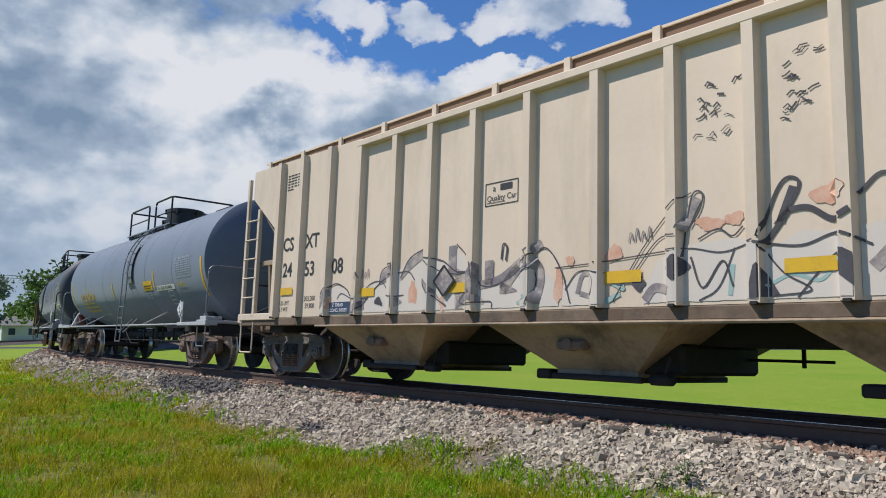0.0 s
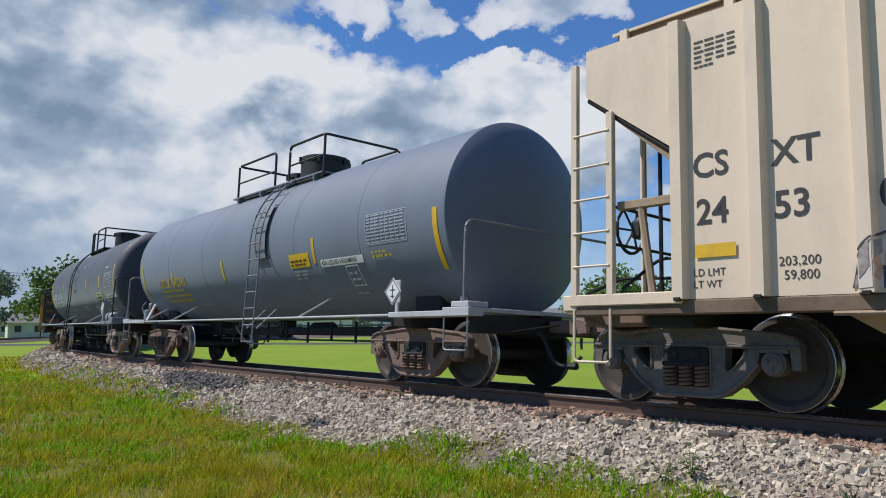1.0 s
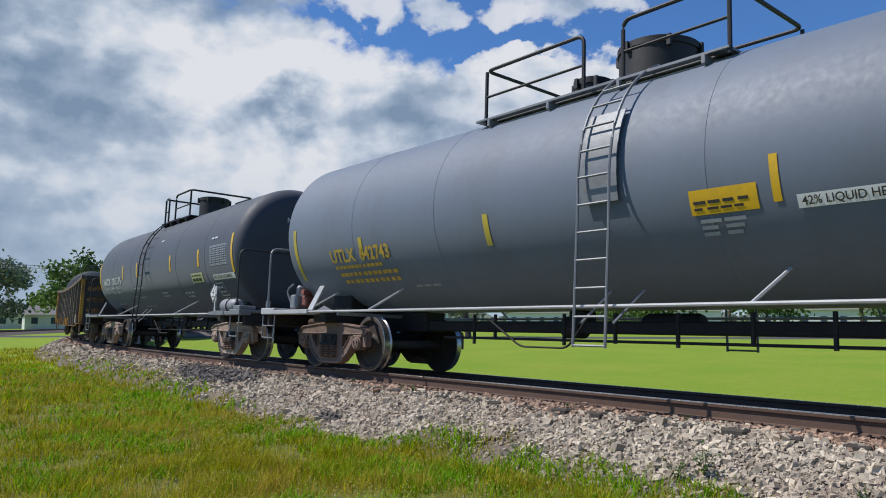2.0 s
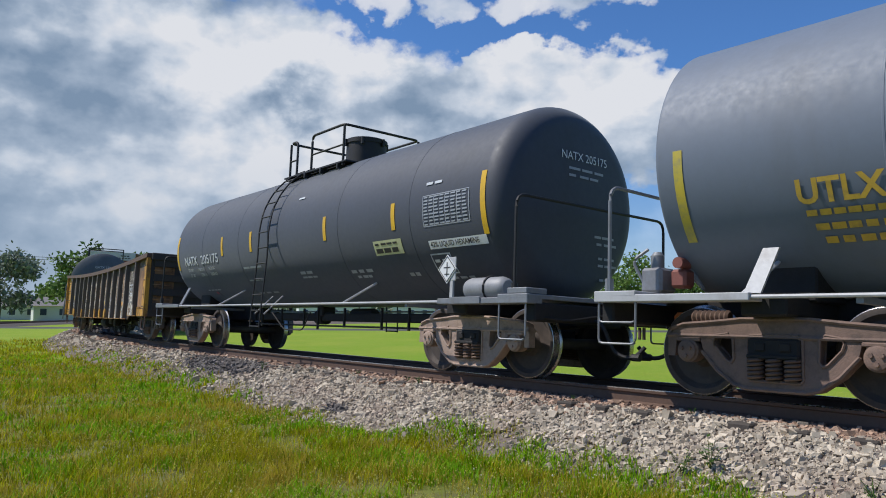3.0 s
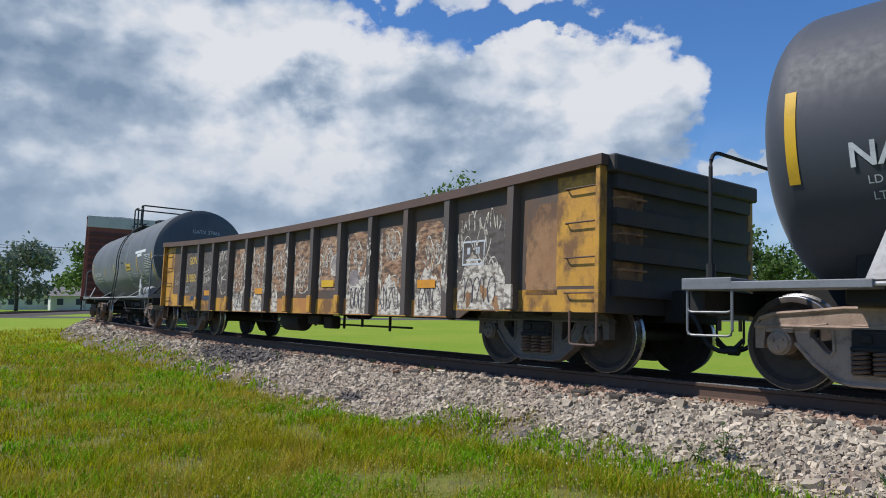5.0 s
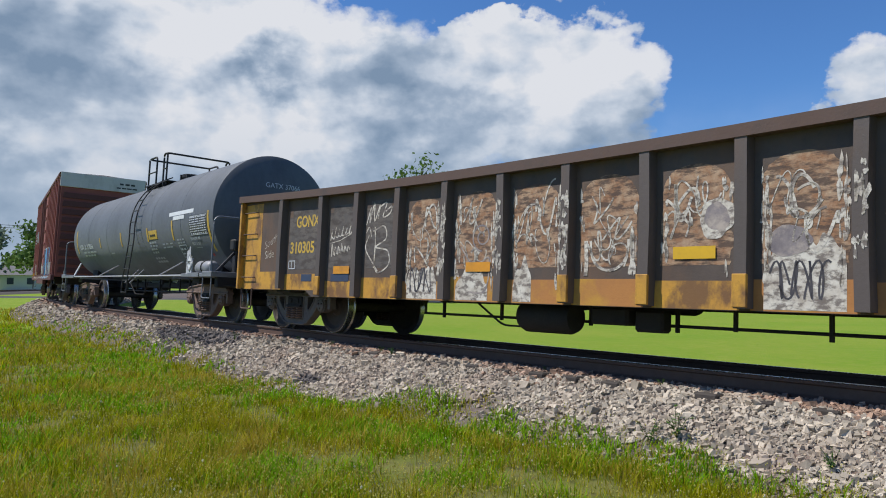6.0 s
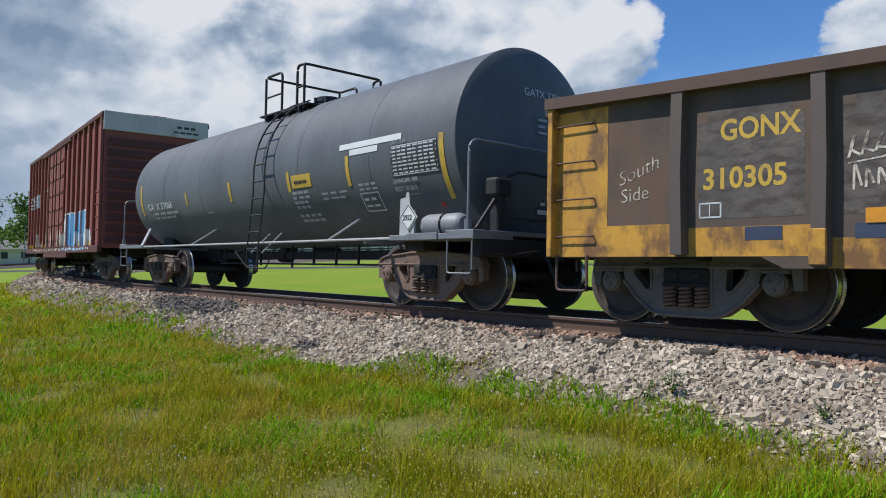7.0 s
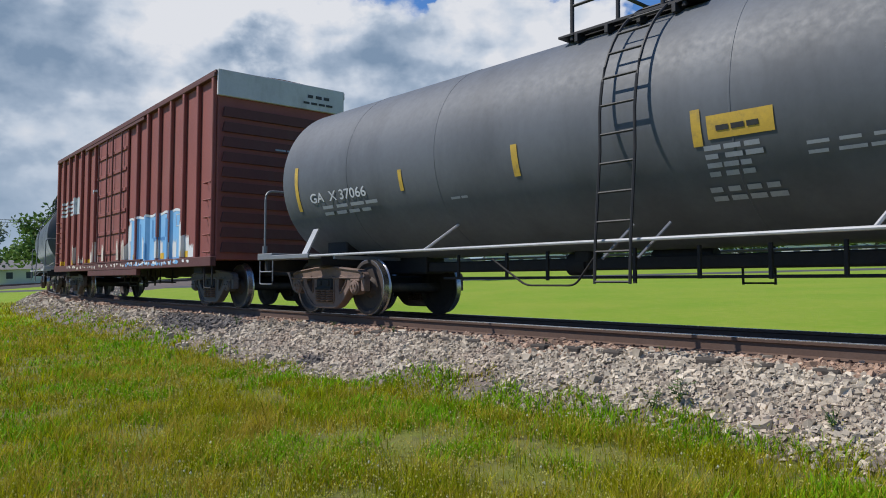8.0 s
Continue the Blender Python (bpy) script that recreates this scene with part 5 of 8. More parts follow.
        part("slope_edge", bm, M["underframe"], car)
        bm = bmesh.new()
        box(bm, s * (XE - 0.5), s * (XE + 0.28), -1.25, -0.45, 0.80, 0.94, 0.02)
        tube(bm, rounded([(s * (XE + 0.1), -1.45, 0.88), (s * (XE - 0.2), -1.2, 0.72), (s * (XE - 0.6), -1.0, 0.80)], 0.1), 0.022, 6)
        part("end_casting", bm, M["cast_rust"], car, "rusty brake casting below the end sill")
    bm = bmesh.new()
    hx = -XE - 0.02
    tube(bm, [(hx - 0.10, -0.55 + 0.27 * math.cos(t), 1.95 + 0.27 * math.sin(t)) for t in np.linspace(0, 2 * math.pi, 25)], 0.02, 6, False)
    for k in range(6):
        t = k * math.pi / 3
        tube(bm, [(hx - 0.06, -0.55, 1.95), (hx - 0.10, -0.55 + 0.27 * math.cos(t), 1.95 + 0.27 * math.sin(t))], 0.014, 5)
    box(bm, hx - 0.05, hx + 0.10, -0.64, -0.46, 1.84, 2.06, 0.03)
    part("hand_brake", bm, M["black_steel"], car, "black spoked hand-brake wheel")

    flat = lambda x, z: (x, -W - 0.005, z)

    def over(x, z):
        """On the sheet, or on a post where one stands."""
        d = min(abs(x - p) for p in posts)
        return (x, -W - (0.101 if d < 0.055 else 0.006 + 0.095 * max(0, (0.085 - d) / 0.03) if d < 0.085 else 0.006), z)

    texts = (("CS", posts[0] + 0.13, 2.19, 0.33, 0.006), ("XT", posts[1] + 0.12, 2.19, 0.33, 0.006), ("24", posts[0] + 0.16, 1.74, 0.34, 0.006), ("53", posts[1] + 0.12, 1.72, 0.34, 0.006), ("08", posts[2] + 0.095, 1.71, 0.34, 0.006),
             ("LD LMT", posts[0] + 0.12, 1.25, 0.10, 0.0), ("LT WT", posts[0] + 0.12, 1.14, 0.10, 0.0), ("203,200", posts[1] + 0.15, 1.30, 0.115, 0.0), ("59,800", posts[1] + 0.19, 1.18, 0.115, 0.0))
    for t, x, z, size, bold in texts:
        bm = bmesh.new()
        letters(bm, t, x, z, size, flat, bold, 0.95)
        part("lettering", bm, M["stencil_black"], car)
    bm = bmesh.new()
    patch(bm, posts[2] + 0.10, posts[3] - 0.10, 1.075, 1.25, lambda x, z: (x, -W - 0.017, z), 1)
    pl = part("notice_panel", bm, M["navy"], car, "dark blue stencilled panel")
    for text, dx, z in (('2" TREAD', 0.19, 1.18), ("COND. SHOES", 0.13, 1.10)):
        part("notice_lettering", letters(bmesh.new(), text, posts[2] + dx, z, 0.072, lambda x, z: (x, -W - 0.021, z), 0.001), M["sign_white"], pl)
    bm = bmesh.new()
    for k in range(6):
        bars(bm, posts[0] + 0.17, posts[0] + 0.62 - (0.25 if k == 5 else 0), 3.52 - k * 0.05, 0.022, flat, k, 4)
    part("small_print", bm, M["stencil_black"], car)
    # framed slogan
    x0 = -1.24
    bm = bmesh.new()
    for a, b, c, d in ((x0, x0 + 0.56, 2.34, 2.352), (x0, x0 + 0.56, 2.62, 2.632), (x0, x0 + 0.012, 2.34, 2.63), (x0 + 0.548, x0 + 0.56, 2.34, 2.63), (x0 + 0.26, x0 + 0.46, 2.52, 2.60), (x0 + 0.03, x0 + 0.34, 2.375, 2.383)):
        patch(bm, a, b, c, d, flat, 1)
    letters(bm, "a", x0 + 0.13, 2.52, 0.12, flat)
    letters(bm, "Quality Car", x0 + 0.03, 2.40, 0.105, flat)
    part("slogan", bm, M["stencil_black"], car)
    # reflective strips
    for x, wide, z in ((-6.26, 0.40, 1.42), (-4.02, 0.52, 1.31), (-1.86, 0.32, 1.29), (0.575, 0.45, 1.29), (2.45, 0.43, 1.29), (4.2, 0.43, 1.29)):
        bm = bmesh.new()
        patch(bm, x, x + wide, z, z + 0.125, lambda a, b: (a, -W - 0.018, b), 1)
        part("reflector", bm, M["reflect_yellow"], car)
    # sprayed lettering
    rnd = random.Random(12)
    layers = {k: bmesh.new() for k in ("spray_lilac", "spray_grey", "spray_black", "spray_orange", "spray_teal")}
    depth = {"spray_lilac": 0.0, "spray_orange": 0.0015, "spray_teal": 0.003, "spray_grey": 0.0045, "spray_black": 0.006}

    def lay(key):
        return lambda x, z: (lambda p: (p[0], p[1] - depth[key], p[2]))(over(x, z))

    def at(u, z):
        """From bays counted along the posts to metres."""
        return (float(np.interp(u, range(16), posts)), z)

    def curve(pts, n=7):
        """A smooth line through a few points."""
        q = [Vector((*at(*p), 0)) for p in pts]
        q = [q[0] * 2 - q[1]] + q + [q[-1] * 2 - q[-2]]
        res = []
        for a, b, c, d in zip(q, q[1:], q[2:], q[3:]):
            for k in range(n):
                t = k / n
                v = 0.5 * (2 * b + (c - a) * t + (2 * a - 5 * b + 4 * c - d) * t * t + (3 * b - a - 3 * c + d) * t ** 3)
                res.append((v.x, v.y))
        return res + [(q[-2].x, q[-2].y)]

    def line(key, pts, w, smooth=True):
        sweep_strip(layers[key], curve(pts) if smooth else curve([p for a, b in zip(pts, pts[1:]) for p in (a, ((a[0] + b[0]) / 2, (a[1] + b[1]) / 2))] + [pts[-1]]), w * (0.95 if key == "spray_black" else 0.9), lay(key))

    def fill(key, top, low=None):
        """Paint between an upper and a lower broken line, over sheet and posts alike."""
        low = low or [(top[0][0], 1.075), (top[-1][0], 1.075)]
        bm, pr, on = layers[key], None, lay(key)
        u0, u1 = top[0][0], top[-1][0]
        m = max(4, int((u1 - u0) * 26))
        for k in range(m + 1):
            u = u0 + (u1 - u0) * k / m
            zt = float(np.interp(u, [a for a, b in top], [b for a, b in top])) + 0.012 * noise.noise((u * 9, 1.7, 0))
            zl = float(np.interp(u, [a for a, b in low], [b for a, b in low])) + 0.008 * noise.noise((u * 9, 5.1, 0))
            q = (bm.verts.new(on(at(u, 0)[0], min(zt, zl))), bm.verts.new(on(at(u, 0)[0], zt)))
            if pr:
                bm.faces.new((pr[0], q[0], q[1], pr[1]))
            pr = q

    # pale letter bodies
    for top in ([(1.9, 1.08), (2.05, 1.45), (2.4, 1.50), (2.7, 1.42), (2.95, 1.30)], [(3.0, 1.30), (3.4, 1.50), (3.9, 1.55), (4.4, 1.78), (4.9, 1.84)], [(4.95, 1.78), (5.3, 1.70), (5.8, 1.55)],
                [(5.60, 1.88), (5.85, 1.70), (5.95, 1.30)], [(6.05, 1.40), (6.3, 1.36), (6.7, 1.55), (7.1, 1.60), (7.45, 1.30)], [(7.5, 1.30), (7.8, 1.46), (8.1, 1.42)], [(8.6, 1.22), (8.8, 1.50), (9.2, 1.62), (9.8, 1.64), (10.05, 1.55)], [(10.1, 1.50), (10.5, 1.64), (10.9, 1.62), (11.05, 1.40)], [(11.1, 1.65), (11.9, 1.70), (12.4, 1.5)], [(12.5, 1.6), (13.2, 1.75), (14.0, 1.5), (14.6, 1.2)]):
        fill("spray_lilac", top)
    # grey thickness of the letters
    fill("spray_grey", [(1.86, 1.10), (1.98, 1.42), (2.12, 1.46)], [(1.86, 1.075), (2.0, 1.2), (2.12, 1.36)])
    fill("spray_grey", [(3.62, 1.60), (3.72, 1.68), (4.08, 1.74)], [(3.62, 1.46), (3.8, 1.50), (4.08, 1.58)])
    fill("spray_grey", [(4.20, 1.58), (4.45, 1.80), (4.92, 1.92)], [(4.20, 1.50), (4.5, 1.66), (4.92, 1.82)])
    fill("spray_grey", [(5.44, 1.90), (5.62, 1.91)], [(5.44, 1.52), (5.62, 1.50)])
    fill("spray_grey", [(5.86, 1.44), (6.06, 1.66), (6.1, 1.62)], [(5.86, 1.30), (6.1, 1.24)])
    fill("spray_grey", [(6.22, 1.66), (6.38, 1.66)], [(6.22, 1.36), (6.38, 1.36)])
    fill("spray_grey", [(2.95, 1.16), (3.2, 1.30)], [(2.95, 1.075), (3.2, 1.12)])
    fill("spray_grey", [(4.05, 1.30), (4.25, 1.22)], [(4.05, 1.12), (4.25, 1.20)])
    fill("spray_grey", [(4.95, 1.50), (5.25, 1.22), (5.4, 1.15)], [(4.95, 1.38), (5.4, 1.12)])
    fill("spray_grey", [(5.62, 1.10), (5.85, 1.40), (6.2, 1.18)], [(5.62, 1.08), (5.9, 1.22), (6.2, 1.12)])
    fill("spray_grey", [(6.5, 1.40), (6.8, 1.28)], [(6.5, 1.24), (6.8, 1.26)])
    line("spray_grey", [(6.10, 1.36), (6.5, 1.42), (6.85, 1.60), (7.2, 1.80)], 0.12)
    line("spray_grey", [(6.55, 1.28), (6.8, 1.52), (7.05, 1.60), (7.18, 1.42), (7.10, 1.12)], 0.15)
    line("spray_grey", [(8.62, 1.10), (8.75, 1.22), (8.95, 1.18)], 0.10)
    line("spray_grey", [(9.1, 1.76), (9.22, 1.95), (9.30, 2.06)], 0.11)
    line("spray_grey", [(7.72, 1.20), (7.80, 1.40), (7.95, 1.36), (7.92, 1.18), (7.76, 1.20)], 0.06)
    line("spray_grey", [(11.2, 1.3), (11.6, 1.6), (12.0, 1.4), (12.5, 1.55)], 0.12)
    line("spray_grey", [(12.6, 1.2), (13.0, 1.6), (13.5, 1.4), (14.2, 1.3)], 0.12)
    # black edges
    for pts, wd in (([(1.86, 1.08), (1.98, 1.42), (2.3, 1.54), (2.65, 1.44), (2.85, 1.30), (3.3, 1.28)], 0.020), ([(2.35, 1.3), (2.5, 1.38), (2.9, 1.26)], 0.014), ([(3.0, 1.08), (3.5, 1.42), (3.9, 1.58), (4.4, 1.62), (4.6, 1.50)], 0.018),
                    ([(3.1, 1.34), (3.4, 1.50), (3.7, 1.50), (3.95, 1.30), (4.3, 1.30)], 0.015), ([(3.62, 1.48), (3.7, 1.68), (4.08, 1.76)], 0.018), ([(4.2, 1.54), (4.45, 1.80), (4.92, 1.93)], 0.020), ([(4.85, 1.90), (4.9, 1.55), (5.05, 1.30), (5.4, 1.12)], 0.016),
                    ([(4.95, 1.78), (5.3, 1.72), (5.6, 1.57), (5.82, 1.55)], 0.018), ([(4.95, 1.74), (5.2, 1.60), (5.6, 1.53), (5.82, 1.54)], 0.014), ([(5.62, 1.92), (5.86, 1.72), (5.92, 1.40), (5.72, 1.15), (6.3, 1.16), (6.36, 1.08)], 0.017),
                    ([(6.0, 1.66), (6.08, 1.42), (6.3, 1.34), (6.7, 1.44), (7.1, 1.70), (7.3, 1.72), (7.5, 1.45), (7.62, 1.10)], 0.017), ([(6.52, 1.66), (6.55, 1.84), (6.62, 1.80), (6.60, 1.64)], 0.026), ([(6.85, 1.42), (7.05, 1.52), (7.12, 1.36), (7.02, 1.10)], 0.016),
                    ([(7.4, 1.50), (8.0, 1.52), (8.8, 1.57), (9.2, 1.58), (9.6, 1.52), (10.0, 1.60)], 0.014), ([(7.55, 1.25), (7.75, 1.44), (8.1, 1.40)], 0.015), ([(8.2, 1.10), (8.6, 1.62), (9.0, 2.02), (9.22, 2.12)], 0.013), ([(8.5, 1.40), (8.8, 1.70), (9.05, 1.72)], 0.013),
                    ([(9.1, 1.50), (9.15, 1.80), (9.24, 2.10), (9.36, 2.10), (9.34, 1.96), (9.2, 1.78)], 0.018), ([(9.3, 1.66), (9.55, 1.74), (9.72, 1.66), (9.85, 1.74)], 0.016), ([(9.2, 1.50), (9.35, 1.20), (9.6, 1.44), (9.72, 1.20)], 0.020), ([(9.3, 1.08), (9.55, 1.20), (9.75, 1.55)], 0.014),
                    ([(10.05, 1.62), (10.22, 1.98), (10.36, 2.12), (10.50, 2.08), (10.44, 1.94), (10.22, 1.72)], 0.028), ([(10.0, 1.58), (10.5, 1.52), (10.9, 1.60), (11.2, 1.48)], 0.022), ([(10.05, 1.55), (10.3, 1.30), (10.6, 1.14), (10.2, 1.10)], 0.016), ([(10.45, 1.08), (10.7, 1.30), (10.95, 1.44)], 0.015),
                    ([(11.1, 1.9), (11.3, 2.05), (11.5, 1.95)], 0.03), ([(11.3, 1.2), (11.7, 1.7), (12.2, 1.5), (12.6, 1.7)], 0.02), ([(12.7, 1.1), (13.2, 1.7), (13.8, 1.4), (14.4, 1.2)], 0.02)):
        line("spray_black", pts, wd)
    line("spray_black", [(10.28, 1.74), (10.44, 2.04)], 0.075)
    line("spray_black", [(10.36, 1.84), (10.6, 1.84), (10.85, 1.72), (11.05, 1.78)], 0.050)
    line("spray_black", [(10.10, 1.56), (10.38, 1.84)], 0.045)
    fill("spray_black", [(9.92, 1.10), (10.02, 1.42), (10.25, 1.12)], [(9.92, 1.08), (10.25, 1.10)])
    fill("spray_black", [(8.88, 1.42), (9.02, 1.54), (9.2, 1.42)], [(8.88, 1.40), (9.02, 1.26), (9.2, 1.40)])
    fill("spray_black", [(8.46, 1.28), (8.54, 1.38), (8.64, 1.28)], [(8.46, 1.26), (8.54, 1.18), (8.64, 1.26)])
    fill("spray_black", [(10.8, 1.40), (10.95, 1.48), (11.06, 1.42)], [(10.8, 1.34), (11.06, 1.16)])
    fill("spray_black", [(3.5, 1.24), (3.62, 1.32), (3.72, 1.20)], [(3.5, 1.20), (3.72, 1.16)])
    for u, z, a, b in ((2.12, 1.24, 0.05, 0.13), (4.55, 1.32, 0.08, 0.18), (5.30, 1.16, 0.05, 0.09), (7.45, 1.30, 0.07, 0.18), (7.62, 1.56, 0.05, 0.07), (8.22, 1.60, 0.09, 0.10), (9.45, 1.80, 0.15, 0.06), (9.75, 1.82, 0.08, 0.07), (10.82, 1.94, 0.13, 0.10)):
        blob(layers["spray_orange"], at(u, 0)[0], z, a, b, lay("spray_orange"), int(u * 10), 26, 0.35)
    for pts, wd in (([(8.1, 1.10), (8.3, 1.18)], 0.06), ([(8.2, 1.28), (8.35, 1.22), (8.3, 1.34)], 0.03), ([(9.68, 1.12), (9.72, 1.40)], 0.05), ([(10.1, 1.18), (10.4, 1.28), (10.7, 1.22), (10.9, 1.40)], 0.035), ([(6.8, 1.12), (7.0, 1.20)], 0.05), ([(11.4, 1.15), (11.8, 1.3)], 0.05)):
        line("spray_teal", pts, wd)
    # small sprayed tags as plain strokes
    for u0, z0 in ((8.42, 1.70), (3.02, 1.58)):
        for k in range(4):
            line("spray_grey", [(u0 + 0.08 * k, z0), (u0 + 0.08 * k + 0.03, z0 + 0.10 + 0.04 * (k % 2)), (u0 + 0.08 * k + 0.06, z0 + 0.01)], 0.014)
    for k in range(64):      # flaked paint high on the side, in slanting rows
        x0, wide = ((1.60, 0.48), (2.44, 0.34))[k % 2]
        row = k % 7
        z = 3.22 - 0.095 * row + rnd.uniform(-0.03, 0.03)
        x = x0 + wide * rnd.random()
        if abs(math.sin(row * 1.9 + k % 2)) * wide > abs(x - x0) * 0.8:
            sweep_strip(layers["spray_black"], [(x, z), (x + rnd.uniform(0.02, 0.06), z + rnd.uniform(-0.02, 0.05)), (x + rnd.uniform(0.05, 0.10), z + rnd.uniform(-0.03, 0.05))], rnd.uniform(0.008, 0.022), lay("spray_black"))
    for k, bm in layers.items():
        paint_part("graffiti", bm, k, car)
    # empty placard holder
    hx, hz, q = posts[5] + 0.32, 1.45, 0.20
    holder = part("placard_holder", profile_prism(bmesh.new(), [(hx, hz - q), (hx + q, hz), (hx, hz + q), (hx - q, hz)], -W - 0.040, -W - 0.024), M["spray_grey"], car, "grey diamond placard holder")
    bm = bmesh.new()
    for b, c in (((hx, hz - q), (hx + q, hz)), ((hx + q, hz), (hx, hz + q)), ((hx, hz + q), (hx - q, hz)), ((hx - q, hz), (hx, hz - q))):
        sweep_strip(bm, [b, c], 0.03, lambda x, z: (x, -W - 0.044, z))
    part("holder_rim", bm, M["black_steel"], holder)
    # dark feet of the posts on the sill
    for p in posts:
        part("post_foot", box(bmesh.new(), p - 0.035, p + 0.035, -W - 0.11, -W - 0.06, ZB - 0.02, ZB + 0.015, 0.006), M["underframe"], car)
    return car


# ---------------------------------------------------------------- gondola
def gondola(s_front, s_rear):
    car = tagged(new("gondola_car"), "rusted grey and yellow open gondola car with graffiti", "gondola car", "cars of the freight train")
    register(car, s_front, s_rear, ("cast_grey", "cast_grey"))
    half = (s_rear - s_front) / 2
    W, X, ZT = 1.45, half + 1.42, 2.36
    ZE, ZM = 0.70, 0.60

    def bottom(x):
        return ZE if abs(x) > half - 0.9 else ZM

    def top(x):
        """The long sides sag a little between the bogies."""
        return ZT - 0.17 * max(0.0, 1 - (x / X) ** 2)

    sag = [X * i / 8 for i in range(7, -8, -1)]
    outline = [(-X, ZT), (-X, ZE), (-half + 0.9, ZE), (-half + 1.1, ZM), (half - 1.1, ZM), (half - 0.9, ZE), (X, ZE), (X, ZT)] + [(x, top(x)) for x in sag]
    for s in (1, -1):
        bm = bmesh.new()
        profile_prism(bm, outline, s * W, s * (W - 0.025))
        part("side_sheet", bm, M["gon_grey"], car, "dented grey side sheet with rust and peeling paint")
        bm = bmesh.new()
        ends = [X + 0.04] + sag + [-X - 0.04]
        profile_prism(bm, [(x, top(x) + 0.09) for x in ends] + [(x, top(x) - 0.03) for x in ends[::-1]], s * (W - 0.10), s * (W + 0.12))
        part("top_chord", bm, M["gon_chord"], car, "brown steel top chord")
    posts = [-6.25] + [1.005 * i + 0.05 for i in range(-5, 6)] + [6.38]
    rnd = random.Random(21)
    for s in (1, -1):
        for i, p in enumerate(posts):
            bm = bmesh.new()
            b = bottom(p)
            lean = rnd.uniform(-0.02, 0.02)
            pr = [(-0.078, 0.0), (-0.058, 0.11), (0.058, 0.11), (0.078, 0.0)]
            lo = [bm.verts.new((p + a, s * (W + c), b + 0.02)) for a, c in pr]
            mid = [bm.verts.new((p + a + lean, s * (W + c), 1.5)) for a, c in pr]
            hi = [bm.verts.new((p + a, s * (W + c), top(p) - 0.02)) for a, c in pr]
            for u, v in ((lo, mid), (mid, hi)):
                for j in range(4):
                    k = (j + 1) % 4
                    f = bm.faces.new((u[j], u[k], v[k], v[j]))
            bm.faces.new(lo)
            bm.faces.new(hi)
            post = part("side_post", bm, M["gon_post"], car)
            if i in (1, 3, 6, 7, 8, 12):
                bm = bmesh.new()
                box(bm, p - 0.068, p + 0.068, s * (W + 0.085), s * (W + 0.122), b + 0.03, b + 0.33, 0.006)
                part("post_foot", bm, M["spray_white" if i == 12 else "gon_yellow"], post, "paint-splashed foot" if i == 12 else "yellow painted foot")
    flat = lambda x, z: (x, -W - 0.0015, z)
    flat2 = lambda x, z: (x, -W - 0.0030, z)
    flat3 = lambda x, z: (x, -W - 0.0045, z)
    # yellow sill band, panel by panel, and yellow end panels
    edges = [-X] + posts + [X]
    for a, b in zip(edges, edges[1:]):
        key = "gon_yellow" if b < -2.5 or 1.0 < a < 2.0 or a > 5.0 else "gon_orange"
        z0 = bottom((a + b) / 2) + 0.005
        if bottom(a) != bottom(b):
            z0 = ZE + 0.005
        part("sill_band", patch(bmesh.new(), a + 0.05, b - 0.05, z0, z0 + rnd.uniform(0.24, 0.32), flat, 1), M[key], car)
    for s in (1, -1):
        bm = bmesh.new()
        patch(bm, s * (X - 0.005), s * (X - 0.72), ZE + 0.30, ZT - 0.08, flat2, 4)
        part("yellow_panel", bm, M["gon_yellow"], car)
        for sy in (-1, 1):
            bm = bmesh.new()
            box(bm, s * (X - 0.06), s * (X + 0.01), sy * (W - 0.02), sy * (W + 0.10), ZE, ZT - 0.03, 0.008)
            part("corner_post", bm, M["gon_yellow"], car, "yellow corner post")
            for k in range(4):
                bm = bmesh.new()
                z = ZE + 0.22 + 0.40 * k
                tube(bm, rounded([(s * (X - 0.08), sy * W, z), (s * (X - 0.08), sy * (W + 0.055), z), (s * (X - 0.55), sy * (W + 0.055), z), (s * (X - 0.55), sy * W, z)], 0.03, 2), 0.010, 6)
                part("grab_iron", bm, M["gon_chord"], car)
        # corrugated end
        end = part("end_panel", box(bmesh.new(), s * (X - 0.05), s * X, -W + 0.02, W - 0.02, ZE, ZT, 0.01), M["gon_end"], car, "dark ribbed end with grab irons")
        for k in range(4):
            z = ZE + 0.28 + 0.40 * k
            part("end_rib", cross_prism(bmesh.new(), [(-W + 0.1, z - 0.09), (W - 0.1, z - 0.09), (W - 0.1, z + 0.09), (-W + 0.1, z + 0.09)], s * X, s * (X + 0.09)), M["gon_end"], end)
            if k:
                part("rust_patch", patch(bmesh.new(), -W + 0.13, -W + 0.66, z - 0.30, z - 0.10, lambda y, h: (s * (X + 0.004), y, h), 1), M["gon_rust"], end)
        part("end_chord", box(bmesh.new(), s * (X - 0.05), s * (X + 0.14), -W, W, ZT - 0.10, ZT + 0.10, 0.02), M["gon_end"], end)
        for k in range(3):
            bm = bmesh.new()
            z = 1.18 + 0.40 * k
            tube(bm, rounded([(s * X, -W + 0.12, z), (s * (X + 0.15), -W + 0.12, z), (s * (X + 0.15), -W + 0.55, z), (s * X, -W + 0.55, z)], 0.03, 2), 0.013, 6)
            part("end_grab_iron", bm, M["gon_rust"], car)
    bm = bmesh.new()
    box(bm, -X + 0.05, X - 0.05, -W + 0.03, W - 0.03, 0.86, 0.92)
    part("floor", bm, M["gon_rust"], car)
    E = X + 0.28
    part("centre_sill", box(bmesh.new(), -E, E, -0.2, 0.2, 0.62, 0.86, 0.02), M["underframe"], car)
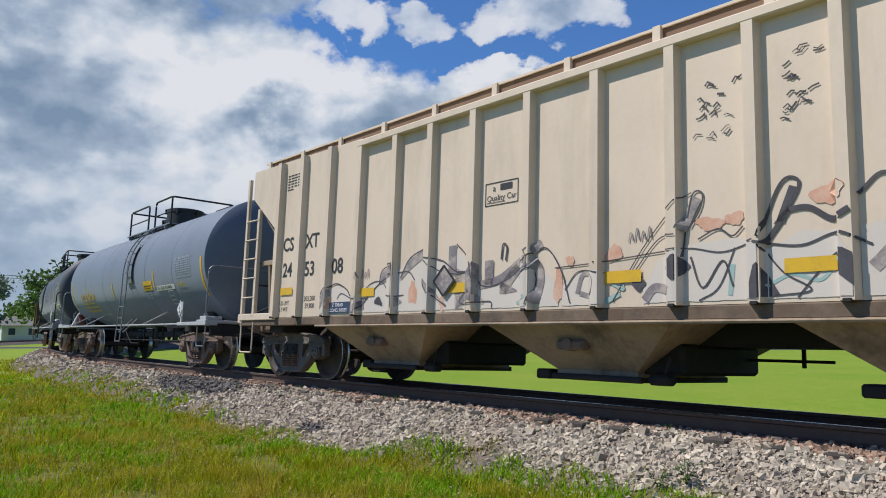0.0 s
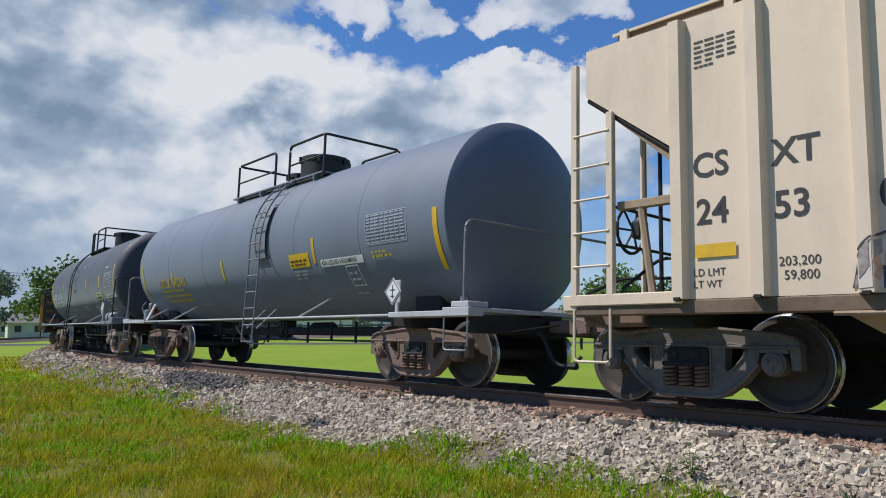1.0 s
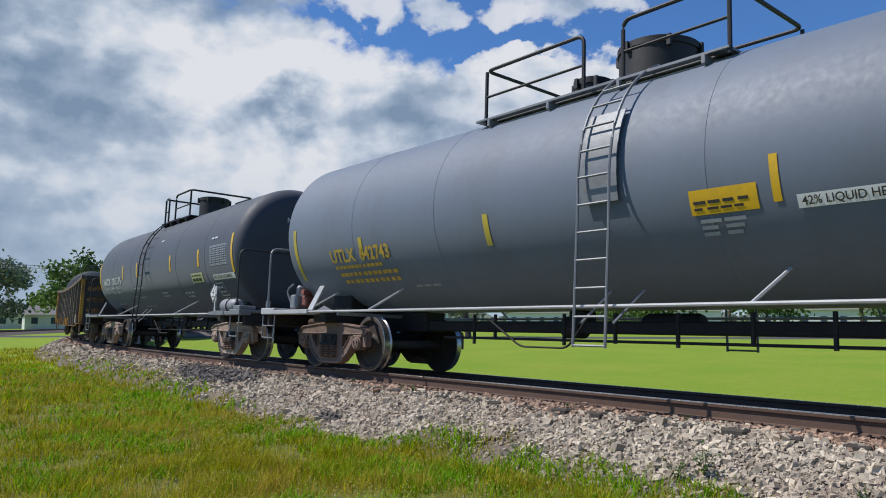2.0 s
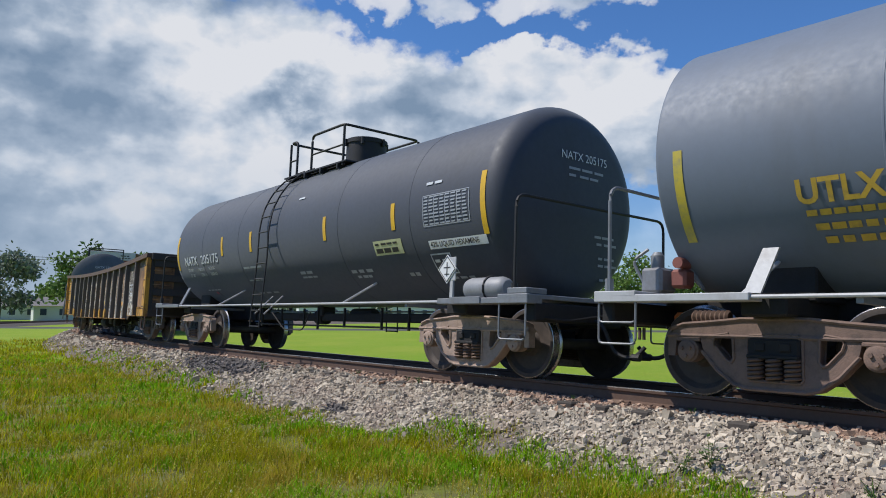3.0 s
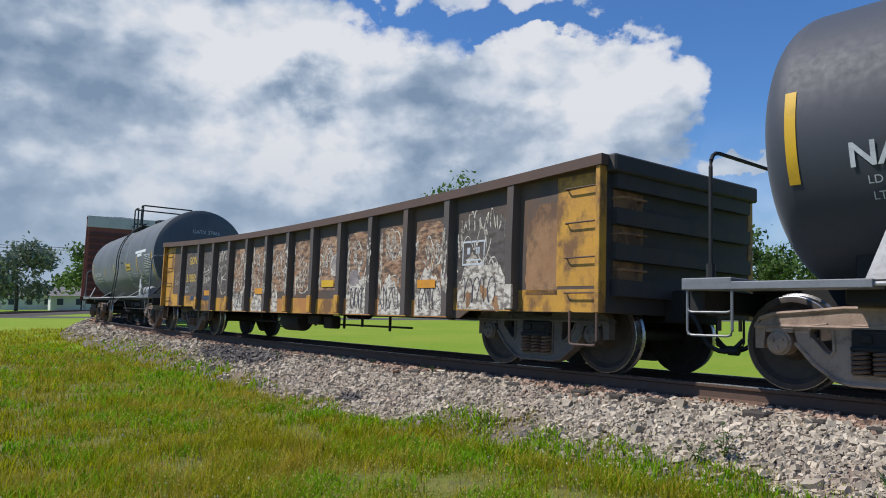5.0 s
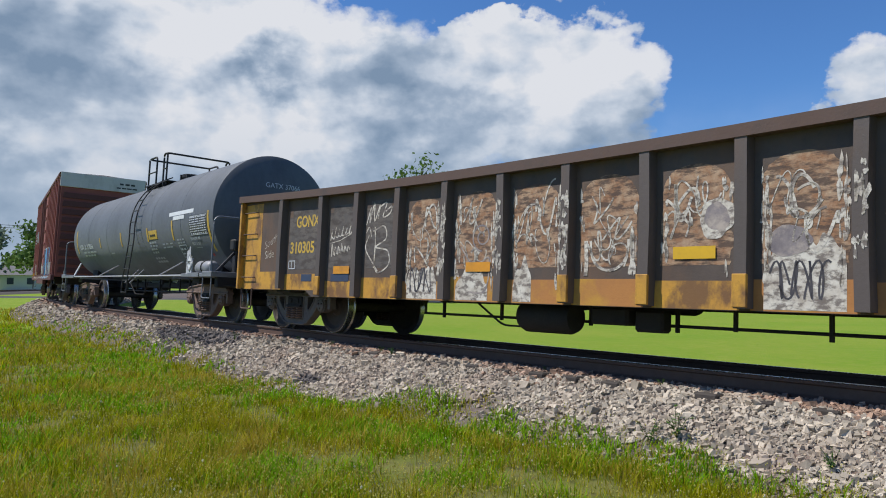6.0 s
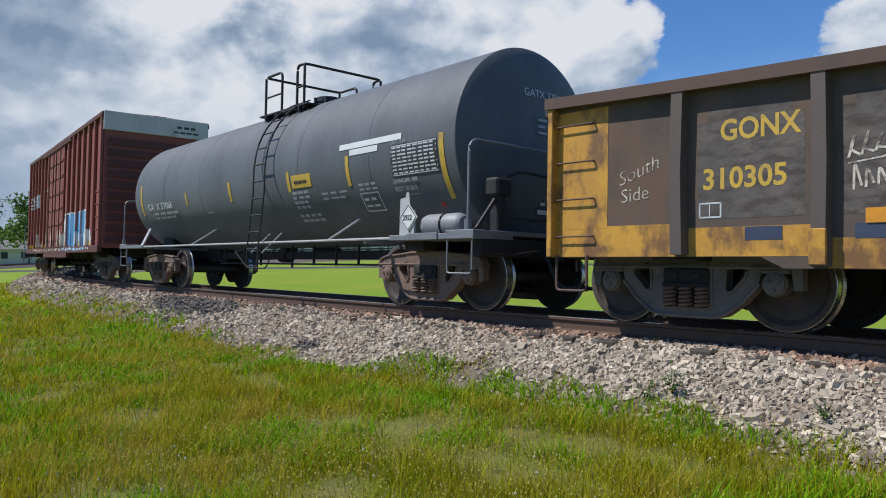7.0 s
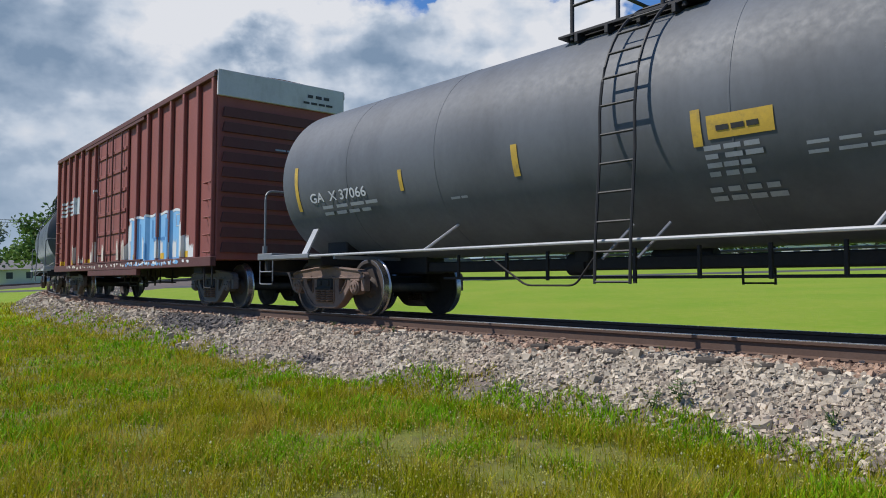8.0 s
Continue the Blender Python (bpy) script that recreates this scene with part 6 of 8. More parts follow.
    for s in (1, -1):
        part("body_bolster", box(bmesh.new(), s * (half - 0.25), s * (half + 0.25), -1.35, 1.35, 0.66, 0.86, 0.02), M["underframe"], car)
        part("striker", box(bmesh.new(), s * (X - 0.02), s * (X + 0.24), -0.35, 0.35, 0.62, 1.0, 0.02), M["underframe"], car)
    for p in posts[2:-2]:
        part("crossbearer", box(bmesh.new(), p - 0.05, p + 0.05, -1.4, 1.4, 0.64, 0.86), M["underframe"], car)
    add_coupling(car, E - 0.05)
    brake_gear(car, -3.2, 3.2, 0.42, 11, -0.75)
    for s in (1, -1):
        for sy in (1, -1):
            bm = bmesh.new()
            stirrup(bm, s * (X - 0.28), sy * (W + 0.02), 0.72, 0.34, 0.40)
            part("stirrup_step", bm, M["gon_chord"], car)
    bm = bmesh.new()
    lathe(bm, [(-0.40, 0), (-0.40, 0.17), (-0.33, 0.20), (0.33, 0.20), (0.40, 0.17), (0.40, 0)], 20, "x", (-0.62, -0.95, 0.46))
    box(bm, 0.05, 0.55, -1.05, -0.75, 0.40, 0.60, 0.03)
    box(bm, 0.60, 0.95, -1.0, -0.8, 0.34, 0.58, 0.03)
    part("air_tank", bm, M["underframe"], car)

    # marks and graffiti
    p = posts
    for word, dx, z, size in (("GONX", 0.38, 1.77, 0.27), ("310305", 0.21, 1.33, 0.27)):
        bm = bmesh.new()
        letters(bm, word, p[0] + dx, z, size, flat2, 0.006, 0.87 if word == "GONX" else 0.97)
        part("lettering", bm, M["stencil_amber"], car, "worn yellow stencilled mark")
    layers = {k: bmesh.new() for k in ("gon_rust", "spray_white", "spray_grey", "spray_black", "spray_orange")}
    rnd = random.Random(4)
    for i in range(1, len(p) - 1):
        a, b = p[i] + 0.15, p[i + 1] - 0.13
        c = (a + b) / 2
        if i > 2:
            worn = bmesh.new()
            n = 30
            grid = []
            for r in range(n + 1):
                z = 1.02 + 0.98 * r / n
                half_w = (b - a) / 2 * min(1.0, 1.0 if r < n * 0.7 else math.sqrt(max(0.0, 1 - ((r - n * 0.7) / (n * 0.3)) ** 2)) * 0.85 + 0.15)
                w0 = 0.035 * noise.noise((i * 3.1, z * 6, 0)) + 0.02 * noise.noise((i, z * 25, 0))
                grid.append((worn.verts.new(flat(c - half_w + w0, z)), worn.verts.new(flat(c + half_w + w0, z))))
            for u, v in zip(grid, grid[1:]):
                worn.faces.new((u[0], u[1], v[1], v[0]))
            part("worn_patch", worn, M["gon_worn" if i == 11 else "gon_peel"], car)
            z_low = bottom(c) + 0.02
            low, span = {3: (0.46, 0.92), 4: (0.36, 0.85), 5: (0.44, 0.42), 8: (0.62, 1.0), 9: (0.50, 1.0), 10: (0.62, 1.0), 11: (0.66, 1.0)}.get(i, (0.0, 0.0))
            pr = None
            for k in range(41 if low else 0):
                f = k / 40
                x = a + 0.02 + (b - a - 0.04) * f * span
                zt = z_low + low * (1 - 0.5 * abs(2 * f - 1) ** 3) + 0.16 * noise.noise((x * 3.0, i, 0)) + 0.10 * noise.noise((x * 14.0, i, 4))
                v = (layers["spray_white"].verts.new(flat2(x, z_low)), layers["spray_white"].verts.new(flat2(x, max(z_low + 0.004, zt))))
                if pr:
                    layers["spray_white"].faces.new((pr[0], v[0], v[1], pr[1]))
                pr = v
            for k in range(7):
                u0 = rnd.uniform(a, b - 0.35)
                z0 = rnd.uniform(1.0, 1.65)
                sweep_strip(layers["spray_white"], scribble(rnd, u0, u0 + 0.34, z0, z0 + rnd.uniform(0.15, 0.45), 30), rnd.uniform(0.010, 0.030), flat3)
            # drips and smears down both edges of the panel and over the posts beside it
            for e in (a + 0.04, b - 0.04):
                for k in range(20 if i in (3, 4, 5, 8, 9, 10) else 7):
                    z0 = rnd.uniform(0.85, 1.85)
                    blob(layers["spray_white"], e + rnd.uniform(-0.045, 0.045), z0, rnd.uniform(0.005, 0.026), rnd.uniform(0.02, 0.12), flat3, i * 31 + k, 9, 0.6)
            if i in (3, 4, 5, 8, 10):
                for k in range(22):
                    blob(layers["spray_white"], p[i + 1] + rnd.uniform(-0.05, 0.05), rnd.uniform(1.0, 1.85), rnd.uniform(0.008, 0.03), rnd.uniform(0.02, 0.09), lambda x, z: (x, -W - 0.114, z), i * 57 + k, 9, 0.6)
            if i in (3, 8, 9, 10, 11):
                for k in range(4):
                    u0 = a + 0.05 + (b - a - 0.3) * k / 4
                    sweep_strip(layers["spray_black"], scribble(rnd, u0, u0 + 0.24, z_low + 0.08, z_low + 0.44, 22), 0.018, flat3)
            if i == 4:
                sweep_strip(layers["spray_grey"], [(c + 0.12 + (0.03 + 0.014 * t) * math.cos(t), 1.42 + (0.03 + 0.014 * t) * math.sin(t)) for t in np.linspace(0, 11, 40)], 0.022, flat3)
                sweep_strip(layers["spray_grey"], rounded2([(a + 0.1, 1.3), (c, 1.05), (c + 0.25, 1.15), (c + 0.2, 0.75), (c - 0.1, 0.72)]), 0.022, flat3)
            if i == 11:
                for k in range(7):
                    u0 = a + 0.03 + 0.125 * k
                    sweep_strip(layers["spray_white"], scribble(rnd, u0, u0 + 0.12, 1.74 + 0.03 * (k % 2), 1.96 + 0.05 * (k % 3), 14), 0.017, flat3)
                for k, (x0, z0) in enumerate(((a + 0.25, 0.86), (c + 0.05, 0.95), (b - 0.22, 0.80))):
                    blob(layers["gon_rust"], x0, z0, 0.07, 0.09, flat3, 140 + k, 14, 0.5)
            if i == 8:
                blob(layers["spray_grey"], c - 0.12, 1.22, 0.20, 0.13, flat3, 77, 24, 0.12)
            if i == 6:
                for x0, z0 in ((c - 0.28, 1.30), (c + 0.30, 1.35)):
                    sweep_strip(layers["spray_white"], [(x0, z0), (x0 + 0.01, z0 - 0.25), (x0, z0 - 0.38)], 0.05, flat3)
                sweep_strip(layers["spray_white"], arch(c - 0.22, c + 0.26, 1.30, 0.98), 0.03, flat3)
            if i == 7:
                blob(layers["spray_white"], c + 0.22, 1.46, 0.17, 0.20, flat3, 91, 24, 0.15)
                blob(layers["spray_grey"], c + 0.22, 1.47, 0.12, 0.14, lambda x, z: (x, -W - 0.0055, z), 92, 24, 0.15)
    # rusted sheet beside the yellow panel at the front corner
    rust = bmesh.new()
    rows = []
    for r in range(25):
        f = r / 24
        lift = 0.20 * math.sqrt(max(0.0, f - 0.82) / 0.18) if f > 0.82 else 0.0
        w0 = 0.03 * noise.noise((f * 9, 3.3, 0)) + 0.015 * noise.noise((f * 31, 1.3, 0))
        rows.append((rust.verts.new(flat(p[-1] + 0.20 + lift + w0, ZE + 0.20 + 1.10 * f)), rust.verts.new(flat(X - 0.70, ZE + 0.20 + 1.10 * f))))
    for u, v in zip(rows, rows[1:]):
        rust.faces.new((u[0], u[1], v[1], v[0]))
    part("worn_patch", rust, M["gon_rust"], car)
    for i in (0, 1, 2):
        a, b = p[i] + 0.16, p[i + 1] - 0.14
        rub = bmesh.new()
        for z0, z1, w0 in ((1.05, 1.95, 0.0), (1.95, 2.06, 0.10)):
            patch(rub, a + w0, b - w0, z0, z1, flat, 1)
        part("rubbed_patch", rub, M["gon_worn"], car)
    # thin white tags on the first panels, as plain strokes
    x = p[1] + 0.20
    for k in range(6):
        sweep_strip(layers["spray_white"], rounded2([(x + 0.10 * k, 1.50 + 0.02 * k), (x + 0.10 * k + 0.05, 1.68 + 0.03 * (k % 2)), (x + 0.10 * k + 0.02, 1.58), (x + 0.10 * k + 0.09, 1.52 + 0.02 * k)]), 0.020, flat3)
        sweep_strip(layers["spray_white"], rounded2([(x + 0.04 + 0.09 * k, 1.24 + 0.015 * k), (x + 0.09 * k + 0.05, 1.40 + 0.04 * (k % 3 == 0)), (x + 0.09 * k + 0.10, 1.27 + 0.015 * k)]), 0.020, flat3)
    sweep_strip(layers["spray_white"], [(x, 1.46), (x + 0.25, 1.49), (x + 0.62, 1.60)], 0.014, flat3)
    x = p[2] + 0.14
    for pts in ([(0.02, 1.70), (0.12, 1.95), (0.10, 1.72), (0.20, 2.02), (0.22, 1.75), (0.34, 1.98), (0.30, 1.78)], [(0.36, 1.96), (0.50, 2.00), (0.42, 1.80), (0.58, 1.84), (0.62, 1.94), (0.48, 1.88)], [(0.10, 1.55), (0.02, 1.35), (0.22, 1.12), (0.34, 1.00)],
                [(0.24, 1.05), (0.26, 1.40), (0.24, 1.66)], [(0.20, 1.60), (0.46, 1.66), (0.52, 1.48), (0.28, 1.36), (0.56, 1.30), (0.60, 1.10), (0.36, 0.98), (0.26, 1.06)], [(0.02, 1.58), (0.10, 1.66), (0.16, 1.52)]):
        sweep_strip(layers["spray_white"], rounded2([(x + u, z) for u, z in pts]), 0.024, flat3)
    letters(layers["spray_white"], "South", -6.95, 1.42, 0.21, flat3, -0.003, 0.95, 0.35)
    letters(layers["spray_white"], "Side", -6.93, 1.25, 0.20, flat3, -0.003, 1.0, 0.1)
    for k, bm in layers.items():
        paint_part("graffiti", bm, k, car)
    for x, z, m in ((p[1] + 0.33, 0.97, "gon_amber"), (-1.60, 0.98, "gon_amber"), (1.34, 1.08, "reflect_yellow"), (4.3, 1.02, "gon_amber")):
        part("reflector", patch(bmesh.new(), x, x + 0.44, z, z + 0.12, lambda q, r: (q, -W - 0.014, r), 1), M[m], car)
    for x0, x1 in ((p[0] + 0.62, p[0] + 0.95), (p[1] + 0.25, p[1] + 0.75)):
        part("blanked_patch", patch(bmesh.new(), x0, x1, 0.85, 0.97, flat3, 1), M["navy"], car)
    bm = bmesh.new()
    x = p[0] + 0.18
    for a, b, c, d in ((x, x + 0.22, 1.06, 1.075), (x, x + 0.22, 1.19, 1.205), (x, x + 0.015, 1.06, 1.205), (x + 0.205, x + 0.22, 1.06, 1.205), (x + 0.10, x + 0.11, 1.06, 1.205)):
        patch(bm, a, b, c, d, flat3, 1)
    part("stencil_box", bm, M["stencil_white"], car)
    bm = bmesh.new()
    x = 5.33
    for a, b, c, d in ((x, x + 0.46, 1.31, 1.335), (x, x + 0.46, 1.615, 1.64), (x, x + 0.02, 1.335, 1.615), (x + 0.44, x + 0.46, 1.335, 1.615), (x + 0.10, x + 0.16, 1.46, 1.55), (x + 0.28, x + 0.36, 1.46, 1.55), (x + 0.08, x + 0.38, 1.37, 1.39)):
        patch(bm, a, b, c, d, flat3, 1)
    part("stencil_box", bm, M["stencil_white"], car)
    return car


# ---------------------------------------------------------------- boxcar
def boxcar(s_front, s_rear):
    car = tagged(new("boxcar"), "dark red ribbed boxcar with pale end cap and blue graffiti", "boxcar", "cars of the freight train")
    register(car, s_front, s_rear, ("cast_grey", "cast_grey"))
    half = (s_rear - s_front) / 2
    W, X, ZB, ZT = 1.44, half + 1.22, 1.0, 4.88
    bm = bmesh.new()
    box(bm, -X, X, -W, W, ZB, ZT, 0.01)
    part("body", bm, M["box_red"], car, "dark red painted steel body")
    bm = bmesh.new()
    cross_prism(bm, [(-W - 0.08, ZT - 0.06), (W + 0.08, ZT - 0.06), (W + 0.08, ZT), (0, ZT + 0.05), (-W - 0.08, ZT)], -X - 0.02, X + 0.02)
    part("roof", bm, M["box_dark"], car)
    for s in (1, -1):
        n = 18
        for i in range(n):
            x = -X + 0.12 + (2 * X - 0.24) * i / (n - 1)
            if abs(x + 0.2) < 1.7:
                continue
            bm = bmesh.new()
            box(bm, x - 0.06, x + 0.06, s * W, s * (W + 0.09), ZB, ZT - 0.06, 0.015)
            part("side_post", bm, M["box_red"], car)
        bm = bmesh.new()
        box(bm, -X, X, s * (W - 0.01), s * (W + 0.11), 0.86, ZB + 0.06, 0.01)
        box(bm, -2.6, 2.4, s * (W - 0.01), s * (W + 0.10), 0.70, 0.90, 0.01)
        part("side_sill", bm, M["box_dark"], car)
        bm = bmesh.new()
        box(bm, -X, X, s * (W - 0.01), s * (W + 0.10), ZT - 0.14, ZT - 0.05, 0.01)
        part("top_chord", bm, M["box_dark"], car)
        # sliding door
        bm = bmesh.new()
        box(bm, -1.75, 1.30, s * (W + 0.015), s * (W + 0.07), ZB + 0.08, ZT - 0.22, 0.01)
        door = part("door", bm, M["box_red"], car)
        for k in range(6):
            bm = bmesh.new()
            z = ZB + 0.35 + 0.56 * k
            box(bm, -1.70, 1.25, s * (W + 0.07), s * (W + 0.10), z - 0.05, z + 0.05, 0.01)
            part("door_rib", bm, M["box_red"], door)
        for x in (-1.45, -0.55, 0.05, 0.95):
            part("lock_rod", tube(bmesh.new(), [(x, s * (W + 0.13), ZB + 0.1), (x, s * (W + 0.13), ZT - 0.25)], 0.022, 6), M["box_dark"], door)
        for z0, z1 in ((ZT - 0.24, ZT - 0.17), (ZB + 0.065, ZB + 0.10)):
            part("door_track", box(bmesh.new(), -3.2, 2.8, s * (W + 0.02), s * (W + 0.12), z0, z1), M["box_dark"], car)
    # ends with horizontal corrugations and a pale cap
    for s in (1, -1):
        bm = bmesh.new()
        bm.free()
        for k in range(10):
            z = ZB + 0.25 + 0.31 * k
            bm = bmesh.new()
            cross_prism(bm, [(-W + 0.08, z - 0.10), (W - 0.08, z - 0.10), (W - 0.12, z + 0.10), (-W + 0.12, z + 0.10)], s * X, s * (X + 0.06))
            part("end_corrugation", bm, M["box_dark"], car)
        bm = bmesh.new()
        box(bm, s * X, s * (X + 0.07), -W - 0.04, W + 0.04, 4.36, ZT + 0.02, 0.01)
        cap = part("end_cap", bm, M["pale_panel"], car, "pale grey upper end panel")
        bm = bmesh.new()
        on = lambda y, z: (s * (X + 0.076), y, z)
        bars(bm, 0.55, 1.15, 4.62, 0.07, on, 3, 3)
        bars(bm, 0.45, 1.20, 4.48, 0.05, on, 5, 4)
        tagged(part("end_print", bm, M["stencil_black"], cap), kind="stuff")
        bm = bmesh.new()
        bars(bm, -0.2, 0.9, 3.35, 0.035, on, 2, 4)
        bars(bm, 0.3, 0.9, 3.05, 0.03, on, 2, 2)
        part("end_small_print", bm, M["stencil_grey"], car)
        for sy in (-1, 1):
            for k in range(5):
                bm = bmesh.new()
                z = 1.15 + 0.36 * k
                tube(bm, rounded([(s * (X - 0.10), sy * W, z), (s * (X - 0.10), sy * (W + 0.10), z), (s * (X - 0.50), sy * (W + 0.10), z), (s * (X - 0.50), sy * W, z)], 0.03, 2), 0.014, 6)
                part("grab_iron", bm, M["box_red"], car)
    bm = bmesh.new()
    E = X + 0.98
    box(bm, -E, E, -0.2, 0.2, 0.68, 1.0, 0.02)
    for s in (1, -1):
        box(bm, s * (half - 0.25), s * (half + 0.25), -1.35, 1.35, 0.72, 1.0, 0.02)
    part("sill", bm, M["underframe"], car)
    add_coupling(car, E - 0.05)
    brake_gear(car, -2.6, 2.6, 0.52, 15, -0.6)
    bm = bmesh.new()
    for s in (1, -1):
        stirrup(bm, s * (X - 0.28), -W - 0.04, 0.9, 0.42, 0.42)
    part("stirrup_step", bm, M["underframe"], car)
    # paint marks
    posts = [-X + 0.12 + (2 * X - 0.24) * i / 17 for i in range(18)]

    def over(x, z, e=0.006):
        d = min(abs(x - q) for q in posts if abs(q + 0.2) > 1.7)
        return (x, -W - (0.09 if d < 0.06 else 0.0) - (0.105 if -1.75 < x < 1.30 else 0) * (1 if d > 0.06 else 0) - e, z)

    def dense(bm, x0, x1, z0, z1, e, rag, seed):
        rr = random.Random(seed)
        n = 40
        pr = None
        for i in range(n + 1):
            x = x0 + (x1 - x0) * i / n
            t, b = z1 + rr.uniform(-rag, rag), z0
            q = (bm.verts.new(over(x, b, e)), bm.verts.new(over(x, t, e)))
            if pr:
                bm.faces.new((pr[0], q[0], q[1], pr[1]))
            pr = q

    bm = bmesh.new()
    dense(bm, 1.45, 5.45, ZB + 0.06, 2.16, 0.006, 0.03, 2)
    part("graffiti", bm, M["spray_blue"], car, "pale blue sprayed block letters")
    bm = bmesh.new()
    for a, b, z0, z1 in ((2.30, 2.42, 1.12, 2.0), (3.30, 3.44, 1.60, 2.05), (3.44, 4.30, 1.52, 1.60), (4.30, 4.44, 1.60, 2.05), (3.0, 3.12, 1.1, 1.5), (4.62, 4.74, 1.1, 2.0)):
        dense(bm, a, b, z0, z1, 0.008, 0.02, int(a * 10))
    tagged(part("graffiti", bm, M["spray_deep_blue"], car), kind="stuff")
    bm = bmesh.new()
    for a, b, z0, z1 in ((2.55, 2.95, 1.1, 1.62), (3.75, 4.15, 1.1, 1.50), (4.78, 5.10, 1.1, 1.46), (5.45, 5.62, 1.1, 1.85), (5.62, 5.90, 1.08, 1.55), (5.90, 6.25, 1.08, 1.32), (1.30, 1.46, 1.1, 2.0), (1.46, 1.60, 1.6, 2.1)):
        dense(bm, a, b, z0, z1, 0.010, 0.06, int(a * 10))
    sweep_strip(bm, [(1.40 + 0.11 * i, 2.17 + 0.02 * math.sin(i)) for i in range(38)], 0.06, lambda x, z: over(x, z, 0.012))
    tagged(part("graffiti", bm, M["sign_white"], car), kind="stuff")
    bm = bmesh.new()
    rnd = random.Random(8)
    for k in range(18):
        x = rnd.uniform(-5.6, 1.4)
        dense(bm, x, x + rnd.uniform(0.1, 0.35), 1.12, 1.12 + rnd.uniform(0.1, 0.6), 0.008, 0.1, k)
    tagged(part("graffiti", bm, M["spray_lilac"], car), kind="stuff")
    # the paint runs on down over the sill
    on_sill = lambda x, z: (x, -W - 0.114, z)
    for key, x0, x1, count in (("spray_blue", 1.5, 5.6, 26), ("sign_white", 1.5, 6.2, 14), ("spray_lilac", -5.6, 1.4, 22)):
        bm = bmesh.new()
        for k in range(count):
            x = x0 + (x1 - x0) * (k + rnd.random()) / count
            blob(bm, x, rnd.uniform(0.95, 1.01), rnd.uniform(0.03, 0.10), rnd.uniform(0.02, 0.05), (lambda a, b: (a, -W - 0.117, b)) if key == "sign_white" else on_sill, 300 + k, 12, 0.4)
        tagged(part("sill_paint", bm, M[key], car), kind="stuff")
    for x in (1.9, 4.0, 5.6, -4.9, -3.0, -6.5):
        bm = bmesh.new()
        dense(bm, x, x + 0.25, 1.08, 1.22, 0.012, 0.01, 4)
        part("reflector", bm, M["reflect_yellow"], car)
    # plain striped emblem and bars in place of the lettering
    for a, b, z0, z1, rag in [(-6.6 + 0.05 * k, -5.2, 2.75 + 0.14 * k, 2.83 + 0.14 * k, 0.005) for k in range(4)] + [(-5.0, -3.9, 2.75, 3.30, 0.05), (-2.6, -2.0, 3.25, 3.32, 0.0), (5.3, 5.5, 2.85, 3.2, 0.04)]:
        bm = bmesh.new()
        dense(bm, a, b, z0, z1, 0.009, rag, 9)
        part("emblem", bm, M["stencil_white"], car)
    bm = bmesh.new()
    for a, b, c, d in ((5.05, 5.35, 1.80, 1.82), (5.05, 5.35, 2.06, 2.08), (5.05, 5.07, 1.80, 2.08), (5.33, 5.35, 1.80, 2.08)):
        dense(bm, a, b, c, d, 0.011, 0, 1)
    part("stencil_box", bm, M["stencil_white"], car)
    return car


# ---------------------------------------------------------------- the train
covered_hopper(18.07 - 13.3, 18.07)
tank_car("grey tank car with yellow stripes and white stencils", 22.42, 33.00, 1.435, 2.435, (6.30, 0.30, 0), "tank_grey", ("cast_rust", "cast_rust"), {
    "seed": 2, "ladder_plate": True, "ladder": 0.84, "end": 1.72, "loops": ((-1.66, 0.12), (2.08, 0.72)), "platform": (-1.75, 2.0), "rail_top": 4.45, "valves": True, "domes": ((0.64, 0.50, 4.36), (-0.42, 0.25, 4.20)),
    "patches": ((6.07, 6.17, 1.60, 2.44, "reflect_yellow"), (-6.13, -6.03, 1.55, 2.45, "faded_yellow"), (1.90, 2.60, 1.86, 2.10, "reflect_yellow"), (2.74, 2.82, 1.90, 2.33, "reflect_yellow"), (-1.1, -1.0, 1.80, 2.20, "faded_yellow"), (-4.05, -3.95, 1.85, 2.15, "faded_yellow"), (2.95, 4.24, 1.82, 1.94, "sign_white")),
    "text": (("42% LIQUID HEXAMINE", 2.99, 1.845, 0.105, "stencil_black", 0.001, 0.98), ("UTLX", -4.96, 1.80, 0.29, "stencil_amber", 0.008, 1.0), ("642743", -4.08, 1.80, 0.29, "stencil_amber", 0.008, 0.95)),
    "bars": ((1.94, 2.56, 1.96, 0.03, 4, "stencil_black"), (1.94, 2.5, 1.90, 0.025, 4, "stencil_black"), (1.98, 2.48, 1.78, 0.035, 2, "stencil_grey"), (1.98, 2.48, 1.72, 0.035, 2, "stencil_grey"), (1.98, 2.48, 1.66, 0.035, 2, "stencil_grey"), (-4.9, -3.5, 1.69, 0.050, 12, "stencil_amber"), (-4.85, -3.2, 1.57, 0.055, 12, "stencil_amber"), (-4.8, -3.2, 1.46, 0.055, 11, "stencil_amber"), (4.5, 5.05, 1.86, 0.04, 5, "faded_yellow"), (4.5, 4.9, 1.93, 0.03, 4, "faded_yellow"), (3.62, 4.0, 1.36, 0.03, 2, "stencil_grey"), (-3.0, -2.4, 1.35, 0.03, 3, "stencil_grey")),
    "grids": ((4.42, 5.46, 2.06, 2.52, 4, 9, "stencil_grey"),),
    "frames": ((3.66, 4.03, 1.48, 1.80, "stencil_white"),),
    "placards": ((5.36, 1.30, "sign_white"),),
})
